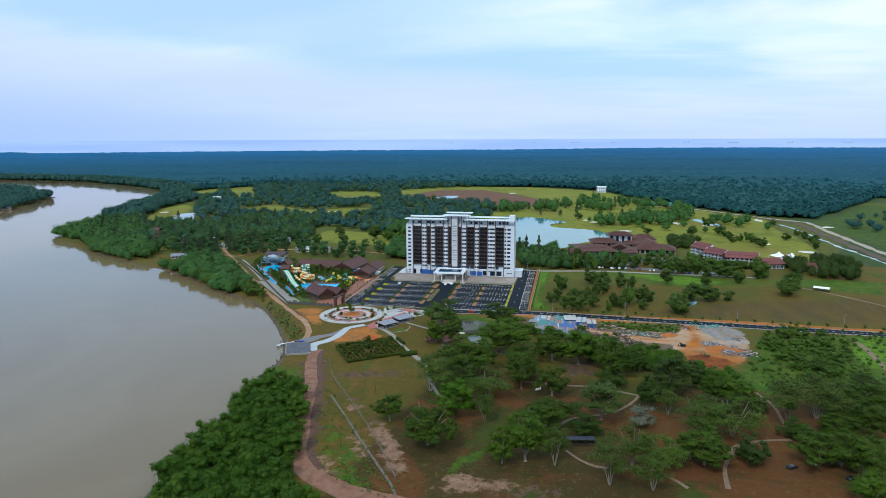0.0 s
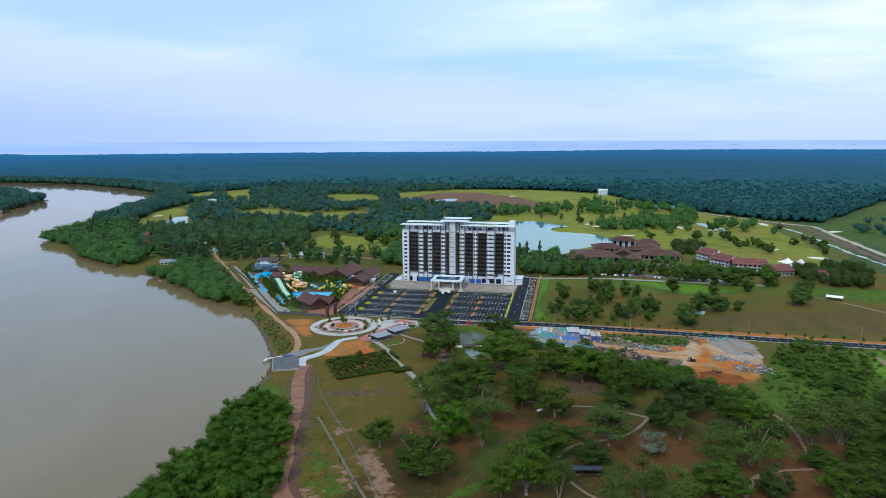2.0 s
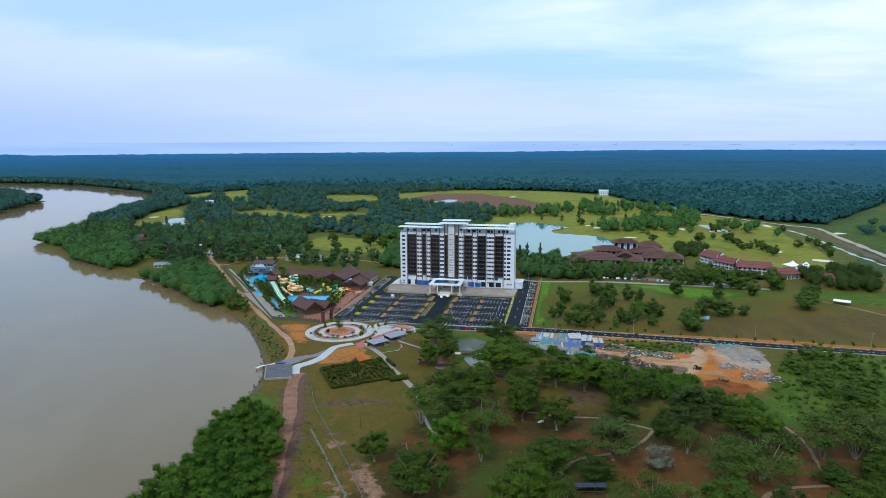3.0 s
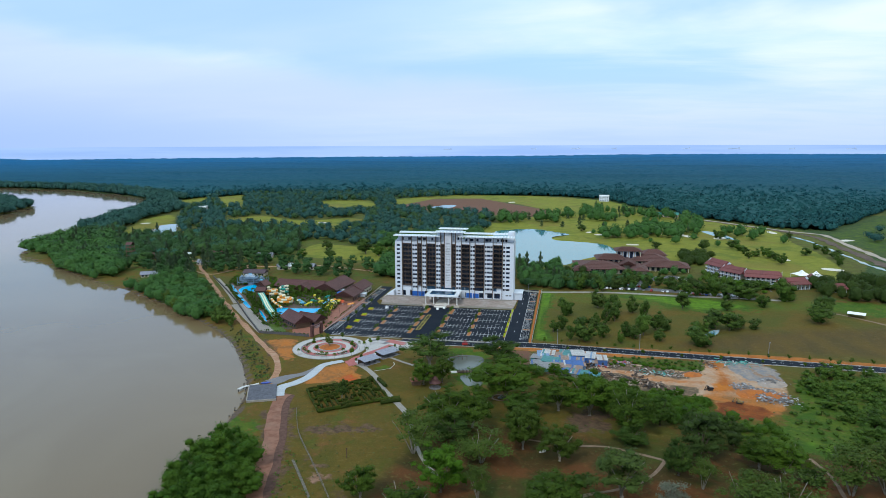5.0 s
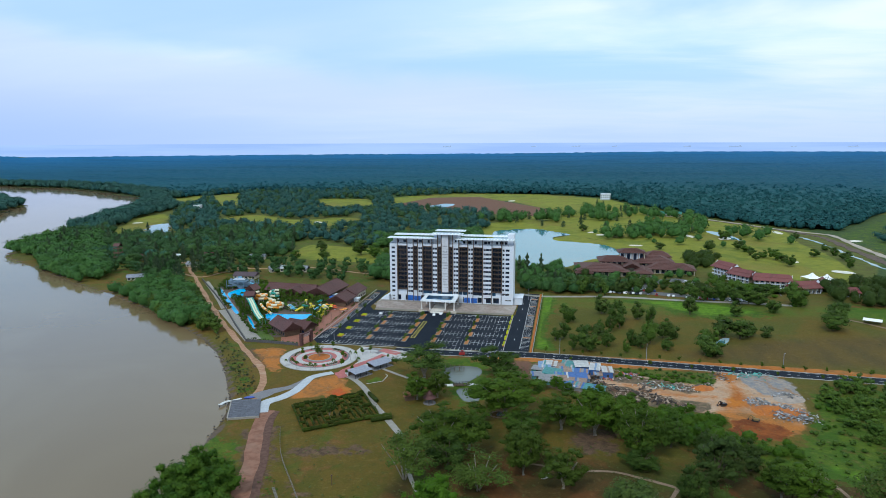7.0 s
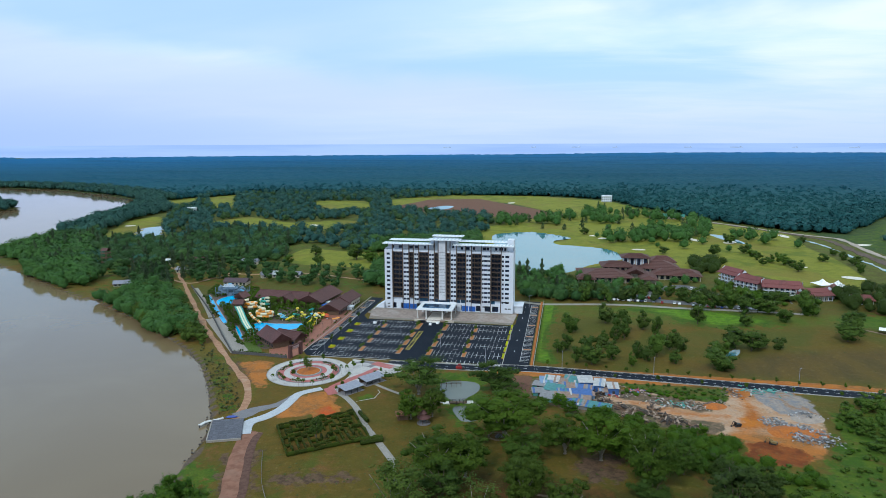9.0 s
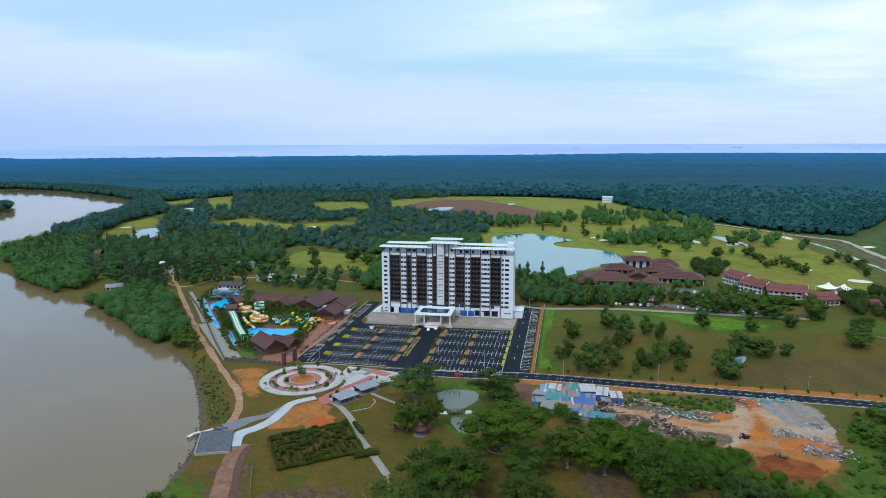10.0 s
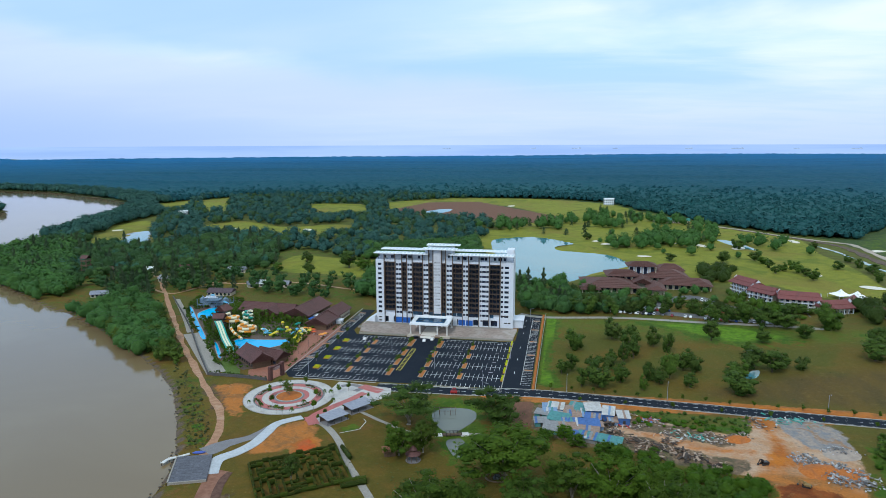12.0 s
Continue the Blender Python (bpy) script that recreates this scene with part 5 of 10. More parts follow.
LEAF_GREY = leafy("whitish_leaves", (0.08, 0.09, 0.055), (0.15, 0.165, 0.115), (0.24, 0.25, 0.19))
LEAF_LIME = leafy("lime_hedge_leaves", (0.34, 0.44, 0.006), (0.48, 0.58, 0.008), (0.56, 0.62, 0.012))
BARK = plain("bark", (0.13, 0.1, 0.075), (0.09, 0.07, 0.05), 0.95, 3.0, 0.5)
BARK_PALE = plain("pale_bark", (0.27, 0.235, 0.195), (0.19, 0.165, 0.135), 0.9, 3.0, 0.5)
G = np.random.default_rng(11)


def quads(c, size, up=0.3, out=None):
    """Three-cornered leaf sprays round the centres c: they face outwards and lean to the sky."""
    n = len(c)
    nr = G.normal(size=(n, 3)) * (1.0 if out is None else 0.36) + [0, 0, up]
    if out is not None:
        nr += out
    nr /= np.linalg.norm(nr, axis=1)[:, None]
    a = np.cross(nr, G.normal(size=(n, 3)))
    a /= np.linalg.norm(a, axis=1)[:, None] + 1e-9
    b = np.cross(nr, a)
    sz = size * G.uniform(0.55, 1.45, (n, 1))
    a, b = a * sz, b * sz
    v = np.stack([c - a - b * 0.45, c + a * 0.9 - b * 0.5, c + b], 1).reshape(-1, 3)
    return v, np.arange(3 * n).reshape(n, 3)


def ico(level):
    bm = bmesh.new()
    bmesh.ops.create_icosphere(bm, subdivisions=level, radius=1.0)
    bm.verts.ensure_lookup_table()
    out = np.array([v.co[:] for v in bm.verts]), np.array([[v.index for v in q.verts] for q in bm.faces])
    bm.free()
    return out


ICO = {1: ico(1), 2: ico(2), 3: ico(3)}


def crown_broad(clumps, leaves, leaf, low=0.3, spread=0.5, dome=0.8, blob=0.13, core=0.8, level=1, lobes=0.75):
    """Leafy clumps on an uneven rounded crown, for a tree of height and width 1: each has a rough dense core and a loose shell of leaves."""
    cc, outs, tone, cv, cf, ct = [], [], [], [], [], []
    mid, half = low + (1 - low) * 0.45, (1 - low) * 0.5
    iv, jf = ICO[level]
    n = 0
    at = Vector(G.uniform(-50, 50, 3))
    for i in range(clumps):
        d = G.normal(size=3)
        d /= np.linalg.norm(d)
        lobe = 1 + lobes * noise.noise(Vector(d) * 1.25 + at)
        if d[2] < 0:
            d[2] *= dome - 0.35
        r = G.uniform(0.3, 1.0) ** 0.5 * G.uniform(0.72, 0.95) * lobe
        c = np.array([d[0] * (spread - blob * 0.6) * r, d[1] * (spread - blob * 0.6) * r, mid + d[2] * half * r])
        k = int(leaves / clumps * G.uniform(0.7, 1.4))
        rad = blob * G.uniform(0.7, 1.35)
        p = G.normal(size=(k, 3))
        p /= np.linalg.norm(p, axis=1)[:, None]
        p[:, 2] = np.where(p[:, 2] < -0.3, -p[:, 2], p[:, 2])
        outs.append(p * 0.8 + d * 0.4)
        p = p * rad * G.uniform(0.6, 1.3, (k, 1))
        p[:, 2] *= 0.8
        cc.append(p + c)
        # light from above is painted in: clump tops lighter, cores dimmer
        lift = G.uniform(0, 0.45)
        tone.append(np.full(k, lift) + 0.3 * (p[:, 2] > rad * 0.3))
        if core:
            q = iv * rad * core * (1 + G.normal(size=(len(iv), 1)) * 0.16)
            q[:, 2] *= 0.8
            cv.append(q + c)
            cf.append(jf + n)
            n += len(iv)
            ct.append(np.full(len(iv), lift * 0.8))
    c = np.concatenate(cc)
    sx, sz = 0.5 / np.percentile(np.hypot(c[:, 0], c[:, 1]), 96), 0.98 / np.percentile(c[:, 2], 99.5)
    scale = np.array([sx, sx, sz])
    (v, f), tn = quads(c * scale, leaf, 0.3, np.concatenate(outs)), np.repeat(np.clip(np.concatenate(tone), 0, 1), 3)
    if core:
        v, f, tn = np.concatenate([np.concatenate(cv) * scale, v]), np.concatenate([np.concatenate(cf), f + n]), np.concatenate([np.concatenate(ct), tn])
    return (v, f), tn


def crown_mass(level, leaves, leaf, rough=0.45, core=0.84):
    """A crown seen from far away, height and width 1: a lumpy body, coloured dark for inner shade, under a ragged coat
    of leaf sprays.
    """
    iv, jf = ICO[level]
    at = Vector(G.uniform(-50, 50, 3))

    def reach(dirs):
        return np.array([1 + rough * noise.noise(Vector(p) * 1.7 + at) + rough * 0.7 * noise.noise(Vector(p) * 4.3 + at) for p in dirs])

    def settle(q):
        q = q * [0.5, 0.5, 0.5]
        q[:, 2] = 0.46 + np.where(q[:, 2] < 0, q[:, 2] * 0.9, q[:, 2])
        return q

    body = settle(iv * reach(iv)[:, None] * core)
    d = G.normal(size=(leaves, 3))
    d /= np.linalg.norm(d, axis=1)[:, None]
    d[:, 2] = np.where(d[:, 2] < -0.4, -d[:, 2], d[:, 2])
    k = reach(d)
    v, f = quads(settle(d * (k * G.uniform(0.84, 1.08, leaves))[:, None]), leaf, 0.35, d * 0.7)
    # painted shading: jutting sprays lighter, the body inside at the darkest tone
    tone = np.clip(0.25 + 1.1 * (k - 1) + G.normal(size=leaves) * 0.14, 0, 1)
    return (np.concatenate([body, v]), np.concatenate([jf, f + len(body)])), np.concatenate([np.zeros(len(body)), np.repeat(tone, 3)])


def crown_cone(leaves, leaf):
    z = G.uniform(0.12, 1.0, leaves) ** 0.85
    layer = 0.62 + 0.38 * np.sin(z * 23 + G.uniform(0, 6))
    r = 0.5 * np.sin(np.pi * np.clip(z, 0, 1) ** 0.6) ** 0.7 * np.sqrt(G.uniform(0.05, 1, leaves)) * layer + 0.03
    a = G.uniform(0, 6.283, leaves)
    c = np.stack([r * np.cos(a), r * np.sin(a), z], 1)
    return quads(c, leaf, 0.6), np.repeat(G.uniform(0, 1, leaves), 3)


def crown_palm(fronds, segs=5):
    v, f, tone = [], [], []
    for i in range(fronds):
        a = 6.283 * i / fronds + G.uniform(-0.25, 0.25)
        rise, reach = G.uniform(0.05, 0.3), G.uniform(0.38, 0.5)
        up = np.array([-math.sin(a), math.cos(a), 0.0])
        for k in range(segs):
            t0, t1 = k / segs, (k + 1) / segs
            def at(t):
                return np.array([math.cos(a) * reach * t, math.sin(a) * reach * t, 0.82 + rise * t - (rise + 0.28) * t * t])
            w0, w1 = 0.05 * (1 - t0 * 0.7), 0.05 * (1 - t1 * 0.7)
            n = len(v)
            for sg in (-1, 1):
                p0, p1 = at(t0), at(t1)
                m = len(v)
                v += [p0, p1, p1 + sg * up * w1 * 1.6 - [0, 0, w1], p0 + sg * up * w0 * 1.6 - [0, 0, w0]]
                f.append([m, m + 1, m + 2, m + 3])
                tone += [t0 * 0.6] * 4
    return (np.array(v), np.array(f)), np.array(tone)


def trunk_mesh(name, kind, mat):
    s = Shape()
    if kind == "broad":
        s.tube([(0, 0, 0), (0.01, 0, 0.06), (0, 0.012, 0.13)], [0.042, 0.03, 0.026], 7)
        for i in range(7):
            a = i * 0.9 + G.uniform(-0.3, 0.3)
            r = G.uniform(0.2, 0.38)
            s.tube([(0, 0, 0.1), (math.cos(a) * r * 0.22, math.sin(a) * r * 0.22, 0.26), (math.cos(a) * r * 0.45, math.sin(a) * r * 0.45, 0.45), (math.cos(a) * r, math.sin(a) * r, G.uniform(0.6, 0.78))], [0.014, 0.012, 0.009, 0.004], 5)
    elif kind == "open":
        for i in range(5):
            a = i * 1.256 + G.uniform(-0.3, 0.3)
            r = G.uniform(0.16, 0.34)
            s.tube([(math.cos(a) * 0.02, math.sin(a) * 0.02, 0), (math.cos(a) * r * 0.4, math.sin(a) * r * 0.4, 0.35), (math.cos(a) * r, math.sin(a) * r, 0.8)], [0.011, 0.008, 0.004], 5)
    elif kind == "palm":
        s.tube([(0, 0, 0), (0.01, 0, 0.4), (0, 0, 0.84)], [0.03, 0.02, 0.018], 6)
    else:
        s.tube([(0, 0, 0), (0, 0, 0.9)], [0.03, 0.006], 6)
    return s.mesh(name, mat)


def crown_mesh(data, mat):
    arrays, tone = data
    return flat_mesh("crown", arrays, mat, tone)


SPECIES = {
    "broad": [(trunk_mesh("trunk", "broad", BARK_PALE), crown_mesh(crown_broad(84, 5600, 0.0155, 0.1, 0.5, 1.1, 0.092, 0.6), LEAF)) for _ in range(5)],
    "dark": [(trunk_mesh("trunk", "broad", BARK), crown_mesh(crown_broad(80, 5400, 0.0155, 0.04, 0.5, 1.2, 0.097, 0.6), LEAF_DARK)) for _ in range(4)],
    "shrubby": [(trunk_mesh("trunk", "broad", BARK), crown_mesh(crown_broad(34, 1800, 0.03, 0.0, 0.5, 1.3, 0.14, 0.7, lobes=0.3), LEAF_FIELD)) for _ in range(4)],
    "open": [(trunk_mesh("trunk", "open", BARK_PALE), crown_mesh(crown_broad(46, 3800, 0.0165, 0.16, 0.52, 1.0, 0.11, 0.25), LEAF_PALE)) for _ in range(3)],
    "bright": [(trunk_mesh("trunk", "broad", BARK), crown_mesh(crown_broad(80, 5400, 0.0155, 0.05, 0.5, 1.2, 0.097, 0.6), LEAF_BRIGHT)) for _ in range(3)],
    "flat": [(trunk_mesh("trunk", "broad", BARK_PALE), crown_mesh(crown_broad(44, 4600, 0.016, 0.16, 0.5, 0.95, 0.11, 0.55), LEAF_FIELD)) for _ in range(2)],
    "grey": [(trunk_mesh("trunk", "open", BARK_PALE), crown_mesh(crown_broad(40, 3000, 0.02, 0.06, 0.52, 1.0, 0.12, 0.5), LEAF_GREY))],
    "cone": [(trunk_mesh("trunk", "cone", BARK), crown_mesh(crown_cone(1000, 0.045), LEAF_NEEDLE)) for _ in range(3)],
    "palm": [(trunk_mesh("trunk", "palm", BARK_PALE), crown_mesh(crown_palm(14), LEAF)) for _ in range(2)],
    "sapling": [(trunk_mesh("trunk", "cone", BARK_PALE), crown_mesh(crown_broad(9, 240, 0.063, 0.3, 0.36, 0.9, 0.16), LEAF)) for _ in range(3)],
}
LABELS = {"grey": ("low rounded tree with whitish grey foliage", "tree"), "flat": ("tall flat-topped tree with a tiered open crown", "tree"), "broad": ("spreading park tree with a wide green crown", "tree"), "dark": ("dense dark green rounded tree in the grass", "tree"), "shrubby": ("rounded dark green tree standing in grass", "tree"), "open": ("open pale-trunked tree with thin grey-green foliage", "tree"),
          "bright": ("fresh green leafy waterside tree", "tree"), "cone": ("slender feathery dark casuarina tree", "tree"), "palm": ("palm tree with arching fronds", "palm"), "sapling": ("young slim street tree", "tree")}
TREES = []


def tree(kind, x, y, width, height, group="", z=0.0, name="", label=""):
    tr, cr = SPECIES[kind][len(TREES) % len(SPECIES[kind])]
    ob = thing(name or ("palm_tree" if kind == "palm" else "tree"), label or LABELS[kind][0], LABELS[kind][1], group or kind + " trees")
    kw, kh = {"shrubby": (0.95, 1.15)}.get(kind, (1.0, 1.0))
    width, height = width * kw, height * kh
    ob.matrix_basis = pose(x, y, z, 0, 0, RND.uniform(0, 360)) @ Matrix.Diagonal((width, width, height, 1))
    part("trunk", tr, None, ob)
    part("crown", cr, None, ob)
    TREES.append((x, y, width))
    return ob


PARK_BROAD = [(15.8, -184.6, 14.5, 12.9), (24.8, -180.5, 13.1, 14.0), (17.3, -292.8, 14.4, 12.4), (37.9, -311.0, 22.6, 18.7), (196.6, -305.7, 18, 15), (213.5, -270.9, 18, 14), (189.2, -328.3, 15, 13), (210.6, -242.6, 15, 10), (227.9, -239.4, 14, 9.5), (70.3, -246.2, 14.8, 17.6), (84.9, -253.2, 15.8, 14.2), (82.8, -286.2, 21.6, 11.9), (76.6, -317.4, 18.8, 20.4), (68.1, -320.1, 12.1, 15.5), (158.6, -246.9, 15.8, 13.6), (167.3, -248.1, 17.3, 13.1), (141.8, -308.6, 21.1, 13.8), (181.6, -302.1, 18.7, 13.6), (190.9, -300.4, 19.1, 13.1), (199.6, -274.7, 18.0, 10.1), (219.0, -239.9, 20.2, 10.7), (58.7, -195.1, 35.1, 20.8), (47.6, -230.0, 20.9, 17.7), (37.0, -230.7, 28.0, 19.0), (69.4, -231.9, 18.2, 11.4), (83.8, -205.2, 19.6, 15.8), (97.7, -208.2, 22.4, 20.2), (109.4, -207.3, 18.0, 17.1), (113.6, -223.8, 20.0, 23.6)]
PARK_DARK = [(141, -216, 14, 11.5), (127.4, -213.7, 14.0, 15.1), (217.5, -200.6, 12, 8), (231.7, -218.8, 12, 8.5), (41.5, -244.1, 20.0, 13.7), (128.2, -256.6, 12.4, 16.0), (92.6, -270.5, 7.8, 5.0), (99.7, -292.0, 13.3, 10.4), (113.9, -233.1, 16.1, 9.3), (139.0, -240.4, 21.7, 19.9), (153.9, -227.8, 11.4, 12.4), (158.6, -305.5, 12.6, 12.2), (174.7, -254.7, 10.7, 7.0), (182.3, -280.0, 13.4, 9.0), (51.8, -148.9, 24.3, 17.0), (67.6, -213.6, 16.4, 12.9), (105.0, -198.6, 12.4, 13.0)]
PARK_FRESH = [(81.2, -157.4, 8, 5.6), (85.8, -164.3, 8, 5.5), (73.1, -160.9, 8, 5.0), (96.7, -171.7, 9, 6.5), (43.9, -283.7, 17.0, 17.1)]
PARK_FLAT = [(12.9, -155.9, 27, 18.4), (106.4, -275.5, 21.8, 18.1)]
PARK_OPEN = [(27.7, -257.3, 24.2, 17.4), (55.3, -260.1, 23.0, 14.1), (57.3, -285.5, 11.5, 12.1), (87.6, -318.6, 13.2, 14.6), (115.6, -314.3, 16.9, 18.1), (135.1, -265.3, 12.1, 12.4), (145.2, -283.7, 24.2, 17.1), (157.3, -282.5, 24.6, 18.1), (185.1, -260.3, 25.5, 18.1), (197.2, -258.1, 26.0, 19.2), (127.6, -312.1, 18.3, 12.6), (106.6, -328.8, 15.7, 16.3), (121.0, -329.8, 14.5, 14.4)]
for kind, rows in (("broad", PARK_BROAD), ("dark", PARK_DARK), ("bright", PARK_FRESH), ("flat", PARK_FLAT), ("open", PARK_OPEN)):
    for x, y, w, h in rows:
        tree(kind, x, y, w, h, "pale-trunked trees" if kind == "open" else "park trees")
tree("grey", 122.4, -279.0, 12.1, 9.4, "pale-trunked trees", label="low rounded tree with whitish grey foliage")
for x, y, w, h in [(86.9, -37.3, 12.2, 11.6), (79.2, -80.0, 6.8, 7.5), (83.9, -74.7, 8.4, 9.2), (110.2, -11.3, 13.4, 12.9), (119.3, -31.6, 13.6, 13.0), (119.8, -47.7, 8.4, 10.3), (113.4, -57.3, 7.0, 11.3), (134.0, -22.2, 9.6, 11.3), (140.8, -32.8, 7.9, 11.7), (106.8, -58.5, 7.0, 7.9), (89.4, -96.4, 7.3, 9.0), (98.2, -96.5, 14.7, 13.6), (96.1, -75.2, 10.5, 9.1), (109.4, -87.8, 9.4, 10.5), (104.5, -73.6, 8.4, 8.5), (119.7, -96.6, 5.0, 7.7), (124.5, -82.1, 8.0, 8.8), (129.2, -86.3, 8.2, 9.0), (135.6, -77.1, 10.9, 12.6), (144.8, -62.8, 11.0, 11.4), (150.1, -64.5, 9.4, 9.9), (143.7, -88.1, 8.2, 7.5), (167.8, -72.5, 10.5, 8.6), (172.5, -70.6, 9.6, 9.2), (166.7, -94.1, 16.5, 10.5), (183.0, -55.2, 15.3, 12.5), (191.5, -57.1, 14, 11), (198.2, -50.3, 10.2, 8.5), (208.4, -50.7, 8.4, 7), (186.9, -27.9, 8.5, 6.8)]:
    tree("shrubby", x, y, w, h, "field trees")
for x, y, w, h in [(171.4, -3.2, 11.4, 11.8), (202.2, -1.8, 10, 9.3), (230.5, 11.9, 11.2, 9), (255, -27, 18, 12.5), (266.7, -5.3, 15.9, 12.7), (87.6, 53.3, 11.0, 11), (98.1, 48.5, 12.5, 13), (113.0, 51.1, 9.4, 12), (116.2, 43.9, 6.2, 8), (128.1, 57.1, 11.1, 11), (135.9, 61.8, 8.0, 10), (141.9, 62.8, 9.7, 9), (154.0, 64.9, 9.7, 10), (167.8, 84.6, 8.4, 9), (173.0, 64.9, 13.0, 9), (178.2, 34, 14.7, 15.5), (188.9, 39.4, 11.0, 11), (197.4, 45, 11.1, 11), (203.4, 43.5, 13.4, 13), (211.9, 33, 15.6, 14.5), (219.7, 35, 11.0, 10), (227.3, 34.6, 17.4, 13), (252.6, 34, 18.3, 16), (151.1, 92.7, 11.9, 7), (141.5, 106.3, 12.1, 7), (251.9, 76, 13.8, 6), (244.0, 77, 10.3, 6.5), (209.1, 66.4, 11.4, 9.2), (239.8, 68.3, 11.5, 7.8)]:
    tree("shrubby", x, y, w, h, "resort trees")
for x, y, w, h in [(43.1, 113.3, 7.5, 17.9), (49.5, 124.1, 6.7, 18.7), (62.6, 119.2, 6.1, 19.6), (59.1, 72.5, 6, 14.5), (69.8, 76.5, 5.6, 13.5), (76.2, 83.5, 5.3, 12.7), (80.6, 72.4, 6, 12.1), (50.4, 72.5, 6.9, 13.8), (41.3, 77, 7, 15.3)]:
    tree("cone", x, y, w, h, "casuarinas beside the hotel")
for x, y, w, h in [(-17.8, -212.7, 6.6, 11.8)]:
    tree("flat", x, y, w, h, "park trees", label="tall slim-trunked tree standing inside the hedge maze")


# ---- woods, joined ----
def batch(items, templates):
    """Joins many trees: items are x, y, z, width, height."""
    vs, fs, ts, n = [], [], [], 0
    for x, y, z, w, h in items:
        (v, f), tone = templates[G.integers(len(templates))]
        a = G.uniform(0, 6.283)
        c, s_ = math.cos(a), math.sin(a)
        p = np.stack([(v[:, 0] * c - v[:, 1] * s_) * w + x, (v[:, 0] * s_ + v[:, 1] * c) * w + y, v[:, 2] * h + z], 1)
        vs.append(p)
        fs.append(f + n)
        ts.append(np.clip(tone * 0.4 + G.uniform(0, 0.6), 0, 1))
        n += len(v)
    return (np.concatenate(vs), np.concatenate(fs)), np.concatenate(ts)


def scatter(poly, step, keep=1.0, avoid=(), margin=3.0, wet=2.0):
    xs, ys = [p[0] for p in poly], [p[1] for p in poly]
    gx, gy = np.meshgrid(np.arange(min(xs), max(xs), step), np.arange(min(ys), max(ys), step))
    x = gx.ravel() + G.uniform(-0.48, 0.48, gx.size) * step
    y = gy.ravel() + G.uniform(-0.48, 0.48, gx.size) * step
    ok = (inside_distance(x, y, poly) > 0) & (G.uniform(size=x.size) < keep)
    if wet is not None:
        ok &= water_depth(x, y) < -wet
    for p in avoid:
        ok &= inside_distance(x, y, p) < -margin
    return x[ok], y[ok]


MID = [crown_mass(2, 330, 0.045) for _ in range(8)]
FAR = [crown_mass(1, 110, 0.075) for _ in range(9)]
NEAR = [crown_broad(14, 760, 0.03, 0.0, 0.5, 1.2, 0.18, 0.66, 1) for _ in range(6)]
CONE = [crown_cone(220, 0.085) for _ in range(5)]


def wood(name, pts, size, mat, templates, label, ratio=(0.8, 1.1), cat="trees"):
    x, y = pts
    w = G.uniform(*size, len(x))
    items = [(a, b, float(c), d, d * e) for a, b, c, d, e in zip(x, y, ground_height(x, y), w, G.uniform(*ratio, len(x)))]
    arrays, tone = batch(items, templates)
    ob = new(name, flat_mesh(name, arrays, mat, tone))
    return tagged(ob, label, cat, kind="stuff")


MANGROVE = [(-39.8, -378.7), (-50.1, -358.8), (-50.8, -336.4), (-50.4, -307.7), (-56.1, -276.5), (-55.4, -257.3), (-37.3, -264.2), (-25.2, -284.6), (-11.8, -317), (-5, -341.3), (-0.4, -354.2), (14.5, -368.7)]
wood("mangrove_trees", scatter(MANGROVE, 5.0, wet=-3.0), (5.5, 10.5), LEAF_MANGROVE, NEAR, "dense fresh green mangrove trees along the river bank", (0.75, 1.25))
BELT = [(-412, 57.3), (-340.1, 17), (-263.8, -24.6), (-186.5, -81.8), (-150.5, -100.5), (-168.4, -59.9), (-205.1, -11.2), (-232.6, 8.6), (-258.7, 31.2), (-281.3, 27.3), (-326, 49.9), (-371.1, 76.1), (-466.7, 112.2)]
BANK_GAP = [(-333, 14), (-288, -12), (-262, 8), (-288, 44), (-325, 60)]
wood("bank_trees", scatter(BELT, 7.5, 0.9, [BANK_GAP], wet=-2.0), (8, 13), LEAF_MID, MID, "green trees leaning over the river bank", (0.8, 1.1))
wood("fresh_bank_trees", scatter(BELT, 13.0, 0.7, [BANK_GAP], wet=-2.0), (7, 11), LEAF, MID, "fresh light green trees on the river bank", (0.8, 1.1))
CAMP = [(-622.5, 268.8), (-641.1, 342.4), (-581.9, 335.7), (-409.4, 260), (-348.3, 363.5), (-253.7, 330), (-220.3, 209.7), (-197.5, 158.2), (-232.1, 169.8), (-307.6, 151), (-337.4, 107), (-367.5, 72), (-443.4, 88.8)]
wood("camp_trees", scatter(CAMP, 10.5, 0.85, FAIRWAYS), (9, 15), LEAF_MID, MID, "dark green woodland of mixed trees around a camp", (0.8, 1.05))
LAWN_CASUARINAS = [(-333.9, 94.9), (-284.2, 143.4), (-219.3, 102.4), (-187.4, 63.5), (-229.4, 56.2), (-246.8, 14.8), (-281.3, 27.3)]
x, y = scatter(CAMP, 16, 0.4, FAIRWAYS)
lx, ly = scatter(LAWN_CASUARINAS, 11, 0.55)
x, y = np.concatenate([x, lx]), np.concatenate([y, ly])
wood("casuarina_trees", (x, y), (5, 8), LEAF_NEEDLE, CONE, "slender dark casuarinas rising over the wood", (1.9, 2.8))
CAPE = [(-576, 288), (-606, 338), (-650, 448), (-703, 602), (-764, 725), (-648, 720), (-610, 560), (-585, 456), (-560, 372), (-545, 305)]
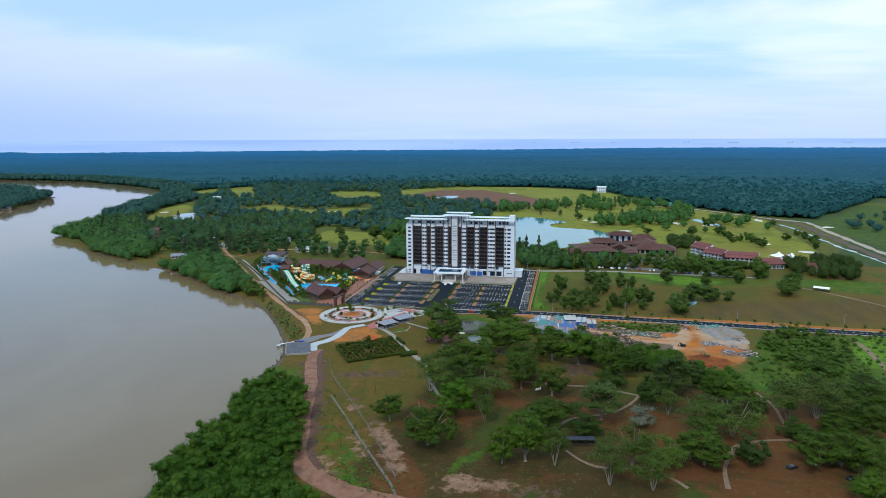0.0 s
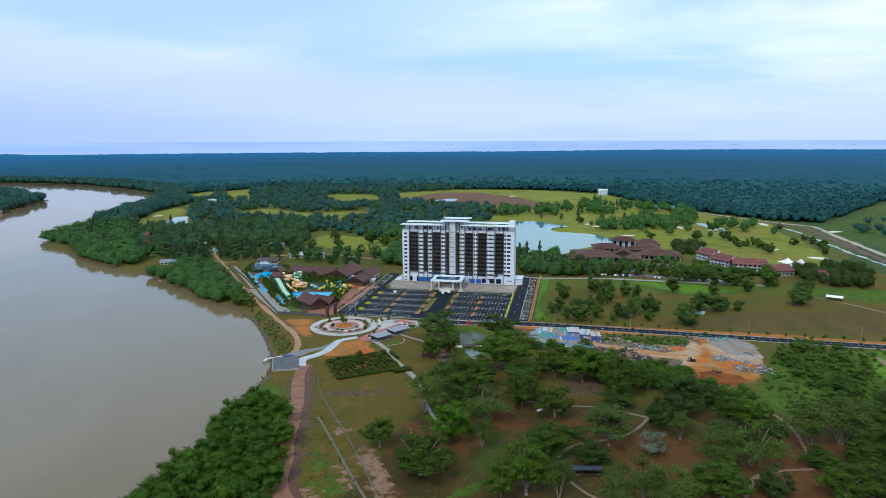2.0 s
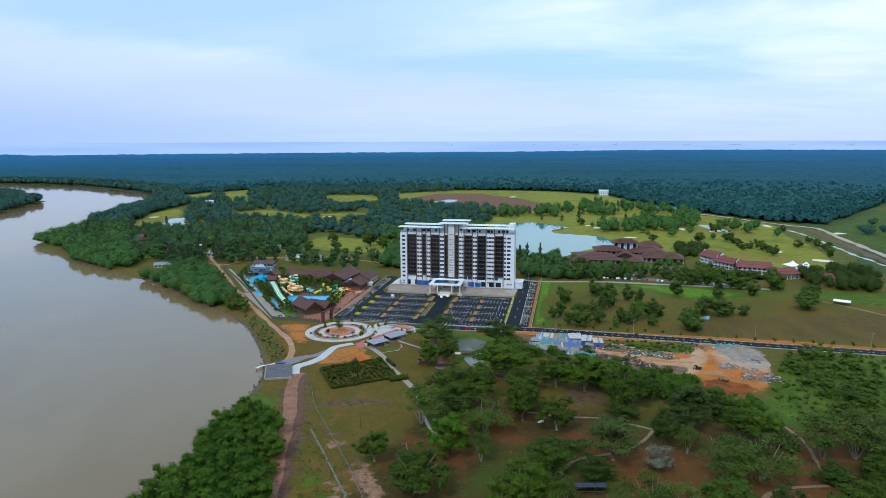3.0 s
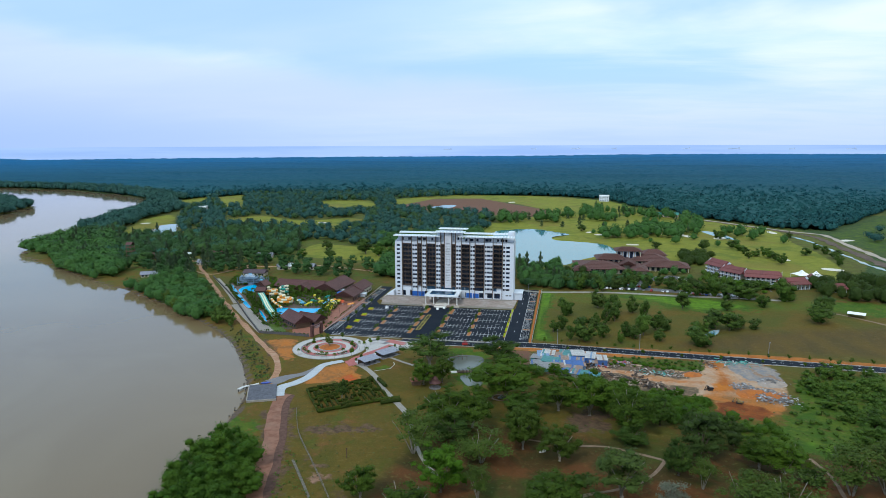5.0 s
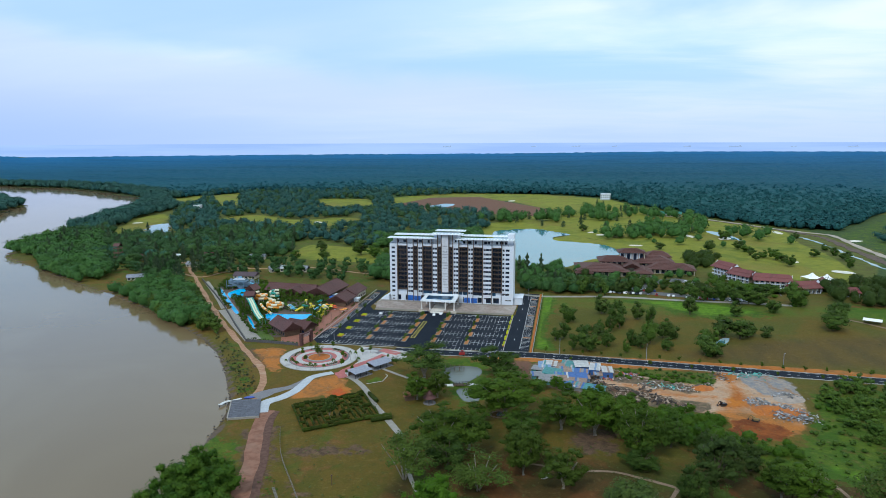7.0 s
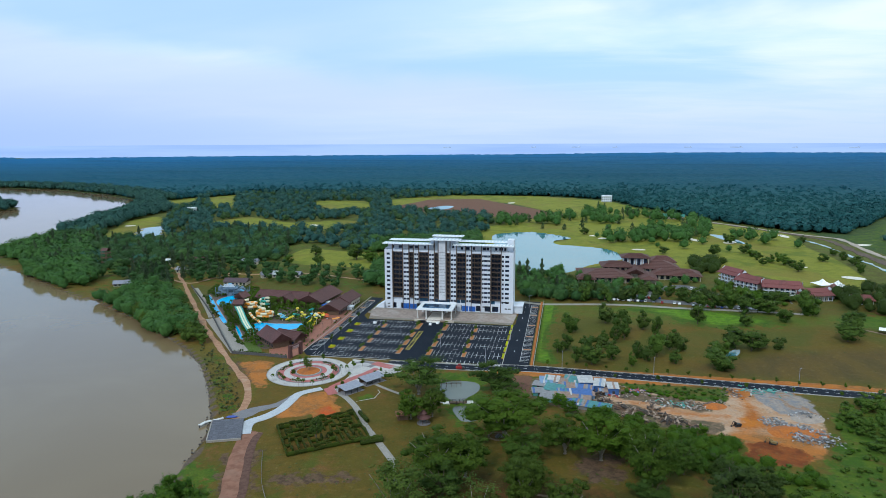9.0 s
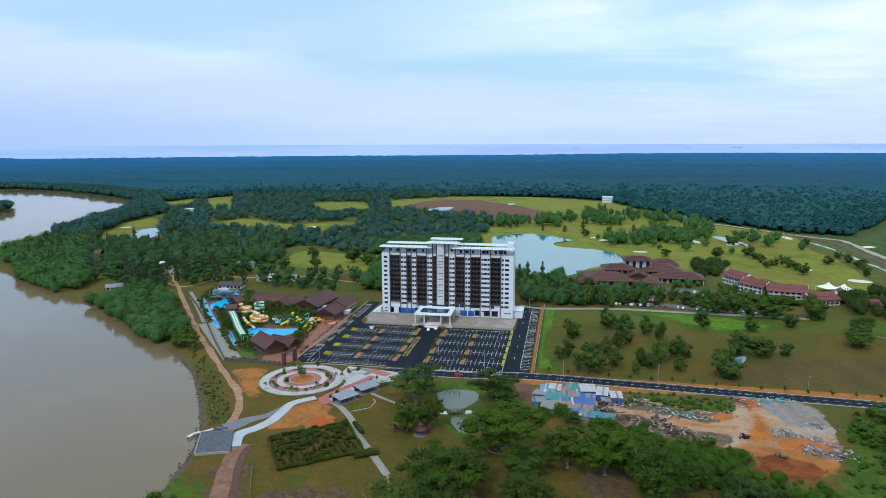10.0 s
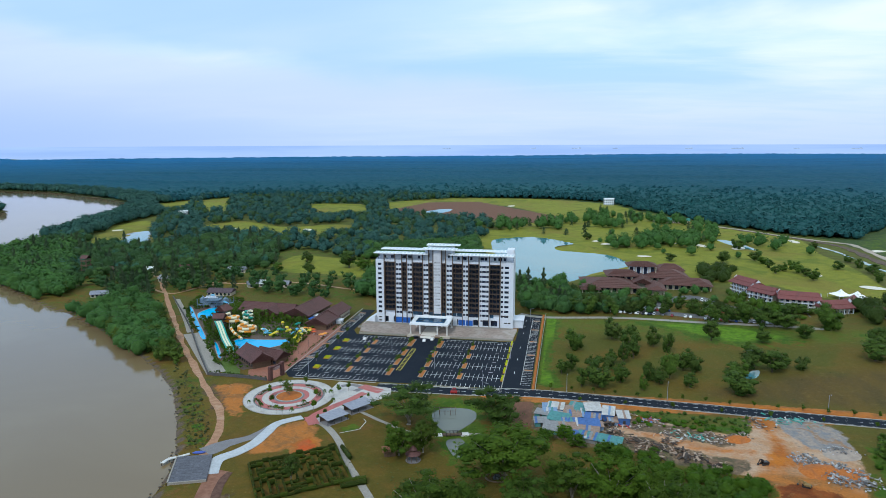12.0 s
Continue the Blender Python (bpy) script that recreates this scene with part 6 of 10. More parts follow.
wood("cape_trees", scatter(CAPE, 9, 1.0, FAIRWAYS, wet=-2.0), (11, 17), LEAF_HAZE, FAR, "thick dark trees along the inner river bend", (0.9, 1.2))
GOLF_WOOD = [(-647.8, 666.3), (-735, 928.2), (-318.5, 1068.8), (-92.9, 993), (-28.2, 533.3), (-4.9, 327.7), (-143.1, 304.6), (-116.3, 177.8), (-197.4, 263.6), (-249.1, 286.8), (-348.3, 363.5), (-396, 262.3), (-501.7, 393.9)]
wood("golf_trees", scatter(GOLF_WOOD, 12.5, 0.6, [*FAIRWAYS, DIRT_FIELD], 4), (8, 15), LEAF_HAZE, FAR, "tall dark trees between the golf fairways", (0.75, 1.1))
BACK = [(-150.1, 283.2), (-8.7, 361.5), (12.7, 223.7), (27.8, 100.9), (-79.2, 62.6), (-98.5, 148.1)]
wood("backing_trees", scatter(BACK, 10, 0.95, FAIRWAYS), (11, 17), LEAF_MID, MID, "dark green trees massed behind the hotel", (0.75, 1.0))
SIDE = [(39, 119.7), (80.7, 110.1), (115.3, 85.4), (143, 69.4), (141, 52.9), (64.6, 42.6), (45.7, 49)]
wood("roadside_trees", scatter(SIDE, 8.5, 0.75), (6, 10), LEAF_MID, MID, "row of dark trees along the service road", (0.9, 1.2))
RESORT = [(212, 242.6), (241.2, 233.3), (228.5, 179.7), (194.5, 151)]
wood("clubhouse_trees", scatter(RESORT, 9, 0.8), (8, 12), LEAF_DARK, MID, "dark trees beside the clubhouse", (0.8, 1.1))
EAST = [(293.5, 100.8), (330.1, 134), (358.2, 88), (326.8, 28.1), (289.6, 40.4), (281.6, 52.5)]
wood("east_trees", scatter(EAST, 10, 0.8), (7, 11), LEAF_DARK, MID, "dark trees around the resort chalets", (0.95, 1.3))
SOUTH = [(205, -145), (219, -121), (241, -127), (258, -141), (240, -190), (240, -222), (233, -262), (204, -264), (198, -232), (206, -212), (203, -190)]
wood("south_trees", scatter(SOUTH, 7.0, 0.8), (4, 8.5), LEAF_FIELD, NEAR, "dense green scrub wood beside the cleared site", (0.65, 0.95))
SCRUB = [(101.6, -166), (115.1, -163.6), (124.6, -172.2), (142.1, -176.9), (153.5, -179), (149.9, -198.7), (100.5, -207.7), (73.3, -197.7)]
wood("scrub_trees", scatter(SCRUB, 5.5, 0.75), (3.5, 6.5), LEAF_BRIGHT, NEAR, "lush green scrub below the cleared site", (0.6, 0.9))
CLUMPS = [(181.8, 393.2), (166.4, 373.1), (224.5, 432.9), (246.2, 422.2), (140.6, 547.5), (117.9, 591.1), (59.5, 521.7), (79.5, 584.9), (26.5, 529.1), (318.2, 394.2), (248.1, 577.8), (222.9, 629.5), (168.9, 651.2), (203.4, 405.8), (151.7, 353.8), (226.2, 366.3), (134.3, 669.7), (-0.5, 505.7), (266.5, 491.1)]
px_, py_ = [], []
for cx, cy in CLUMPS:
    for _ in range(8):
        px_.append(cx + G.normal() * 15)
        py_.append(cy + G.normal() * 18)
wood("fairway_trees", (np.array(px_), np.array(py_)), (9, 16), LEAF_MID, FAR, "clumps of dark trees standing on the fairways", (0.95, 1.3))
for x, y, w, h in [(-182, 200, 14, 12), (-132, 186, 20, 16), (-114, 176, 16, 14), (-98, 160, 13, 13), (-160, 150, 13, 11), (-190, 148, 12, 10)]:
    tree("shrubby", x, y, w, h, "fairway trees")
for p in [(274.9, 293.7), (278.1, 275), (278.5, 254), (275.4, 225.5), (286.5, 241.1), (296.3, 248.4), (296.1, 231.8), (298.4, 216.4), (299.7, 199.2), (274.6, 374.4), (279, 367), (340.3, 255.9), (366, 299.4), (364.3, 268.6), (365.3, 240.9), (240.9, 278.2), (364.6, 389.5), (353.3, 201.2), (108.2, 413.6), (188, 278.9)]:
    tree("shrubby", p[0], p[1], RND.uniform(8, 14), RND.uniform(7, 11), "fairway trees")
LOW = [crown_mass(1, 24, 0.15, 0.28, 0.92) for _ in range(8)]
WEST = [(-922, 550), (-876, 466), (-842, 374), (-806, 305), (-780, 200), (-850, 200), (-1100, 560), (-1500, 880), (-1150, 735), (-950, 620)]
wood("west_bank_trees", scatter(WEST, 13, 0.98, wet=1.0), (13, 19), LEAF_HAZE, FAR, "dark trees on the far river bank", (0.8, 1.0))


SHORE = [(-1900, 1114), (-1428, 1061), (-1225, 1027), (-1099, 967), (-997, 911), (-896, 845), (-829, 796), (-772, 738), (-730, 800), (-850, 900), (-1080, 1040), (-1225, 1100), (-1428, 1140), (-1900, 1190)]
wood("shore_trees", scatter(SHORE, 13, 0.95, wet=-2.0), (13, 19), LEAF_HAZE, FAR, "green trees fringing the far river reach", (0.8, 1.1))


# ---- the plantation forest, out to the coast ----
FOREST_EDGE = [(-2600, 1110), (-1900, 1120), (-1428, 1068), (-1225, 1034), (-1099, 974), (-896, 852), (-829, 802), (-740, 800), (-640, 1000), (-415, 960), (-298, 1010), (-93, 1010), (60, 1000), (130, 960), (175, 910), (205, 800), (240, 720), (292, 610), (330, 556), (366, 504), (396, 472), (440, 470), (462, 494), (595, 702), (680, 827), (1500, 1200)]
FOREST = FOREST_EDGE + [(4600, 1400), (4600, 4600), (-4600, 4600), (-4600, 1000)]


def build_forest():
    x, y = scatter(FOREST, 10.5, 0.98, wet=1.0)
    az, far = np.arctan2(x - 85, y + 480), np.hypot(x - 85, y + 480)
    inner = inside_distance(x, y, FOREST)
    keep = (az > -0.86) & (az < 0.5) & (far < 1900)
    keep &= G.uniform(size=len(x)) < np.where(inner < 70, 1.0, np.clip((1900 - far) / 900, 0.0, 0.5))
    x, y = x[keep], y[keep]
    items = np.stack([x, y, ground_height(x, y), G.uniform(8, 13.5, len(x)), G.uniform(9.5, 13, len(x))], 1)
    arrays, tone = batch(items, LOW)
    tagged(new("forest_trees", flat_mesh("forest_trees", arrays, PLANTATION, tone)), "endless dark green plantation forest with blue haze painted in", "forest", kind="stuff")
    # between and beyond them the canopy closes to one rough sheet
    rings = [900 * 1.0115 ** i for i in range(146)]
    az = np.linspace(-1.1, 1.1, 460)
    R, A = np.meshgrid(np.array(rings), az, indexing="ij")
    jit = G.uniform(-0.4, 0.4, (2, *R.shape))
    R, A = R * (1 + 0.0115 * jit[0]), A + jit[1] * (az[1] - az[0])
    x, y = (80 + R * np.sin(A)).ravel(), (-480 + R * np.cos(A)).ravel()
    z = ground_height(x, y) + 7.6 + G.uniform(-2.2, 2.2, len(x)) * np.interp(R.ravel(), [1200, 2200, 4700], [1.0, 1.2, 0.7])
    coast = np.interp(A.ravel(), [-1.1, -0.75, -0.45, -0.2, 0.0, 0.03, 1.1], [4500, 4500, 4500, 4540, 4560, 4650, 4700])
    keep = (R.ravel() < coast) & (inside_distance(x, y, FOREST) > 1)
    i = np.arange(len(x)).reshape(R.shape)
    f = np.stack([i[:-1, :-1], i[1:, :-1], i[1:, 1:], i[:-1, 1:]], -1).reshape(-1, 4)
    f = f[keep[f].all(1)][:, ::-1]
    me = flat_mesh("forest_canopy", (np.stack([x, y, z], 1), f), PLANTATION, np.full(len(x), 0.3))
    tagged(new("forest_canopy", me), "closed dark green forest canopy reaching the coast, painted with blue haze", "forest", kind="stuff")


def plantation_material():
    """Palm plantation: dark green stands in broad blocks of differing tone, with blue distance haze painted in towards
    the coast.
    """
    n = Nodes("plantation")
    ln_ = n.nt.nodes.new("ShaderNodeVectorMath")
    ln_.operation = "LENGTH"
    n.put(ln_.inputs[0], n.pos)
    haze_range = ln_.outputs["Value"]
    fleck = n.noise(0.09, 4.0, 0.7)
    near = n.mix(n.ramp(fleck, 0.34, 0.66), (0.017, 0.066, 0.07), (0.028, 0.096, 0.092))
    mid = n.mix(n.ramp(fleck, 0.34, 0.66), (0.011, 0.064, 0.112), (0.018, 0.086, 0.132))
    blue_haze = n.mix(n.ramp(fleck, 0.34, 0.66), (0.012, 0.1, 0.24), (0.016, 0.12, 0.27))
    # the haze of distance is put into the base colour, bluer farther out
    col = n.mix(n.ramp(haze_range, 700, 2100), near, mid)
    col = n.mix(n.ramp(haze_range, 1900, 4100), col, blue_haze)
    col = n.mix(n.ramp(n.attr("tone"), 0.2, 1.0, 0.0, 0.3), col, n.mix(0.4, col, (0.03, 0.1, 0.085)))
    col = n.mix(n.ramp(n.noise(0.0025, 5.0, 0.65, 0.7, None, (0.5, 1.8, 1.0)), 0.45, 0.64, 0.0, 0.45), col, n.mix(0.6, col, (0.004, 0.034, 0.05)))
    col = n.mix(n.ramp(n.noise(0.012, 5.0, 0.65, 0.4, None, (0.6, 1.4, 1.0)), 0.5, 0.68, 0.0, 0.4), col, n.mix(0.5, col, (0.03, 0.11, 0.1)))
    n.bump(n.noise(0.12, 4.0, 0.7), 0.8, 4.0)
    return n.done(col, 0.85, 0.0, 0.05)


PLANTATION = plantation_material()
build_forest()

LAWN = [(-369.7, 81.2), (-333.8, 102.5), (-304.1, 145.7), (-229.3, 164.3), (-184.7, 133.3), (-97.3, 118.7), (-77, 99.6), (-70.3, 64.1), (-116.4, 59.9), (-176.2, 61.4), (-229.4, 56.2), (-258.3, 68.1), (-241.2, 7.1), (-274.8, 19), (-321.4, 44.3)]
wood("lawn_trees", scatter(LAWN, 12, 0.5), (8, 13), LEAF_MID, NEAR, "scattered shade trees on the camp lawn", (0.95, 1.3))
BANKSIDE = [(-228.6, -15.3), (-207.1, -11.5), (-168.4, -59.9), (-135.4, -97.8), (-126, -114.8), (-147.3, -99.9), (-182.3, -74.2)]
wood("bankside_trees", scatter(BANKSIDE, 5.5, 0.9, wet=-1.0), (6.5, 10.5), LEAF_FIELD, NEAR, "dense green trees between river and track", (0.8, 1.1))
SHRUBS = [(-140.9, -98.8), (-122.3, -114.1), (-86.7, -154.2), (-63.1, -191), (-68.9, -197.1), (-84, -178.6), (-113.4, -137.4)]
wood("bank_shrubs", scatter(SHRUBS, 2.8, 0.4, wet=1.0), (0.5, 1.9), LEAF_BANK, LOW, "low green shrubs scattered on the river bank", (0.5, 0.8), "shrubs")
ROUGH = [(-36.5, 532), (79.3, 661), (139.9, 788), (235.9, 631.6), (282.3, 570.4), (365.7, 470.9), (356.7, 349.3), (359.6, 282.7), (294.5, 242.5), (223.7, 275.3), (158.2, 354.9), (79.9, 409)]
wood("golf_course_trees", scatter(ROUGH, 32, 0.3), (6, 11), LEAF_MID, FAR, "single dark trees along the fairways", (0.95, 1.3))
LAKESIDE = [(33.4, 146), (80.6, 154.1), (85.3, 121.3), (76.6, 62.8), (45.5, 52.2)]
wood("lakeside_trees", scatter(LAKESIDE, 8, 0.7), (6, 10), LEAF_MID, MID, "dark trees between hotel and lake", (0.9, 1.3))
CLUBSIDE = [(87.7, 121.7), (124.9, 98.2), (164.5, 78.2), (191.4, 91.6), (205, 80.2), (212.1, 62.3), (179.8, 53.5), (113.3, 52.7), (85, 64.2)]
wood("clubhouse_front_trees", scatter(CLUBSIDE, 9, 0.42), (4.5, 8), LEAF_DARK, MID, "dark trees before the clubhouse", (0.9, 1.3))
GARDEN = [(210.9, 132.8), (260.3, 83.4), (258.5, 67.4), (201.1, 98.6)]
wood("garden_trees", scatter(GARDEN, 6, 0.6), (3.5, 6.5), LEAF_FIELD, MID, "garden trees before the resort wings", (0.8, 1.3))
FRONT = [(95.2, 145), (149.3, 122.1), (201.7, 141.5), (197.6, 101.6), (136.2, 81.9), (89.8, 111.7)]
wood("club_garden_trees", scatter(FRONT, 8, 0.3), (4.5, 8), LEAF_MID, MID, "garden trees around the clubhouse drive", (0.8, 1.3))
GOLF_POINTS = [(-36.5, 532), (79.3, 661), (139.9, 788), (235.9, 631.6), (282.3, 570.4), (242.3, 369), (158.2, 354.9), (79.9, 409)]
wood("golf_casuarinas", scatter(GOLF_POINTS, 30, 0.3), (6, 9), LEAF_NEEDLE, CONE, "slender casuarinas on the golf course", (1.2, 1.9))
WINGS = [(221.7, 115.1), (246.2, 87.5), (255.7, 69.9), (243.6, 55.8), (219.2, 60.4), (206.2, 85.5)]
wood("wing_garden_trees", scatter(WINGS, 6, 0.6), (4, 6.5), LEAF_BRIGHT, MID, "bright garden trees before the resort wings", (0.7, 1.1))
GRASSES = [(112.8, -131), (130.9, -132.6), (157.6, -130.1), (158.1, -137.5), (143.3, -141.8), (125, -140.7), (110.9, -138.6)]
wood("rough_shrubs", scatter(GRASSES, 3.4, 0.6), (1.6, 3.2), LEAF_BRIGHT, MID, "low green scrub between road and cleared site", (0.4, 0.7), "shrubs")
SITE_EDGE = [(92, -166), (108.5, -164.6), (120.4, -175.3), (133.2, -179.5), (146.3, -183.3), (153.2, -188), (152.2, -198.8), (162.1, -205.2), (168.2, -207), (179, -203.5), (180, -216), (150, -216), (118.4, -205), (105, -182)]
wood("site_thicket", scatter(SITE_EDGE, 4.4, 0.8), (3.0, 6.5), LEAF_BRIGHT, MID, "dense low green thicket along the cleared site", (0.6, 1.0), "bushes")
wood("site_scrub", scatter(SITE_SCRUB, 2.6, 0.55), (0.9, 2.4), LEAF_FIELD, LOW, "rough low scrub between the road and the site lane", (0.4, 0.8), "shrubs")
wood("lush_scrub", scatter(SOUTH_LUSH, 3.6, 0.5), (0.8, 2.8), LEAF_FIELD, LOW, "rank low scrub in the lush grass", (0.4, 0.9), "shrubs")
EASTSCRUB = [(200, -135), (218, -124), (205, -190), (186, -205), (180, -203), (198, -170)]
wood("east_scrub", scatter(EASTSCRUB, 5.5, 0.35), (1.5, 3.6), LEAF_BRIGHT, MID, "low lush scrub beyond the rubble", (0.5, 0.9), "shrubs")

TIP = [(-543.7, 151.4), (-490.3, 123.7), (-399.2, 74.8), (-323.9, 26.9), (-389.8, 115.3), (-482.8, 234.3), (-587.1, 271.1), (-585.5, 217.4)]
wood("spit_trees", scatter(TIP, 9.0, 0.98, wet=-3.0), (11, 16), LEAF_MID, FAR, "green trees crowding the point of the river bend", (0.8, 1.1))
EASTWILD = [(436, 400), (470, 440), (600, 600), (1000, 760), (1000, 90), (436, 90)]
wood("east_wild_trees", scatter(EASTWILD, 17, 0.36), (7, 15), LEAF_HAZE, FAR, "scattered scrub trees beyond the haul road", (0.6, 1.0))

wood("camp_dark_trees", scatter(CAMP, 16, 0.5, FAIRWAYS), (9, 14), LEAF_HAZE, MID, "dark shade trees among the camp", (0.8, 1.05))
wood("golf_light_trees", scatter(GOLF_WOOD, 17, 0.4, [*FAIRWAYS, DIRT_FIELD], 4), (8, 13), LEAF_MID, FAR, "mid-green trees between the golf fairways", (0.8, 1.2))

# ---- the round plaza ----
PCX, PCY = -53.0, -135.5
PAVING_WHITE = plain("pale_paving", (0.46, 0.44, 0.42), (0.4, 0.38, 0.36), 0.85, 1.5, 0.2, c=(0.26, 0.24, 0.22))


def ring(r0, r1, z0, z1, n=72):
    s = Shape()
    v = []
    for i in range(n):
        a = 2 * math.pi * i / n
        c, d = math.cos(a), math.sin(a)
        v += [(r0 * c, r0 * d, z1), (r1 * c, r1 * d, z1), (r1 * c, r1 * d, z0), (r0 * c, r0 * d, z0)]
    f = []
    for i in range(n):
        a, b = 4 * i, 4 * ((i + 1) % n)
        f += [(a, a + 1, b + 1, b), (a + 1, a + 2, b + 2, b + 1), (a + 3, a, b, b + 3)]
    return s.add(v, f)


plaza = thing("round_plaza", "circular plaza of concentric red, grey and white paving rings", "plaza", m=pose(PCX, PCY, 0), kind="structure")
for r0, r1, m, z in ((6.7, 7.6, GREY_PAVE, 0.16), (7.6, 9.9, PINK_PAVE, 0.16), (9.9, 13.0, PAVING_WHITE, 0.16), (13.0, 16.4, PINK_PAVE, 0.16), (16.4, 17.3, GREY_PAVE, 0.16), (17.3, 21.6, PAVING_WHITE, 0.16), (21.6, 22.0, KERB, 0.28), (6.2, 6.7, KERB, 0.42)):
    part("paving_ring", ring(r0, r1, -0.2, z), m, plaza)
mound = Shape()
v = [(0, 0, 0.75)] + [(r * math.cos(2 * math.pi * i / 36), r * math.sin(2 * math.pi * i / 36), z) for r, z in ((3, 0.65), (6.25, 0.3)) for i in range(36)]
f = [(0, 1 + i, 1 + (i + 1) % 36) for i in range(36)] + [(1 + i, 37 + i, 37 + (i + 1) % 36, 1 + (i + 1) % 36) for i in range(36)]
part("soil_bed", mound.add(v, f), ORANGE_SOIL, plaza, "round bed of bare orange soil")
slab("promenade", [(-28.9, -138.3), (-30.9, -155.2), (-32.8, -160.4), (-28.5, -163.9), (-25.2, -154.1), (-20, -143.5), (-11.4, -135.1), (-3.3, -126.5), (-6, -116.5), (-35.4, -112.2), (-35.9, -123.4)][::-1], -0.3, 0.12, PAVING_WHITE, "pale paved promenade beside the plaza", "paving")
for p, w in (([(-32.6, -161), (-31.6, -153.4), (-27, -143.4), (-21.7, -134.1), (-17.6, -124.6)], 4.0), ([(-21.8, -116.2), (-14.7, -119.6), (-9.6, -121.7)], 5.5), ([(-33.7, -156.3), (-28.5, -163.9)], 5.0)):
    solid("red_path", ribbon(rounded(p), w, 0.14 + w * 0.004, 0.3), PINK_PAVE, "red paved path crossing the promenade", "paving", kind="structure")
solid("grey_path", ribbon(rounded([(-32.1, -118), (-26.6, -115.5), (-21, -118.4), (-23, -123.4)]), 3.0, 0.16, 0.3), GREY_PAVE, "curved grey band in the promenade paving", "paving", kind="structure")
HEDGE_LEAF = leafy("hedge_leaves", (0.016, 0.03, 0.004), (0.045, 0.064, 0.009), (0.15, 0.1, 0.02), 0.65, 0.1)
for a0, a1, r in ((0.2, 0.55, 14.8), (1.0, 1.35, 14.8), (1.9, 2.25, 14.8), (2.8, 3.2, 14.8), (3.7, 4.1, 14.8), (4.5, 4.9, 14.8), (5.4, 5.8, 14.8)):
    bed = thing("planting_bed", "curved planting bed with clipped shrubs on the plaza", "planting bed", "plaza beds", pose(PCX, PCY, 0))
    pts = [(r * math.cos(a), r * math.sin(a)) for a in np.linspace(a0, a1, 6)]
    part("kerb", ribbon(pts, 1.9, 0.35, 0.5), KERB, bed)
    c = np.concatenate([np.array([[x, y, 0.6]]) + G.normal(size=(22, 3)) * [0.45, 0.45, 0.2] for x, y in pts])
    part("shrubs", crown_mesh((quads(c, 0.28), G.uniform(0, 1, 3 * len(c))), HEDGE_LEAF), None, bed)
for p in [(-62.3, -137.1), (-62.2, -125), (-50.2, -121.3), (-29.9, -127.6), (-26.4, -123.2), (-38.6, -135.8), (-34, -136.4), (-39.8, -148.4), (-56.3, -146.7), (-41.9, -157.1), (-49.9, -156.1), (-58, -155.6), (-62.7, -151.2), (-65.9, -151.8), (-46, -158.5), (-31.5, -134.5), (-27, -143.4), (-34.3, -150)]:
    tree("palm" if RND.random() < 0.7 else "sapling", p[0], p[1], RND.uniform(2.4, 3.4), RND.uniform(4.5, 6.5), "plaza palms", 0.16)
tree("open", PCX, PCY, 5.0, 6.5, "plaza palms", 0.6)
tree("open", PCX - 1.5, PCY + 1.2, 4.2, 8.0, "plaza palms", 0.6)
for p in [(-15.4, -135.8), (-13.5, -131.2), (-20.6, -145.6), (-27.5, -153.3), (-28.3, -159.6), (-17.4, -140.3)]:
    tree("sapling", p[0], p[1], 2.2, 3.2, "promenade saplings", 0.12)

# shelters with sheet roofs
for cx, cy, ln_ in ((-21.2, -158.2, 11.6), (-14.3, -144.2, 13.0)):
    sh = thing("shelter", "open shelter with a grey sheet roof and dark posts", "shelter", "promenade shelters", pose(cx, cy, 0, 0, 0, 55))
    L, W = ln_ / 2, 3.5
    part("roof", Shape().add([(-L, -W, 2.7), (L, -W, 2.7), (L, W, 3.5), (-L, W, 3.5), (-L, -W, 2.58), (L, -W, 2.58), (L, W, 3.38), (-L, W, 3.38)], [(0, 1, 2, 3), (7, 6, 5, 4), (4, 5, 1, 0), (5, 6, 2, 1), (6, 7, 3, 2), (7, 4, 0, 3)]), GREY_ROOF, sh)
    for i in range(int(ln_)):
        x = -L + 0.5 + i
        part("roof_rib", Shape().add([(x, -W, 2.7), (x + 0.06, -W, 2.7), (x + 0.06, W, 3.5), (x, W, 3.5), (x, -W, 2.76), (x + 0.06, -W, 2.76), (x + 0.06, W, 3.56), (x, W, 3.56)], [(4, 5, 6, 7), (0, 1, 5, 4), (1, 2, 6, 5), (3, 0, 4, 7)]), GREY_ROOF, sh)
    for x in (-L + 0.5, -L / 3, L / 3, L - 0.5):
        part("post", Shape().box(x - 0.1, x + 0.1, -W + 0.5, -W + 0.7, 0, 2.7), DARK_METAL, sh)
        part("post", Shape().box(x - 0.1, x + 0.1, W - 0.7, W - 0.5, 0, 3.3), DARK_METAL, sh)
    part("wall", Shape().box(-L + 0.4, L - 0.4, W - 0.5, W - 0.3, 0, 2.3), TIMBER, sh)
    part("floor", Shape().box(-L, L, -W, W, 0, 0.14), GREY_PAVE, sh)

# ---- landing stage ----
stage = thing("landing_platform", "dark grey panelled river landing platform", "platform")
C = [Vector(p) for p in ((-62.2, -222.2), (-49.3, -217.4), (-57.8, -198.4), (-70.6, -203.0))]
part("deck", Shape().prism([tuple(p) for p in C], 0.0, 0.7), plain("grey_deck", (0.105, 0.105, 0.125), (0.08, 0.08, 0.1), 0.7, 1.2, 0.15), stage)
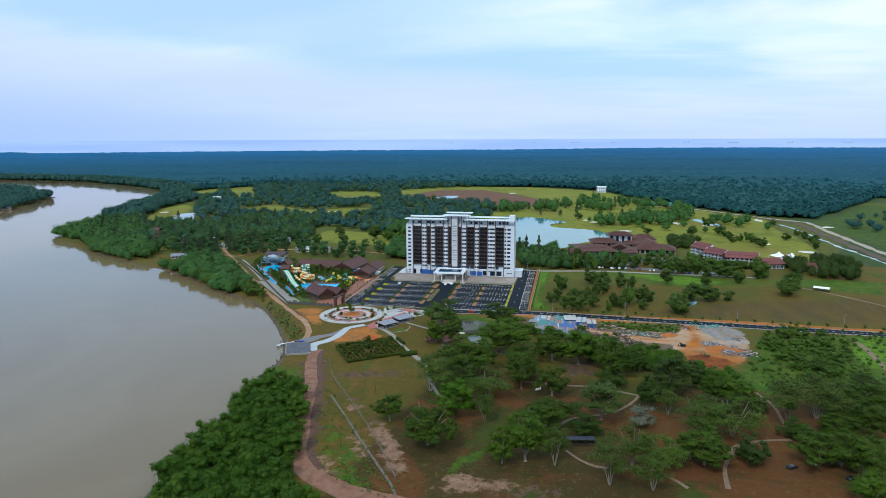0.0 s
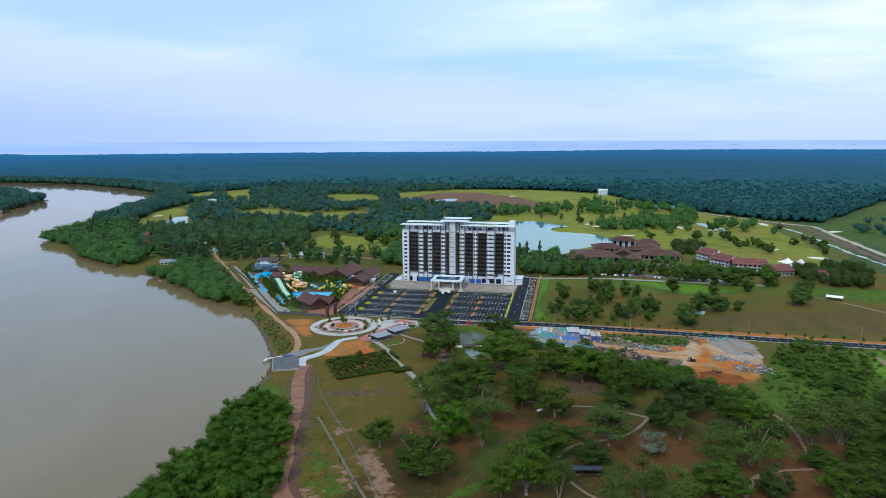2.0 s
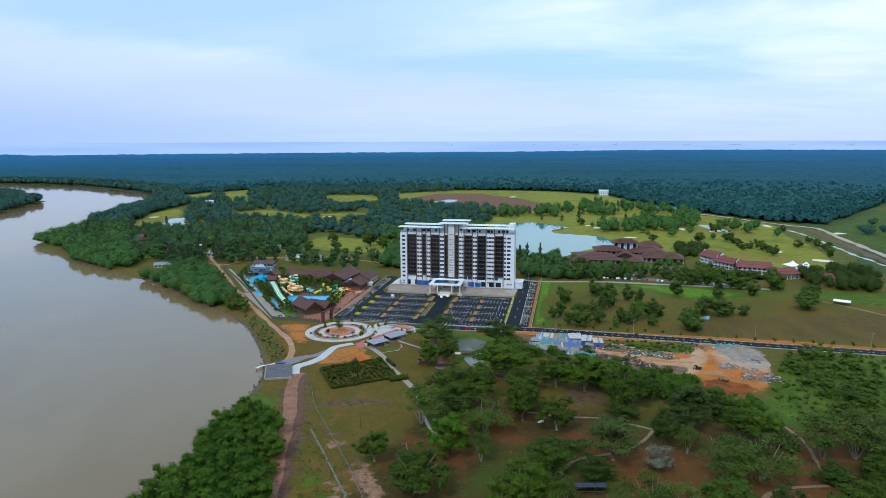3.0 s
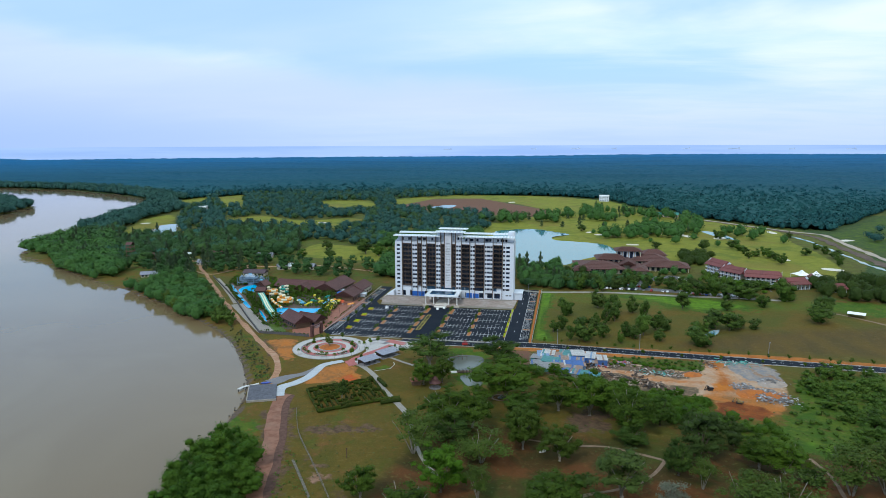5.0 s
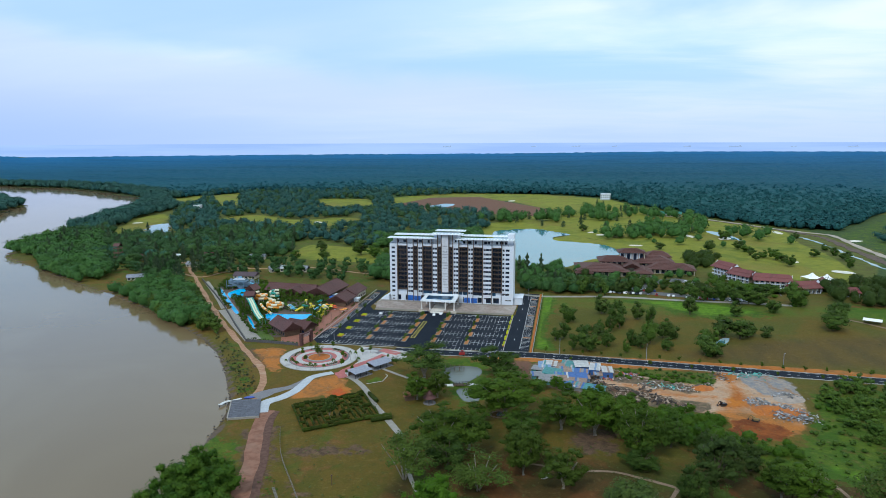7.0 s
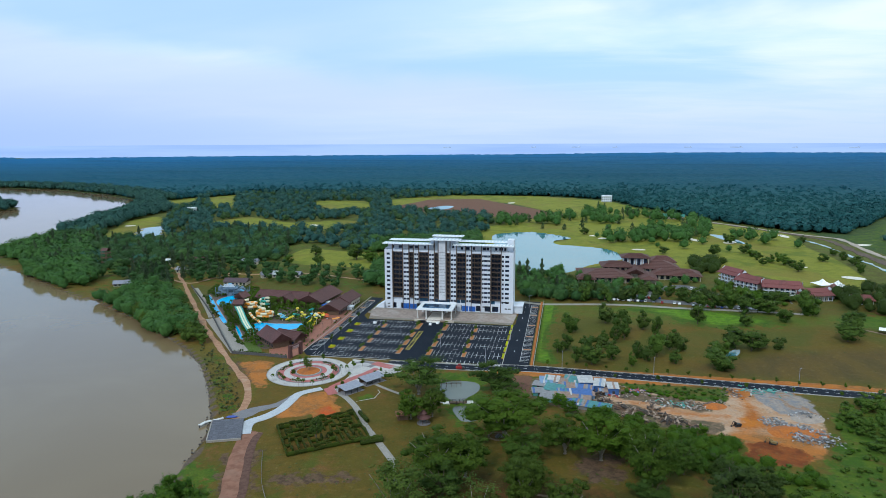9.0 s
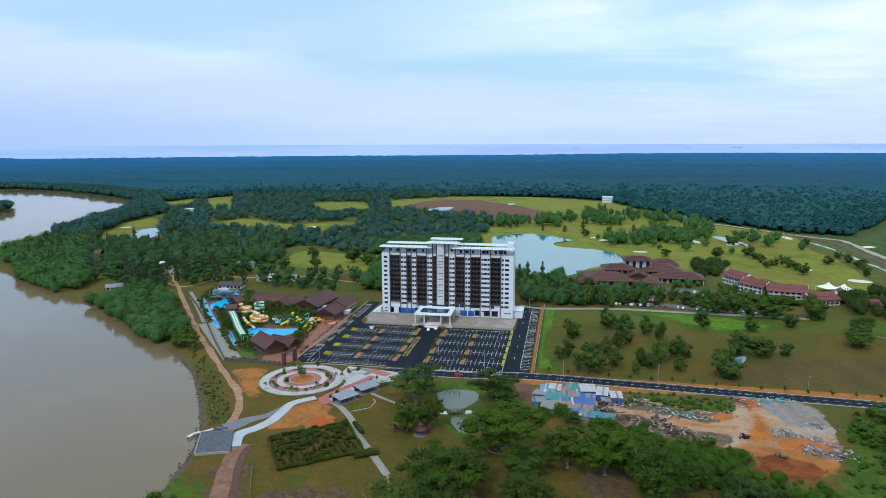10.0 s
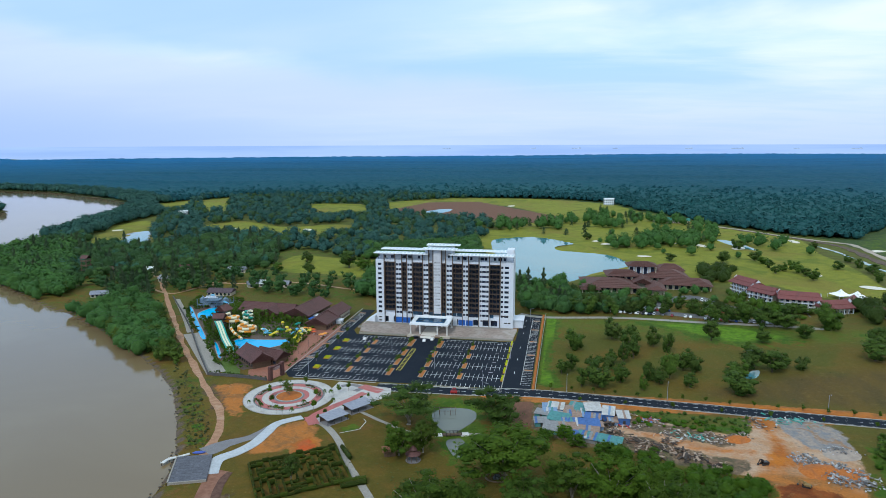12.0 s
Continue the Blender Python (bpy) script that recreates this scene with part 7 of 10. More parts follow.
DECKM = plain("deck_boards", (0.12, 0.12, 0.14), (0.09, 0.09, 0.11), 0.7, 1.2, 0.25, vary=0.5)
for i in range(10):
    for j in range(7):
        q = []
        for u, w in ((i + 0.04, j + 0.04), (i + 0.96, j + 0.04), (i + 0.96, j + 0.96), (i + 0.04, j + 0.96)):
            u, w = u / 10, w / 7
            q.append(tuple((C[0] * (1 - w) + C[1] * w) * (1 - u) + (C[3] * (1 - w) + C[2] * w) * u))
        part("panel", Shape().prism(q, 0.7, 0.74), DECKM, stage)
for a, b in ((0, 1), (3, 0)):
    part("edge_beam", ribbon([tuple(C[a]), tuple(C[b])], 0.5, 0.95, 1.6), CONCRETE, stage)
jet = thing("jetty", "narrow white jetty on floats reaching into the river", "jetty")
J = [(-73.7, -208.4), (-72.9, -204.5), (-70, -202.1), (-67.3, -199.2)]
part("deck", ribbon(rounded(J), 1.5, 0.5, 0.25), PALE_CONCRETE, jet)
for x, y in J:
    part("pile", Shape().tube([(x, y, -2.6), (x, y, 0.3)], 0.18, 8), DARK_METAL, jet)
    part("post", Shape().box(x - 0.05, x + 0.05, y - 0.6, y - 0.5, 0.5, 1.4), PALE_CONCRETE, jet)
bx, by = -64.2, -197.7
solid("upturned_boat", Shape().tube([(-2.6, 0, 0.3), (-1.2, 0, 0.35), (1.2, 0, 0.35), (2.6, 0, 0.3)], [0.2, 0.9, 0.9, 0.3], 10, squash=0.55), plain("blue_hull", (0.06, 0.1, 0.4), (0.05, 0.08, 0.3), 0.5), "small blue boat lying on the bank", "boat", m=pose(bx, by, 0.15, 0, 0, 20))

# ---- hedge maze ----
def hedge_run(s_list, ax, ay, bx, by, h=1.9, w=0.95):
    L = math.hypot(bx - ax, by - ay)
    n = max(6, int(L * 24))
    t = G.uniform(0, 1, n)
    side = G.uniform(-1, 1, n)
    nx, ny = -(by - ay) / L, (bx - ax) / L
    zz = np.where(np.abs(side) > 0.7, G.uniform(0.1, h, n), h * G.uniform(0.92, 1.03, n)) + 0.22 * np.sin(t * L * 1.9 + ax)
    s_list.append(np.stack([ax + (bx - ax) * t + nx * side * w / 2, ay + (by - ay) * t + ny * side * w / 2, zz], 1))


def hedge_core(sh, ax, ay, bx, by, h, w=0.85):
    """A rounded, slightly wavy body along a hedge."""
    n = max(2, int(math.hypot(bx - ax, by - ay) / 0.9))
    pts = [(ax + (bx - ax) * i / n, ay + (by - ay) * i / n, h * 0.5 + 0.12 * math.sin(i * 1.7 + ax)) for i in range(n + 1)]
    sh.tube(pts, [w * 0.55 * RND.uniform(0.88, 1.12) for _ in pts], 8, squash=h / w * 0.86)


def add_hedge(maze, pts, tone, ax, ay, bx, by, h, w):
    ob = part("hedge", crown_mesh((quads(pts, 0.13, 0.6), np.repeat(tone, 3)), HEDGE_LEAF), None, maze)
    sh = Shape()
    hedge_core(sh, ax, ay, bx, by, h, w)
    part("hedge_core", sh, HEDGE_LEAF, ob)


def build_maze():
    o, u, w = Vector((-39.5, -203.5)), Vector((27.5, 20.5)), Vector((15.5, -24.0))
    nu, nw = 13, 11
    rng = random.Random(3)
    seen, stack, open_walls = {(0, 0)}, [(0, 0)], set()
    while stack:
        a, b = stack[-1]
        nb = [(a + i, b + j) for i, j in ((1, 0), (-1, 0), (0, 1), (0, -1)) if 0 <= a + i < nu and 0 <= b + j < nw and (a + i, b + j) not in seen]
        if not nb:
            stack.pop()
            continue
        c = rng.choice(nb)
        open_walls.add(frozenset(((a, b), c)))
        seen.add(c)
        stack.append(c)
    maze = thing("hedge_maze", "clipped green hedge maze in the park grass", "hedge maze")
    for a in range(nu + 1):
        for b in range(nw + 1):
            p = o + u * (a / nu) + w * (b / nw)
            for q, pair in ((o + u * ((a + 1) / nu) + w * (b / nw), ((a, b - 1), (a, b)) if a < nu else None), (o + u * (a / nu) + w * ((b + 1) / nw), ((a - 1, b), (a, b)) if b < nw else None)):
                if pair is None or (frozenset(pair) in open_walls and rng.random() < 0.92) or (4 < a < 8 and 4 < b < 7):
                    continue
                run = []
                hh = rng.uniform(1.3, 2.3)
                hedge_run(run, p.x, p.y, q.x, q.y, hh)
                pts = run[0]
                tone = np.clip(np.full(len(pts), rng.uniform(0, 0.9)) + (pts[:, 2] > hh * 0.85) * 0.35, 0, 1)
                add_hedge(maze, pts, tone, p.x, p.y, q.x, q.y, hh, 0.85)
    for ax, ay, bx, by, w_ in ((-8.5, -183.5, -2, -192, 1.8), (-2, -211, 9, -206, 2.0), (1.5, -213, 9.5, -208, 1.9)):
        run = []
        hedge_run(run, ax, ay, bx, by, 2.2, w_)
        add_hedge(maze, run[0], G.uniform(0, 1, len(run[0])), ax, ay, bx, by, 2.2, w_ - 0.2)


build_maze()

solid("bed_edging", ribbon([(-14.7, -170), (-7.2, -164.6), (-6.6, -156.9), (-8.5, -154.2)], 0.28, 0.06, 0.3), PALE_CONCRETE, "low pale edging of a grass bed", "edging", kind="structure")
# ---- park furniture ----
pv = thing("pavilion", "small round garden pavilion with a two-tier brown roof", "pavilion", m=pose(22.4, -187.6, 0) @ Matrix.Diagonal((0.72, 0.72, 0.95, 1)))
for r0, r1, z0, z1 in ((4.3, 1.6, 3.0, 4.4), (2.3, 0.15, 4.9, 6.6)):
    part("roof", Shape().tube([(0, 0, z0), (0, 0, z1)], [r0, r1], 16), ROOF_BROWN, pv)
part("lantern", Shape().tube([(0, 0, 4.3), (0, 0, 5.0)], [1.5, 1.5], 12), TIMBER, pv)
for i in range(8):
    a = i * math.pi / 4
    part("post", Shape().tube([(3.6 * math.cos(a), 3.6 * math.sin(a), 0.2), (3.6 * math.cos(a), 3.6 * math.sin(a), 3.1)], 0.13, 6), TIMBER, pv)
part("floor", Shape().tube([(0, 0, 0), (0, 0, 0.25)], [4.2, 4.2], 16), GREY_PAVE, pv)
hx, hy = 12.1, -184.8
hut = thing("garden_hut", "small tan-roofed garden hut under the trees", "hut", m=pose(hx, hy, 0, 0, 0, 20))
part("roof", Shape().gable(-2.6, 2.6, -2, 2, 2.5, 3.9, 0.5, 0.15), TERRACOTTA, hut)
part("wall", Shape().box(-2.3, 2.3, -1.8, 1.8, 0, 2.45), TIMBER, hut)
br = thing("footbridge", "short dark timber footbridge with railings over the pond", "bridge", m=pose(33.6, -162.7, 0, 0, 0, 15))
part("deck", Shape().box(-4.2, 4.2, -1.1, 1.1, 0.15, 0.4), TIMBER, br)
for sg in (-1, 1):
    part("railing", Shape().box(-4.2, 4.2, sg * 1.1 - 0.06, sg * 1.1 + 0.06, 1.3, 1.42).box(-4.2, 4.2, sg * 1.1 - 0.04, sg * 1.1 + 0.04, 0.8, 0.88), DARK_METAL, br)
    for i in range(6):
        part("post", Shape().box(-4.2 + i * 1.64, -4.0 + i * 1.64, sg * 1.1 - 0.1, sg * 1.1 + 0.1, -1.2, 1.5), DARK_METAL, br)
for x in (-5.6, 5.6):
    part("abutment", Shape().box(x - 1.6, x + 1.6, -1.3, 1.3, -1.0, 0.3), PALE_CONCRETE, br)
gx, gy = 26.2, -139.7
pg = thing("pond_pergola", "dark timber frame standing in the pond's edge", "pergola", m=pose(gx, gy, 0, 0, 0, 10))
for i in range(5):
    part("beam", Shape().box(-5 + i * 2.5, -4.8 + i * 2.5, -2.2, 2.2, 1.4, 1.6), TIMBER, pg)
    for sg in (-1, 1):
        part("post", Shape().box(-5 + i * 2.5, -4.8 + i * 2.5, sg * 2 - 0.1, sg * 2 + 0.1, -2.2, 1.4), TIMBER, pg)
for sg in (-1, 1):
    part("rail", Shape().box(-5, 5.2, sg * 2 - 0.07, sg * 2 + 0.07, 1.1, 1.25), TIMBER, pg)
sx, sy = 78.3, -247.6
solid("garden_statue", Shape().tube([(-1.6, 0, 0.3), (-0.9, 0, 0.6), (0.3, 0, 0.7), (1.0, 0, 0.6), (1.3, 0, 1.3), (1.2, 0, 1.9), (1.6, 0, 1.85)], [0.1, 0.55, 0.65, 0.4, 0.2, 0.2, 0.1], 8), PALE_CONCRETE, "white stone garden statue on the grass", "statue", m=pose(sx, sy, 0, 0, 0, 30))
kx, ky = 56.5, -195.1
solid("garden_ring", ring(3.2, 3.8, -0.1, 0.35, 24), TRODDEN, "oval brown stone edging of a small rock garden", "edging", kind="structure", m=pose(kx, ky, 0) @ Matrix.Diagonal((1.25, 1, 1, 1)))
for i in range(9):
    a = i * 0.7
    s = Shape().tube([(0, 0, 0), (0.1, 0, 0.5), (0, 0, 0.8)], [0.7, 0.6, 0.15], 7)
    solid("rock", s, GREY_PAVE, "small grey rock in a garden", "rock", "garden rocks", m=pose(kx + 2.1 * math.cos(a) * RND.uniform(0.2, 1), ky + 1.8 * math.sin(a) * RND.uniform(0.2, 1), 0, 0, 0, a * 50))
# drain, fence and pole beside the dirt track
DR = rounded([(-17.3, -271), (-3.7, -290.8), (11.4, -313.4), (21.6, -328.1), (30.8, -341.5), (35.1, -349.8)])
s = Shape()
for off in (-0.4, 0.4):
    pts = []
    for i, p in enumerate(DR):
        a, b = DR[max(i - 1, 0)], DR[min(i + 1, len(DR) - 1)]
        d = Vector((b[0] - a[0], b[1] - a[1])).normalized()
        pts.append((p[0] - d.y * off, p[1] + d.x * off))
    r = ribbon(pts, 0.16, 0.12, 0.5)
    s.add(r.v, r.f)
r = ribbon(DR, 0.66, 0.03, 0.3)
s.add(r.v, r.f)
solid("drain", s, plain("drain_concrete", (0.17, 0.15, 0.12), (0.1, 0.088, 0.07), 0.9, 1.0, 0.3), "long open concrete drain through the rough grass", "drain", kind="structure")
FENCE_GREY = plain("weathered_fence", (0.2, 0.18, 0.15), (0.15, 0.13, 0.11), 0.8)
fl = thing("wire_fence", "long wire fence with slim posts along the park edge", "fence")
WF = rounded([(-34.8, -226.9), (-24.4, -248.8), (-10.5, -269.8), (4.5, -292.2), (19.1, -315.8), (32.1, -338.5)], False, 12)
for i, p in enumerate(WF):
    part("post", Shape().box(p[0] - 0.06, p[0] + 0.06, p[1] - 0.06, p[1] + 0.06, 0, 1.6), FENCE_GREY, fl)
for z in (0.6, 1.15, 1.7):
    part("rail", ribbon([p[:2] for p in WF], 0.07, z, 0.07), FENCE_GREY, fl)
qx, qy = 3, -265.9
pole = thing("pole", "lone dark timber pole on the grass", "pole", m=pose(qx, qy, 0))
part("shaft", Shape().tube([(0, 0, 0), (0, 0, 4.2)], 0.14, 8), TIMBER, pole)
part("crossbar", Shape().box(-0.5, 0.5, -0.06, 0.06, 3.7, 3.85), TIMBER, pole)

# ---- the water park ----
WALLG = plain("dark_wall", (0.09, 0.085, 0.085), (0.07, 0.065, 0.065), 0.85, 1.5, 0.3)
outer = [(-233.5, 43.4), (-194.9, -3.1), (-165.4, -40.2), (-134.2, -82.3), (-108.8, -115.2), (-88, -115.8), (-73.6, -117.4)]
solid("river_wall", ribbon(outer, 0.5, 1.6, 2.4), WALLG, "dark boundary wall around the water park", "wall", kind="structure")
solid("river_walk", ribbon([(-225.8, 37), (-204.2, 10.1), (-177.9, -24.4), (-162.9, -45)], 4.2, 0.19, 0.5), CONCRETE, "narrow grey concrete walk beside the water park", "pavement", kind="structure")
solid("river_walk", ribbon([(-160.7, -47.2), (-131.5, -81.8), (-105.7, -112)], 10.0, 0.2, 0.5), CONCRETE, "grey concrete service walk beside the water park", "pavement", kind="structure")
slab("entry_paving", [(-72.5, -117.2), (-68.7, -107.2), (-69.8, -97.5), (-66.5, -63.7), (-67.2, -21.5), (-72, -5.7), (-76.7, -6.5), (-89, -24), (-83.9, -59), (-79.3, -87.8), (-83.7, -98.1), (-90.9, -104), (-86, -114.6)][::1], -0.3, 0.13, TERRACOTTA, "terracotta paving leading through the water park", "paving")
solid("park_lawn", Shape().prism([(-114.9, -94.1), (-107.2, -92.7), (-95.5, -104.8), (-90.8, -113.7), (-100.7, -113.8)], -0.2, 0.1), leafy("lawn", (0.06, 0.1, 0.015), (0.09, 0.13, 0.02), (0.12, 0.13, 0.02)), "small lawn inside the water park wall", "lawn", kind="structure")
DECKC = plain("pool_deck", (0.12, 0.085, 0.066), (0.08, 0.06, 0.046), 0.85, 1.5, 0.3)


def pool(poly, label):
    pts = rounded(poly, True, 4)
    if sum(a[0] * b[1] - b[0] * a[1] for a, b in zip(pts, pts[1:] + pts[:1])) < 0:
        pts = pts[::-1]
    t = thing("swimming_pool", label, "pool", "water park pools")
    part("basin_edge", ribbon([*pts, pts[0]], 0.5, 0.42, 0.6), CONCRETE, t)
    s = Shape()
    s.add([(x, y, 0.34) for x, y in pts], [tuple(range(len(pts)))])
    part("water", s, POOL_WATER, t, "bright blue pool water")


pool([(-124.7, -59.3), (-123, -53), (-113.5, -52.5), (-106, -51.8), (-97.9, -50.2), (-90.5, -48.8), (-87.5, -54), (-93.9, -63.8), (-99.8, -69.4), (-111.9, -71.8), (-118.6, -66.3)], "broad bright blue wave pool")
pool([(-184.2, -1.2), (-183.8, 12), (-179.3, 17.9), (-170.7, 7.7), (-166.9, -4.5), (-169.7, -14.1), (-175.7, -13.7)], "bright blue play pool beside the grey play frame")
pool([(-200.1, 12.6), (-197.5, 13), (-174, -17.9), (-155.1, -42.3), (-145.1, -55.7), (-147.3, -57.3), (-158.8, -43), (-175.6, -21.1)], "long narrow blue lazy river channel")
pool([(-135.1, -63.5), (-131.8, -65.2), (-117.1, -86.5), (-118.5, -87.8)], "narrow blue landing pool of the open slide")
pool([(-148.3, -11.8), (-146, -3.9), (-138.1, -11.5), (-132.9, -24.9), (-136.9, -28.4)], "small blue pool under the tube slide")
WP = [(-202.7, 13.8), (-211.3, 43.4), (-173.2, 46.2), (-151.9, 14.3), (-107.9, 5.9), (-84.9, -19.2), (-82.5, -44.6), (-75.1, -87), (-93.9, -104.6), (-112.9, -93.8), (-141.8, -61.2)]
solid("pool_deck", Shape().prism(WP[::-1], -0.3, 0.06), DECKC, "brown paved pool deck between the planting", "paving", kind="structure")
pools_avoid = [[(-131.2, -27.4), (-111.2, -15.5), (-91.4, -23.1), (-82.6, -39.7), (-95.7, -49.4), (-119.4, -48.7)], [(-126.6, -57.3), (-115.8, -48.1), (-91.4, -46.2), (-90.3, -64.6), (-109.7, -74.7)], [(-191.2, 7.4), (-179.8, 23), (-162.9, -3.8), (-174, -17.9)], [(-201.9, 14), (-197.6, 14.7), (-144.4, -55.6), (-147.3, -58.6)], [(-136.6, -61.4), (-132.6, -63.1), (-115.4, -88.2), (-117.8, -89.7)], [(-120.7, -60.9), (-118.2, -51), (-87, -68.5), (-75.8, -96.7), (-96.2, -100.3)]]
PLANT = [crown_broad(4, 50, 0.085, 0.05, 0.48, 0.9, 0.22, 0.6) for _ in range(4)]
bx, by = scatter(WP, 2.7, 0.85, pools_avoid, 0.8, None)
wood("planting", (bx, by), (1.8, 4.0), LEAF, PLANT, "lush tropical shrubs between the pools", (0.6, 1.2), "shrubs")
bx, by = scatter(WP, 2.3, 0.7, pools_avoid[1:], 0.5, None)
wood("fresh_planting", (bx, by), (1.8, 3.6), LEAF_BRIGHT, PLANT, "fresh light green shrubs between the pools", (0.5, 1.0), "shrubs")
EDGE = [(-204.3, 11.8), (-194.4, 3.5), (-158.8, -43), (-145.7, -60.7), (-131.5, -74.2), (-115.5, -94.2), (-104.4, -106.4), (-105.8, -107.6), (-152.4, -52.1), (-160.3, -45.9)]
bx, by = scatter(EDGE, 2.6, 0.9, [], 0, None)
wood("boundary_hedge", (bx, by), (2.8, 4.4), LEAF_DARK, PLANT, "thick dark hedge along the service walk", (0.8, 1.2), "hedge")
SIDEH = [(-71.2, -98), (-69.9, -98), (-69.9, 20), (-71.2, 20)]
bx, by = scatter([(-108, -114.2), (-108, -112.9), (-75, -115.2), (-75, -116.5)], 1.3, 1.0, [], 0, None)
wood("front_hedge", (bx, by), (1.6, 2.6), LEAF_DARK, PLANT, "dark hedge inside the front wall of the water park", (0.7, 1.1), "hedge")
bx, by = scatter(SIDEH, 1.5, 1.0, [], 0, None)
wood("car_park_hedge", (bx, by), (1.8, 2.4), LEAF_DARK, PLANT, "dark clipped hedge between car park and water park", (0.7, 1.0), "hedge")
for k in range(230):
    x, y = RND.uniform(-175, -76), RND.uniform(-95, 14)
    if inside_distance(np.array([x]), np.array([y]), WP)[0] > 1 and all(inside_distance(np.array([x]), np.array([y]), p)[0] < -1 for p in pools_avoid):
        tree("palm", x, y, RND.uniform(4, 6), RND.uniform(4.5, 9), "water park palms")


def house(name, x, y, rot, w, d, eave, ridge, roof, wall, label, group="", over=1.2, hip=0.0, openings=True, storeys=1):
    """A building with a pitched roof; the ridge runs along its own x."""
    t = thing(name, label, "building", group, pose(x, y, 0, 0, 0, rot))
    part("roof", Shape().gable(-w / 2, w / 2, -d / 2, d / 2, eave, ridge, over, 0.35, hip=hip), roof, t)
    cap = Shape().box(-w / 2 - over + hip + 0.2, w / 2 + over - hip - 0.2, -0.25, 0.25, ridge - 0.1, ridge + 0.18)
    part("ridge_cap", cap, roof, t)
    s = Shape().box(-w / 2, w / 2, -d / 2, d / 2, 0, eave - 0.1)
    if not hip:
        for sx in (-w / 2, w / 2 - 0.2):
            s.add([(sx, -d / 2, eave - 0.1), (sx + 0.2, -d / 2, eave - 0.1), (sx + 0.2, d / 2, eave - 0.1), (sx, d / 2, eave - 0.1), (sx, 0, ridge - 0.4), (sx + 0.2, 0, ridge - 0.4)], [(0, 1, 5, 4), (2, 3, 4, 5), (1, 2, 5), (3, 0, 4)])
    part("wall", s, wall, t)
    # courses of tiles as low ribs on both slopes
    for sg in (-1, 1):
        r = Shape()
        for k in range(1, 7):
            f = k / 7
            yy, zz = sg * (d / 2 + over) * (1 - f), eave + (ridge - eave) * f
            hx = w / 2 + over - hip * f
            r.box(-hx, hx, min(yy, yy + sg * 0.12), max(yy, yy + sg * 0.12), zz - 0.02, zz + 0.05)
        part("tile_course", r, roof, t)
    if openings:
        h = eave / storeys
        for st in range(storeys):
            for sg in (-1, 1):
                n = max(2, int(w / 3.2))
                for i in range(n):
                    cx = -w / 2 + (i + 0.5) * w / n
                    q = sorted((sg * d / 2, sg * (d / 2 + 0.06)))
                    part("window", Shape().box(cx - 0.9, cx + 0.9, q[0], q[1], st * h + 0.9, st * h + min(h - 0.5, 2.4)), GLASS, t)
    return t


house("ticket_hall", -93.0, -92.2, -42, 21, 10.5, 4.4, 9.0, ROOF_BROWN, TIMBER, "steep brown-roofed timber entrance hall", "water park buildings", 1.6)
house("ticket_hall", -84.5, -88.0, -19, 16, 9.5, 4.0, 7.4, ROOF_BROWN, TIMBER, "brown-roofed timber entrance wing", "water park buildings", 1.4)
house("changing_block", -132, 9.5, -4, 40, 15, 4.0, 8.2, ROOF_BROWN, TIMBER, "long brown-roofed changing block", "water park buildings", 1.5)
house("changing_block", -126, 3.5, 86, 15, 12, 4.0, 7.6, ROOF_BROWN, TIMBER, "brown gabled porch of the changing block", "water park buildings", 1.4)
house("restaurant", -103.5, 11.0, 84, 34, 19, 4.6, 9.6, ROOF_BROWN, TIMBER, "large gabled brown-roofed restaurant hall", "water park buildings", 1.5)
house("shop_hall", -82.0, -14.5, 86, 20, 14, 4.5, 8.4, ROOF_BROWN, TIMBER, "gabled brown-roofed shop hall", "water park buildings", 1.4)
house("shop_hall", -80.5, 6.0, 86, 22, 13, 5.2, 9.2, ROOF_BROWN, CREAM, "taller brown-roofed shop hall", "water park buildings", 1.3)
for x, y, w, m, lb in ((-92.5, -6.5, 4.2, BLUE_PANEL, "blue market stall with sheet roof"), (-73.0, -7.0, 4.5, WHITE, "white stall with curved awning"), (-92.5, 2, 6, ROOF_WHITE, "white flat-roofed kiosk beside the halls")):
    k = thing("kiosk", lb, "kiosk", m=pose(x, y, 0))
    part("body", Shape().box(-w / 2, w / 2, -2.2, 2.2, 0, 2.6), m, k)
    part("roof", Shape().bevel_box(-w / 2 - 0.4, w / 2 + 0.4, -2.6, 2.6, 2.6, 3.1, 0.2), m, k)
gate = thing("entrance_gate", "dark timber gateway with a hanging sign board", "gate", m=pose(-70.4, -112.4, 0, 0, 0, 74))
for x in (-4.6, 4.6):
    part("pylon", Shape().bevel_box(x - 1.0, x + 1.0, -0.8, 0.8, 0, 7.6, 0.3), ROOF_BROWN, gate)
part("lintel", Shape().box(-5.8, 5.8, -0.5, 0.5, 6.2, 7.0), ROOF_BROWN, gate)
part("sign", Shape().box(-2.6, 2.6, -0.62, -0.52, 4.8, 6.4).box(-2.6, 2.6, 0.52, 0.62, 4.8, 6.4), plain("sign_board", (0.35, 0.3, 0.3), (0.3, 0.1, 0.1), 0.6, 1.5, 0.8), gate, "red and white sign board with an unreadable pattern")

# slide towers
SLAT = plain("weathered_slats", (0.12, 0.1, 0.1), (0.08, 0.07, 0.07), 0.8, 2.0, 0.5)


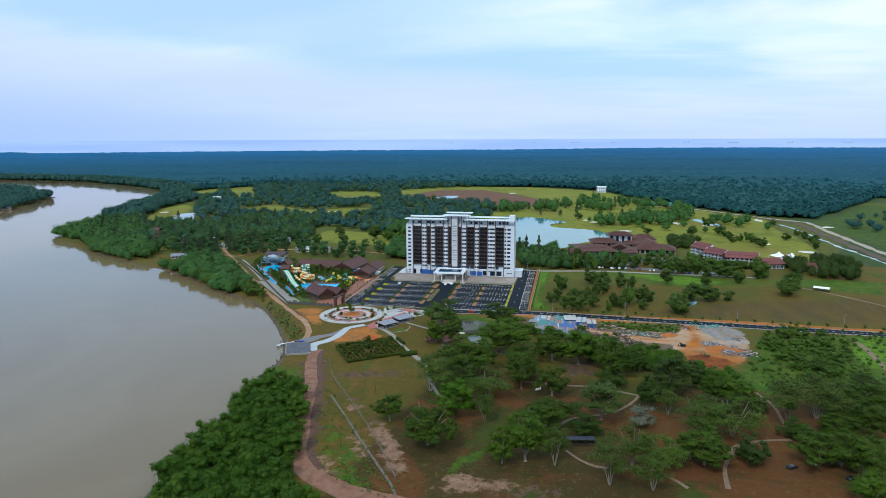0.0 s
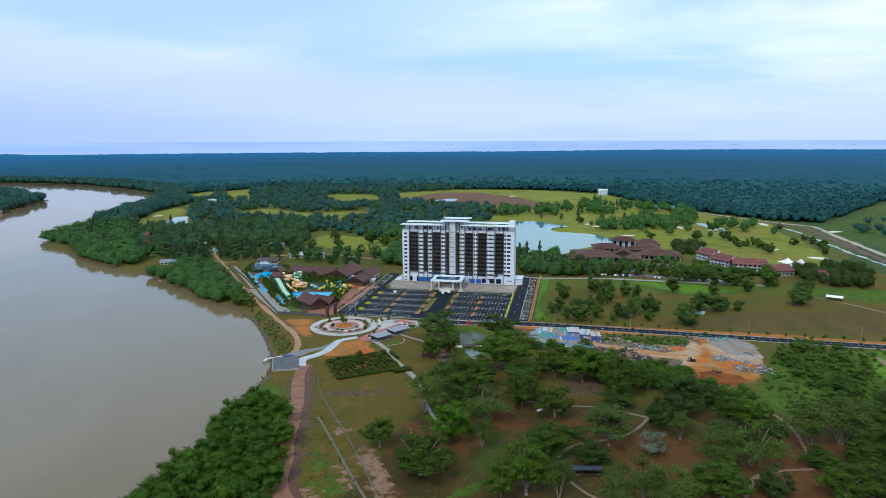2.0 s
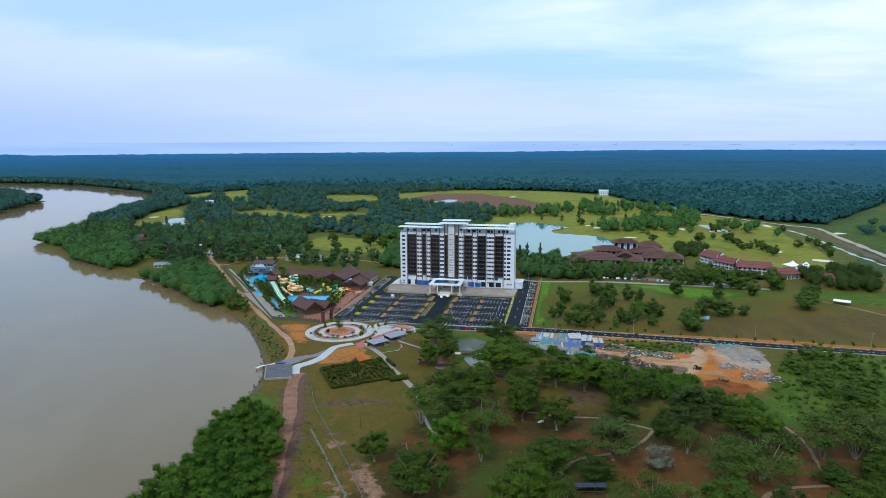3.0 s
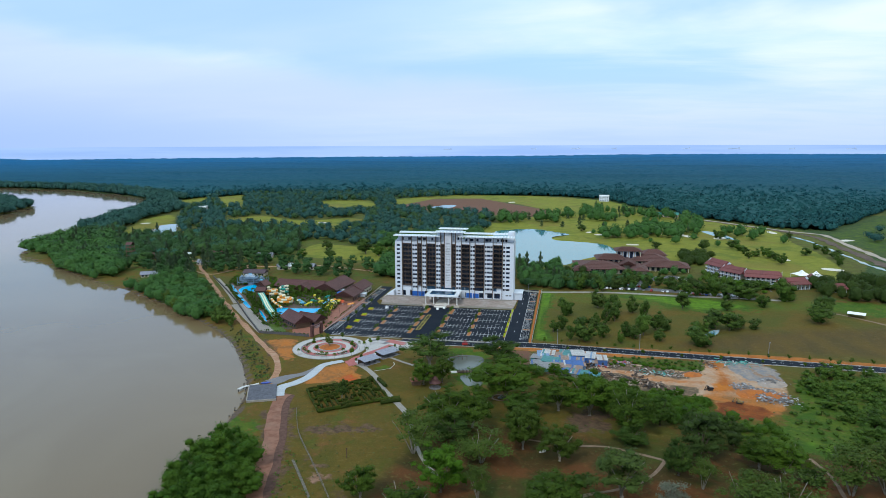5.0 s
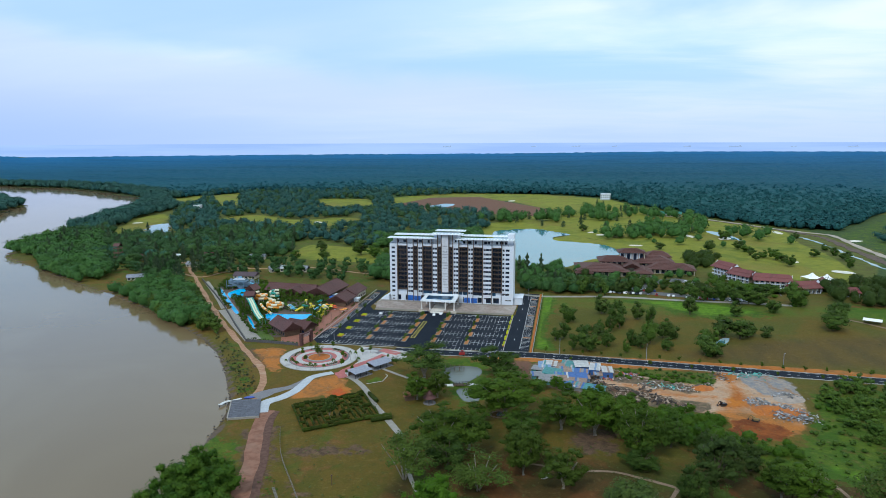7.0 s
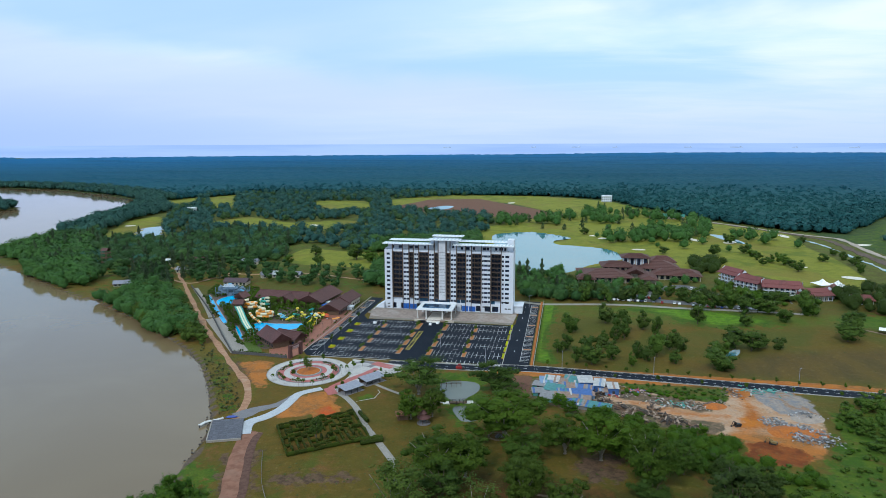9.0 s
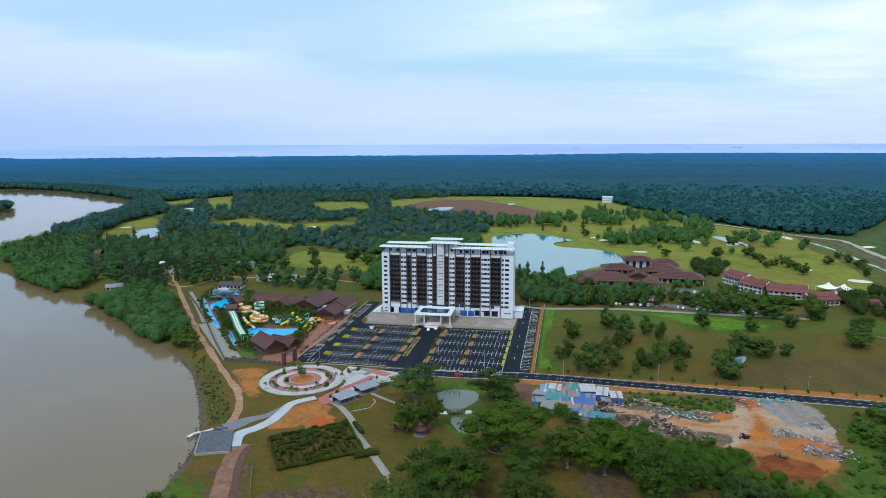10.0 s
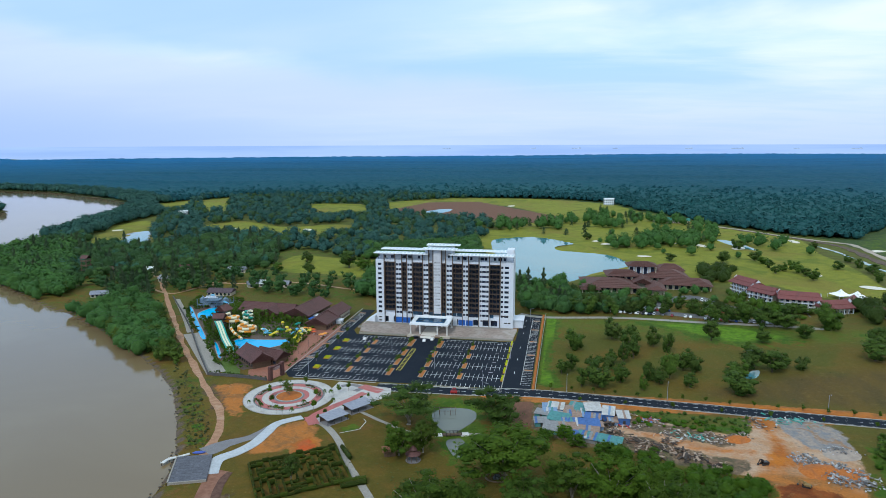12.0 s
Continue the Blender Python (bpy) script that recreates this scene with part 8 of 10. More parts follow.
def tower(x, y, w, h, roof_h, rot, label):
    t = thing("slide_tower", label, "tower", "slide towers", pose(x, y, 0, 0, 0, rot))
    for sx in (-1, 1):
        for sy in (-1, 1):
            part("post", Shape().box(sx * w / 2 - 0.2, sx * w / 2 + 0.2, sy * w / 2 - 0.2, sy * w / 2 + 0.2, 0, h), TIMBER, t)
    for z in (h * 0.28, h * 0.52, h * 0.76):
        part("floor", Shape().box(-w / 2, w / 2, -w / 2, w / 2, z, z + 0.2), SLAT, t)
        for sy in (-1, 1):
            part("railing", Shape().box(-w / 2, w / 2, sy * w / 2 - 0.05, sy * w / 2 + 0.05, z + 0.2, z + 1.2), SLAT, t)
    part("roof", Shape().gable(-w / 2, w / 2, -w / 2, w / 2, h, h + roof_h, 0.9, 0.25), ROOF_BROWN, t)


tower(-143.5, -41.0, 6.0, 10.5, 2.6, 10, "dark slatted slide tower with a brown gable roof")
tower(-150.0, -24.0, 7.0, 10.8, 3.6, 80, "tall timber slide tower with a brown gable roof")
TURQ = plain("turquoise_plastic", (0.03, 0.3, 0.24), (0.02, 0.25, 0.2), 0.3, 1.0, 0.3, bump=0)
CREAMP = plain("cream_plastic", (0.72, 0.68, 0.5), (0.66, 0.6, 0.42), 0.3, 1.0, 0.3, bump=0)
ORANGEP = plain("orange_plastic", (0.75, 0.3, 0.03), (0.68, 0.25, 0.03), 0.3, 1.0, 0.3, bump=0)
YELLOWP = plain("yellow_plastic", (0.72, 0.6, 0.04), (0.65, 0.5, 0.04), 0.3, 1.0, 0.3, bump=0)
LBLUEP = plain("light_blue_plastic", (0.15, 0.45, 0.65), (0.1, 0.38, 0.6), 0.3, 1.0, 0.3, bump=0)
GREYBL = plain("grey_blue_paint", (0.16, 0.23, 0.3), (0.09, 0.14, 0.2), 0.6, 1.5, 0.5)
sl = thing("racing_slide", "broad green and cream open racing slide", "water slide")
A, B = Vector((-140.5, -48.5, 9.5)), Vector((-114.5, -79.5, 0.6))
prof = []
for i in range(25):
    f = i / 24
    p = A.lerp(B, f)
    p.z = 9.5 * (1 - f) ** 1.15 + 0.5 + 0.55 * math.sin(f * 9.4)
    prof.append(p)
side = Vector((A.y - B.y, B.x - A.x, 0)).normalized()
for k, (o0, o1, m) in enumerate(((-2.2, -1.4, TURQ), (-1.4, -0.1, CREAMP), (-0.1, 0.1, TURQ), (0.1, 1.4, CREAMP), (1.4, 2.2, TURQ))):
    s = Shape()
    v = []
    for p in prof:
        up = 0.35 if m is TURQ else 0.0
        v += [tuple(p + side * o0 + Vector((0, 0, up))), tuple(p + side * o1 + Vector((0, 0, up))), tuple(p + side * o0 - Vector((0, 0, 0.3))), tuple(p + side * o1 - Vector((0, 0, 0.3)))]
    f = []
    for i in range(len(prof) - 1):
        a, b = 4 * i, 4 * i + 4
        f += [(b, b + 1, a + 1, a), (a, a + 2, b + 2, b), (b + 1, b + 3, a + 3, a + 1), (a + 2, a + 3, b + 3, b + 2)]
    part("lane" if m is CREAMP else "rim", s.add(v, f), m, sl)
for i in (3, 8, 13, 18):
    p = prof[i]
    part("support", Shape().tube([(p.x, p.y, 0), (p.x, p.y, p.z - 0.25)], 0.22, 8), PALE_CONCRETE, sl)
tube = thing("tube_slide", "coiling orange and white banded tube slide", "water slide")


def coil(cx, cy, r, z0, z1, turns, a0, n=40):
    return [(cx + r * math.cos(a0 + turns * 6.283 * i / n), cy + r * math.sin(a0 + turns * 6.283 * i / n), z0 + (z1 - z0) * i / n) for i in range(n + 1)]


pathA = coil(-139.5, -33.0, 4.6, 10.0, 5.6, 1.9, 2.2, 48) + coil(-124.5, -40.5, 5.4, 5.4, 1.6, 2.15, 2.0, 56)
for i in range(0, len(pathA) - 1, 3):
    part("tube_section", Shape().tube(pathA[i:i + 4], 0.95, 10), ORANGEP if (i // 3) % 2 else CREAMP, tube)
for i in range(0, len(pathA), 12):
    x, y, z = pathA[i]
    part("support", Shape().tube([(x, y, 0), (x, y, z - 0.8)], 0.2, 8), PALE_CONCRETE, tube)
tube2 = thing("tube_slide", "green and white banded spiral tube slide", "water slide")
pathB = coil(-135.5, -18.0, 3.0, 8.6, 1.6, 3.1, 0.6, 48)
for i in range(0, len(pathB) - 1, 3):
    part("tube_section", Shape().tube(pathB[i:i + 4], 0.8, 10), TURQ if (i // 3) % 2 else CREAMP, tube2)
part("column", Shape().tube([(-135.5, -18, 0), (-135.5, -18, 9.0)], 0.4, 8), PALE_CONCRETE, tube2)
low = thing("tube_slide", "short orange and cream slide ending at the wave pool", "water slide")
pathC = rounded([(-133, -46, 5.0), (-129, -50, 3.6), (-124.5, -53.0, 2.6), (-120.5, -55.5, 1.2)], False, 6)
for i in range(0, len(pathC) - 1, 2):
    part("tube_section", Shape().tube(pathC[i:i + 3], 0.9, 10), ORANGEP if (i // 2) % 2 else CREAMP, low)
for p in pathC[::6]:
    part("support", Shape().tube([(p[0], p[1], 0), (p[0], p[1], p[2] - 0.7)], 0.18, 8), PALE_CONCRETE, low)
aqua = thing("play_frame", "grey-blue multi-level water play frame", "play structure", m=pose(-182.5, 21.0, 0, 0, 0, 8))
for i in range(6):
    for j in range(3):
        part("post", Shape().box(-12 + i * 4.8 - 0.2, -12 + i * 4.8 + 0.2, -5 + j * 5 - 0.2, -5 + j * 5 + 0.2, 0, RND.uniform(5.5, 8.2)), GREYBL, aqua)
for z, x0, x1 in ((2.2, -12, 12), (4.0, -10, 9), (5.6, -7, 4)):
    part("platform", Shape().box(x0, x1, -5, 5, z, z + 0.25), GREYBL, aqua)
    for sy in (-5, 5):
        part("railing", Shape().box(x0, x1, sy - 0.08, sy + 0.08, z + 0.9, z + 1.1).box(x0, x1, sy - 0.06, sy + 0.06, z + 0.4, z + 0.5), GREYBL, aqua)
for i in range(5):
    for j, (ya, yb) in enumerate(((-5.1, -4.95), (4.95, 5.1))):
        if (i + j) % 3:
            part("panel", Shape().box(-11.6 + i * 4.8, -8.2 + i * 4.8, ya, yb, 0.4 + (i % 2) * 2.2, 2.1 + (i % 2) * 2.2), GREYBL, aqua)
for cx, cy, r, h in ((-9.6, 0, 2.0, 8.2), (7.2, 1.5, 1.8, 7.4)):
    part("turret", Shape().tube([(cx, cy, 4.2), (cx, cy, h - 1.6), (cx, cy, h)], [r, r, 0.15], 10), GREYBL, aqua)
part("bucket", Shape().tube([(-2, 0, 7.5), (-2, 0, 9.4)], [1.2, 1.6], 12), LBLUEP, aqua)
part("sign", Shape().box(-6, 4, -5.4, -5.1, 8.0, 8.6).box(-5, 3, -5.4, -5.1, 8.9, 9.8), WHITE, aqua, "white bars of an unreadable sign")
part("sign_post", Shape().box(-4.6, -4.4, -5.25, -5.05, 4.6, 8.9).box(2.4, 2.6, -5.25, -5.05, 4.6, 8.9), GREYBL, aqua)
part("flume", Shape().tube(rounded([(8, -4, 5.2), (12, -6, 4), (12, -9, 2.2), (9, -11, 0.8)]), 0.6, 8), LBLUEP, aqua)
for k, (x, y, m, h) in enumerate(((-113, -40, LBLUEP, 3.2), (-110, -44, LBLUEP, 2.4), (-99.5, -34, YELLOWP, 3.4), (-96.5, -36, YELLOWP, 2.6), (-103, -42, YELLOWP, 2.6), (-92, -35, LBLUEP, 3.0), (-88.5, -36, LBLUEP, 2.4), (-90, -32, CREAMP, 2.6), (-116, -36, CREAMP, 2.2), (-105, -35, TURQ, 2.4), (-108, -22, YELLOWP, 3.0), (-97, -20, TURQ, 2.6), (-84.5, -47.5, YELLOWP, 5.0), (-82.5, -50.0, YELLOWP, 4.2))):
    t = thing("splash_toy", "brightly coloured plastic splash toy with a small slide", "play equipment", "splash toys", pose(x, y, 0, 0, 0, k * 47))
    t.matrix_basis = t.matrix_basis @ Matrix.Scale(1.35, 4)
    part("mushroom", Shape().tube([(0, 0, h - 0.7), (0, 0, h - 0.2), (0, 0, h)], [0.9, 0.75, 0.2], 12), m, t)
    part("stem", Shape().tube([(0, 0, 0), (0, 0, h - 0.5)], 0.25, 8), CREAMP, t)
    part("slide", Shape().tube(rounded([(0.8, 0, h * 0.7), (2.0, 0.4, h * 0.4), (3.6, 0.2, 0.5)]), 0.62, 8), m, t)
for k, (x, y) in enumerate(((-89.1, -28.6), (-85.6, -29.3), (-82.2, -31.3), (-84, -33.5), (-71.5, -38.3), (-73, -41), (-80, -36))):
    u = thing("parasol", "round cafe parasol on a white pole", "parasol", "cafe parasols", pose(x, y, 0.13))
    part("canopy", Shape().tube([(0, 0, 2.3), (0, 0, 3.0)], [1.7, 0.1], 10), [ORANGEP, ORANGEP, plain("red_fabric", (0.6, 0.1, 0.03), (0.5, 0.08, 0.03), 0.8), YELLOWP][k % 4], u)
    part("pole", Shape().tube([(0, 0, 0), (0, 0, 2.5)], 0.06, 6), PALE_CONCRETE, u)
    part("table", Shape().tube([(0, 0, 0.7), (0, 0, 0.76)], [0.7, 0.7], 10), WHITE, u)
for k in range(5):
    sh = thing("lamp_post", "dark garden lamp post on the paving", "lamp post", "garden lamps", pose(-76.5 + k * 1.0, -100 + k * 13, 0.13))
    part("post", Shape().tube([(0, 0, 0), (0, 0, 4.2)], 0.07, 6), DARK_METAL, sh)
    part("lantern", Shape().tube([(0, 0, 4.2), (0, 0, 4.6)], [0.2, 0.3], 8), DARK_METAL, sh)

# ---- the golf resort ----
club = thing("clubhouse", "sprawling clubhouse with tiered weathered red hip roofs", "clubhouse", m=pose(0, 0, 0))


def hip_block(cx, cy, rot, w, d, base, eave, top, hip, wall=CREAM):
    m = pose(cx, cy, 0, 0, 0, rot)
    part("roof", Shape().gable(-w / 2, w / 2, -d / 2, d / 2, eave, top, 1.4, 0.4, hip=hip), ROOF_RED, club, m=m)
    for sg in (-1, 1):
        r = Shape()
        for k in range(1, 6):
            f = k / 6
            yy, zz = sg * (d / 2 + 1.4) * (1 - f), eave + (top - eave) * f
            hx = w / 2 + 1.4 - hip * f
            r.box(-hx, hx, min(yy, yy + sg * 0.25), max(yy, yy + sg * 0.25), zz - 0.02, zz + 0.16)
        part("tile_course", r, ROOF_RED, club, m=m)
    part("wall", Shape().box(-w / 2 + 2, w / 2 - 2, -d / 2 + 2, d / 2 - 2, base, eave - 0.05), wall, club, m=m)
    if base == 0:
        n = int(w / 5)
        for i in range(n + 1):
            x = -w / 2 + 0.4 + i * (w - 0.8) / n
            part("column", Shape().box(x - 0.35, x + 0.35, -d / 2 + 0.1, -d / 2 + 0.8, 0, eave - 0.1), CREAM, club, m=m)
        for i in range(n):
            x = -w / 2 + 3 + i * (w - 6) / max(1, n - 1)
            part("window", Shape().box(x - 1.4, x + 1.4, -d / 2 + 1.9, -d / 2 + 1.98, 0.6, eave - 1.2), GLASS, club, m=m)


hip_block(117, 137, 4, 44, 40, 0, 5.2, 9.4, 18)
hip_block(129, 156, 4, 26, 22, 0, 9.6, 13.4, 9)
hip_block(147, 170, 2, 24, 15, 0, 15.4, 18.6, 8, WHITE)
hip_block(167, 172, 2, 36, 34, 0, 7.2, 12.0, 14)
hip_block(181, 150, -4, 40, 26, 0, 5.0, 9.0, 11)
hip_block(154, 128, 88, 26, 13, 0, 5.0, 8.0, 3)
hip_block(145, 143, 88, 22, 13, 0, 6.8, 10.6, 0)
hip_block(101, 117, 4, 14, 12, 0, 4.4, 7.4, 5)
hip_block(174, 190, 2, 22, 20, 0, 9.0, 13.5, 8)


def chalet(x, y, rot, w, d, eave, ridge, storeys, label):
    t = thing("hotel_wing", label, "building", "resort wings", pose(x, y, 0, 0, 0, rot))
    part("roof", Shape().gable(-w / 2, w / 2, -d / 2, d / 2, eave, ridge, 1.3, 0.4, hip=0.8), ROOF_REDDER, t)
    part("upper_roof", Shape().gable(-w / 2 + 1, w / 2 - 1, -d / 4, d / 4, ridge - (ridge - eave) * 0.42, ridge + 1.0, 0.6, 0.3), ROOF_REDDER, t)
    part("wall", Shape().box(-w / 2 + 0.4, w / 2 - 0.4, -d / 2 + 1.6, d / 2, 0, eave - 0.05), CREAM, t)
    h = eave / storeys
    for k in range(storeys):
        if k:
            part("balcony", Shape().box(-w / 2, w / 2, -d / 2 - 0.2, -d / 2 + 1.6, k * h - 0.25, k * h), WHITE, t)
        part("railing", Shape().box(-w / 2, w / 2, -d / 2 - 0.2, -d / 2 - 0.1, k * h + 0.35, k * h + 0.5).box(-w / 2, w / 2, -d / 2 - 0.2, -d / 2 - 0.1, k * h + 0.85, k * h + 1.0), WHITE, t)
        n = int(w / 3.6)
        for i in range(n):
            cx = -w / 2 + (i + 0.5) * w / n
            part("window", Shape().box(cx - 1.1, cx + 1.1, -d / 2 + 1.52, -d / 2 + 1.6, k * h + 0.1, k * h + 2.2), GLASS, t)
            part("column", Shape().box(cx + w / n / 2 - 0.2, cx + w / n / 2 + 0.2, -d / 2 - 0.3, -d / 2 + 0.1, k * h, (k + 1) * h - 0.1), WHITE, t)
    for sx in (-1, 1):
        x0, x1 = sorted((sx * (w / 2 + 1.0), sx * (w / 2 + 1.15)))
        part("gable_board", Shape().add([(x0, -d / 5, ridge - 1.4), (x1, -d / 5, ridge - 1.4), (x1, d / 5, ridge - 1.4), (x0, d / 5, ridge - 1.4), (x0, 0, ridge + 0.9), (x1, 0, ridge + 0.9)], [(0, 1, 5, 4), (2, 3, 4, 5), (1, 2, 5), (3, 0, 4), (3, 2, 1, 0)]), WHITE, t)


ROOF_REDDER = plain("dark_red_tiles", (0.19, 0.055, 0.05), (0.14, 0.045, 0.042), 0.7, 1.2, 0.15, c=(0.09, 0.035, 0.034), vary=0.2)
chalet(226, 132, -62, 22, 13, 9.5, 13.5, 3, "three-storey resort wing with steep dark red roof")
chalet(233, 106, -50, 20, 13, 9.0, 12.5, 3, "stepped resort wing with dark red roof and white balconies")
chalet(252, 92, -10, 27, 15, 8.4, 12.0, 3, "broad resort wing with dark red roof and white balconies")
chalet(273, 83, 20, 22, 13, 5.0, 8.6, 1, "low dark red-roofed resort hall with white columns")
chalet(290, 96, 60, 16, 11, 5.0, 9.0, 1, "small dark red-roofed resort hall")
chalet(303, 76, 0, 14, 10, 4.0, 6.4, 1, "small dark red-roofed chalet")
TENT = plain("white_canvas", (0.85, 0.85, 0.85), (0.8, 0.8, 0.8), 0.7, 1.0, 0.4)
for x, y, r in ((296, 131, 6.5), (306, 126, 6.5)):
    t = thing("marquee", "white peaked canvas marquee", "marquee", "marquees", pose(x, y, 0, 0, 0, 20))
    s = Shape()
    v, f = [(0, 0, 7.6)], []
    for k, (rr, z) in enumerate(((0.3, 5.2), (0.65, 4.0), (1.0, 3.2))):
        v += [(sx * r * rr, sy * r * rr, z) for sx, sy in ((-1, -1), (1, -1), (1, 1), (-1, 1))]
    f = [(0, 1 + i, 1 + (i + 1) % 4) for i in range(4)] + [(1 + 4 * k + i, 5 + 4 * k + i, 5 + 4 * k + (i + 1) % 4, 1 + 4 * k + (i + 1) % 4) for k in range(2) for i in range(4)]
    part("canopy", s.add(v, f), TENT, t)
    for sx in (-1, 1):
        for sy in (-1, 1):
            part("pole", Shape().tube([(sx * r * 0.97, sy * r * 0.97, 0), (sx * r * 0.97, sy * r * 0.97, 3.25)], 0.1, 6), PALE_CONCRETE, t)
x, y = 287.3, -5.3
t = thing("field_shed", "small open shed with a bright white sheet roof", "shed", m=pose(x, y, 0, 0, 0, -25))
part("roof", Shape().gable(-5, 5, -3.5, 3.5, 2.6, 3.4, 0.5, 0.12), TENT, t)
for sx in (-4.6, 4.6):
    for sy in (-3.2, 3.2):
        part("post", Shape().box(sx - 0.1, sx + 0.1, sy - 0.1, sy + 0.1, 0, 2.6), TIMBER, t)
for p, w in (([(111.9, 63.9), (134, 61.2), (157.5, 58.9), (198, 50.7), (234, 48.3)], 11.0), ([(159.6, 100.5), (183.2, 114.1), (202.1, 84.8), (219.9, 69.9), (238.9, 63.9)], 12.0), ([(143.6, 74.5), (161.5, 99), (183.9, 118.1)], 9.0), ([(252.8, 72.5), (266.4, 68.8), (265.6, 56.8)], 12.0)):
    solid("resort_parking", ribbon(rounded(p), w, 0.05 + w * 0.004, 0.3), plain("old_asphalt", (0.12, 0.12, 0.125), (0.1, 0.1, 0.105), 0.85, 1.0, 0.1), "grey asphalt drive and car park of the resort", "car park", kind="structure")

# ---- cars ----
TYRE = plain("tyre", (0.02, 0.02, 0.02), (0.03, 0.03, 0.03), 0.9)


def car_model(paint, label, x, y, z, rot, long=4.3, name="car", group="parked cars"):
    t = thing(name, label, "car", group, pose(x, y, z, 0, 0, rot))
    L, W = long / 2, 0.87
    s = Shape()
    prof = [(-L, 0.35), (L, 0.35), (L, 0.75), (L * 0.55, 0.9), (L * 0.3, 1.42), (-L * 0.62, 1.46), (-L * 0.95, 0.95), (-L, 0.85)]
    n = len(prof)
    s.add([(px_, -W, pz) for px_, pz in prof] + [(px_, W, pz) for px_, pz in prof], [tuple(range(n)), tuple(range(2 * n - 1, n - 1, -1))] + [(i, n + i, n + (i + 1) % n, (i + 1) % n) for i in range(n)])
    part("body", s, paint, t)
    part("windscreen", Shape().add([(L * 0.56, -W + 0.08, 0.93), (L * 0.56, W - 0.08, 0.93), (L * 0.33, W - 0.12, 1.4), (L * 0.33, -W + 0.12, 1.4)], [(0, 1, 2, 3)]), GLASS, t)
    for sg in (-1, 1):
        part("side_window", Shape().add([(L * 0.45, sg * (W + 0.01), 0.95), (L * 0.27, sg * (W + 0.01), 1.36), (-L * 0.58, sg * (W + 0.01), 1.38), (-L * 0.8, sg * (W + 0.01), 0.98)], [(0, 1, 2, 3)]), GLASS, t)
        for wx in (-L * 0.62, L * 0.62):
            part("wheel", Shape().tube([(wx, sg * W - 0.1, 0.33), (wx, sg * W + 0.06, 0.33)], 0.33, 12), TYRE, t)
    return t


PAINTS = [(plain("white_paint", (0.75, 0.75, 0.75), (0.7, 0.7, 0.7), 0.25), "white"), (plain("silver_paint", (0.4, 0.41, 0.43), (0.35, 0.36, 0.38), 0.3, metal=0.4), "silver"), (plain("black_paint", (0.015, 0.015, 0.018), (0.02, 0.02, 0.022), 0.2), "black"),
          (plain("red_paint", (0.35, 0.03, 0.03), (0.3, 0.025, 0.025), 0.25), "red"), (plain("blue_paint", (0.03, 0.06, 0.2), (0.025, 0.05, 0.17), 0.25), "blue")]
MODELS = []
for k, (x, y, r) in enumerate(((-6.2, -36.5, 95), (-1.6, -33.0, 85), (-44.0, -39.5, 88), (-12.8, -30.8, 5), (-63.5, -17.5, 95))):
    m, c = PAINTS[(0, 0, 0, 2, 2)[k]]
    MODELS.append(car_model(m, c + " car parked on the new asphalt", x, y, 0.06, r, 4.3 if k != 3 else 5.2))
for m, c in PAINTS[1:2] + PAINTS[3:]:
    MODELS.append(car_model(m, c + " car parked at the resort", 100 + len(MODELS) * 8, 66, 0.08, 90))
LOTS = rounded([(113.5, 56), (133.4, 54.6), (156.6, 52.5), (196.6, 44.6), (228.8, 43.2)], False, 9) + rounded([(185.8, 105.1), (200.9, 79.5), (218.5, 64.9), (235.4, 58.8)], False, 8) + rounded([(112.3, 70.8), (134.9, 69.6), (151.3, 70.8)], False, 6)
for k, p in enumerate(LOTS):
    if RND.random() < 0.8:
        ob = copy_thing(MODELS[RND.choice((0, 0, 3, 5, 6, 7))], pose(p[0] + RND.uniform(-1, 1), p[1] + RND.uniform(-1, 1), 0.08, 0, 0, RND.choice((75, 255))))
        ob["label"] = ob["label"].replace("on the new asphalt", "at the resort")
x, y = 99.3, -301.1
shelter = thing("picnic_shelter", "long open shelter with two dark sheet roofs under trees", "shelter", m=pose(x - 2.2, y + 1.2, 0, 0, 0, 10))
TARP = plain("dark_blue_sheeting", (0.03, 0.036, 0.055), (0.02, 0.024, 0.036), 0.45, 1.0, 0.4)
for x0, x1 in ((-5.4, -2.0), (-1.7, 1.7), (2.0, 5.4)):
    part("roof", Shape().gable(x0, x1, -1.7, 1.7, 2.7, 3.3, 0.1, 0.12), TARP, shelter)
    for px_ in (x0 + 0.1, x1 - 0.1):
        for py_ in (-1.6, 1.6):
            part("post", Shape().box(px_ - 0.07, px_ + 0.07, py_ - 0.07, py_ + 0.07, 0, 2.7), DARK_METAL, shelter)
part("railing", Shape().box(-5.6, 5.6, -2.0, -1.94, 0.9, 1.0).box(-5.6, 5.6, -2.0, -1.94, 0.4, 0.48), DARK_METAL, shelter)
part("bench", Shape().box(-5.0, 5.0, -0.9, -0.4, 0.4, 0.48).box(-4.8, -4.6, -0.8, -0.5, 0, 0.4).box(4.6, 4.8, -0.8, -0.5, 0, 0.4), TIMBER, shelter)
part("table", Shape().box(-4.6, 4.6, 0.1, 1.0, 0.7, 0.78).box(-4.4, -4.2, 0.4, 0.7, 0, 0.7).box(4.2, 4.4, 0.4, 0.7, 0, 0.7), DARK_METAL, shelter)
for x, y in [(172.8, -305.4), (190.9, -310), (86.1, -291.6)]:
    car_model(PAINTS[2][0], "dark car parked under the trees", x, y, 0.0, 30)

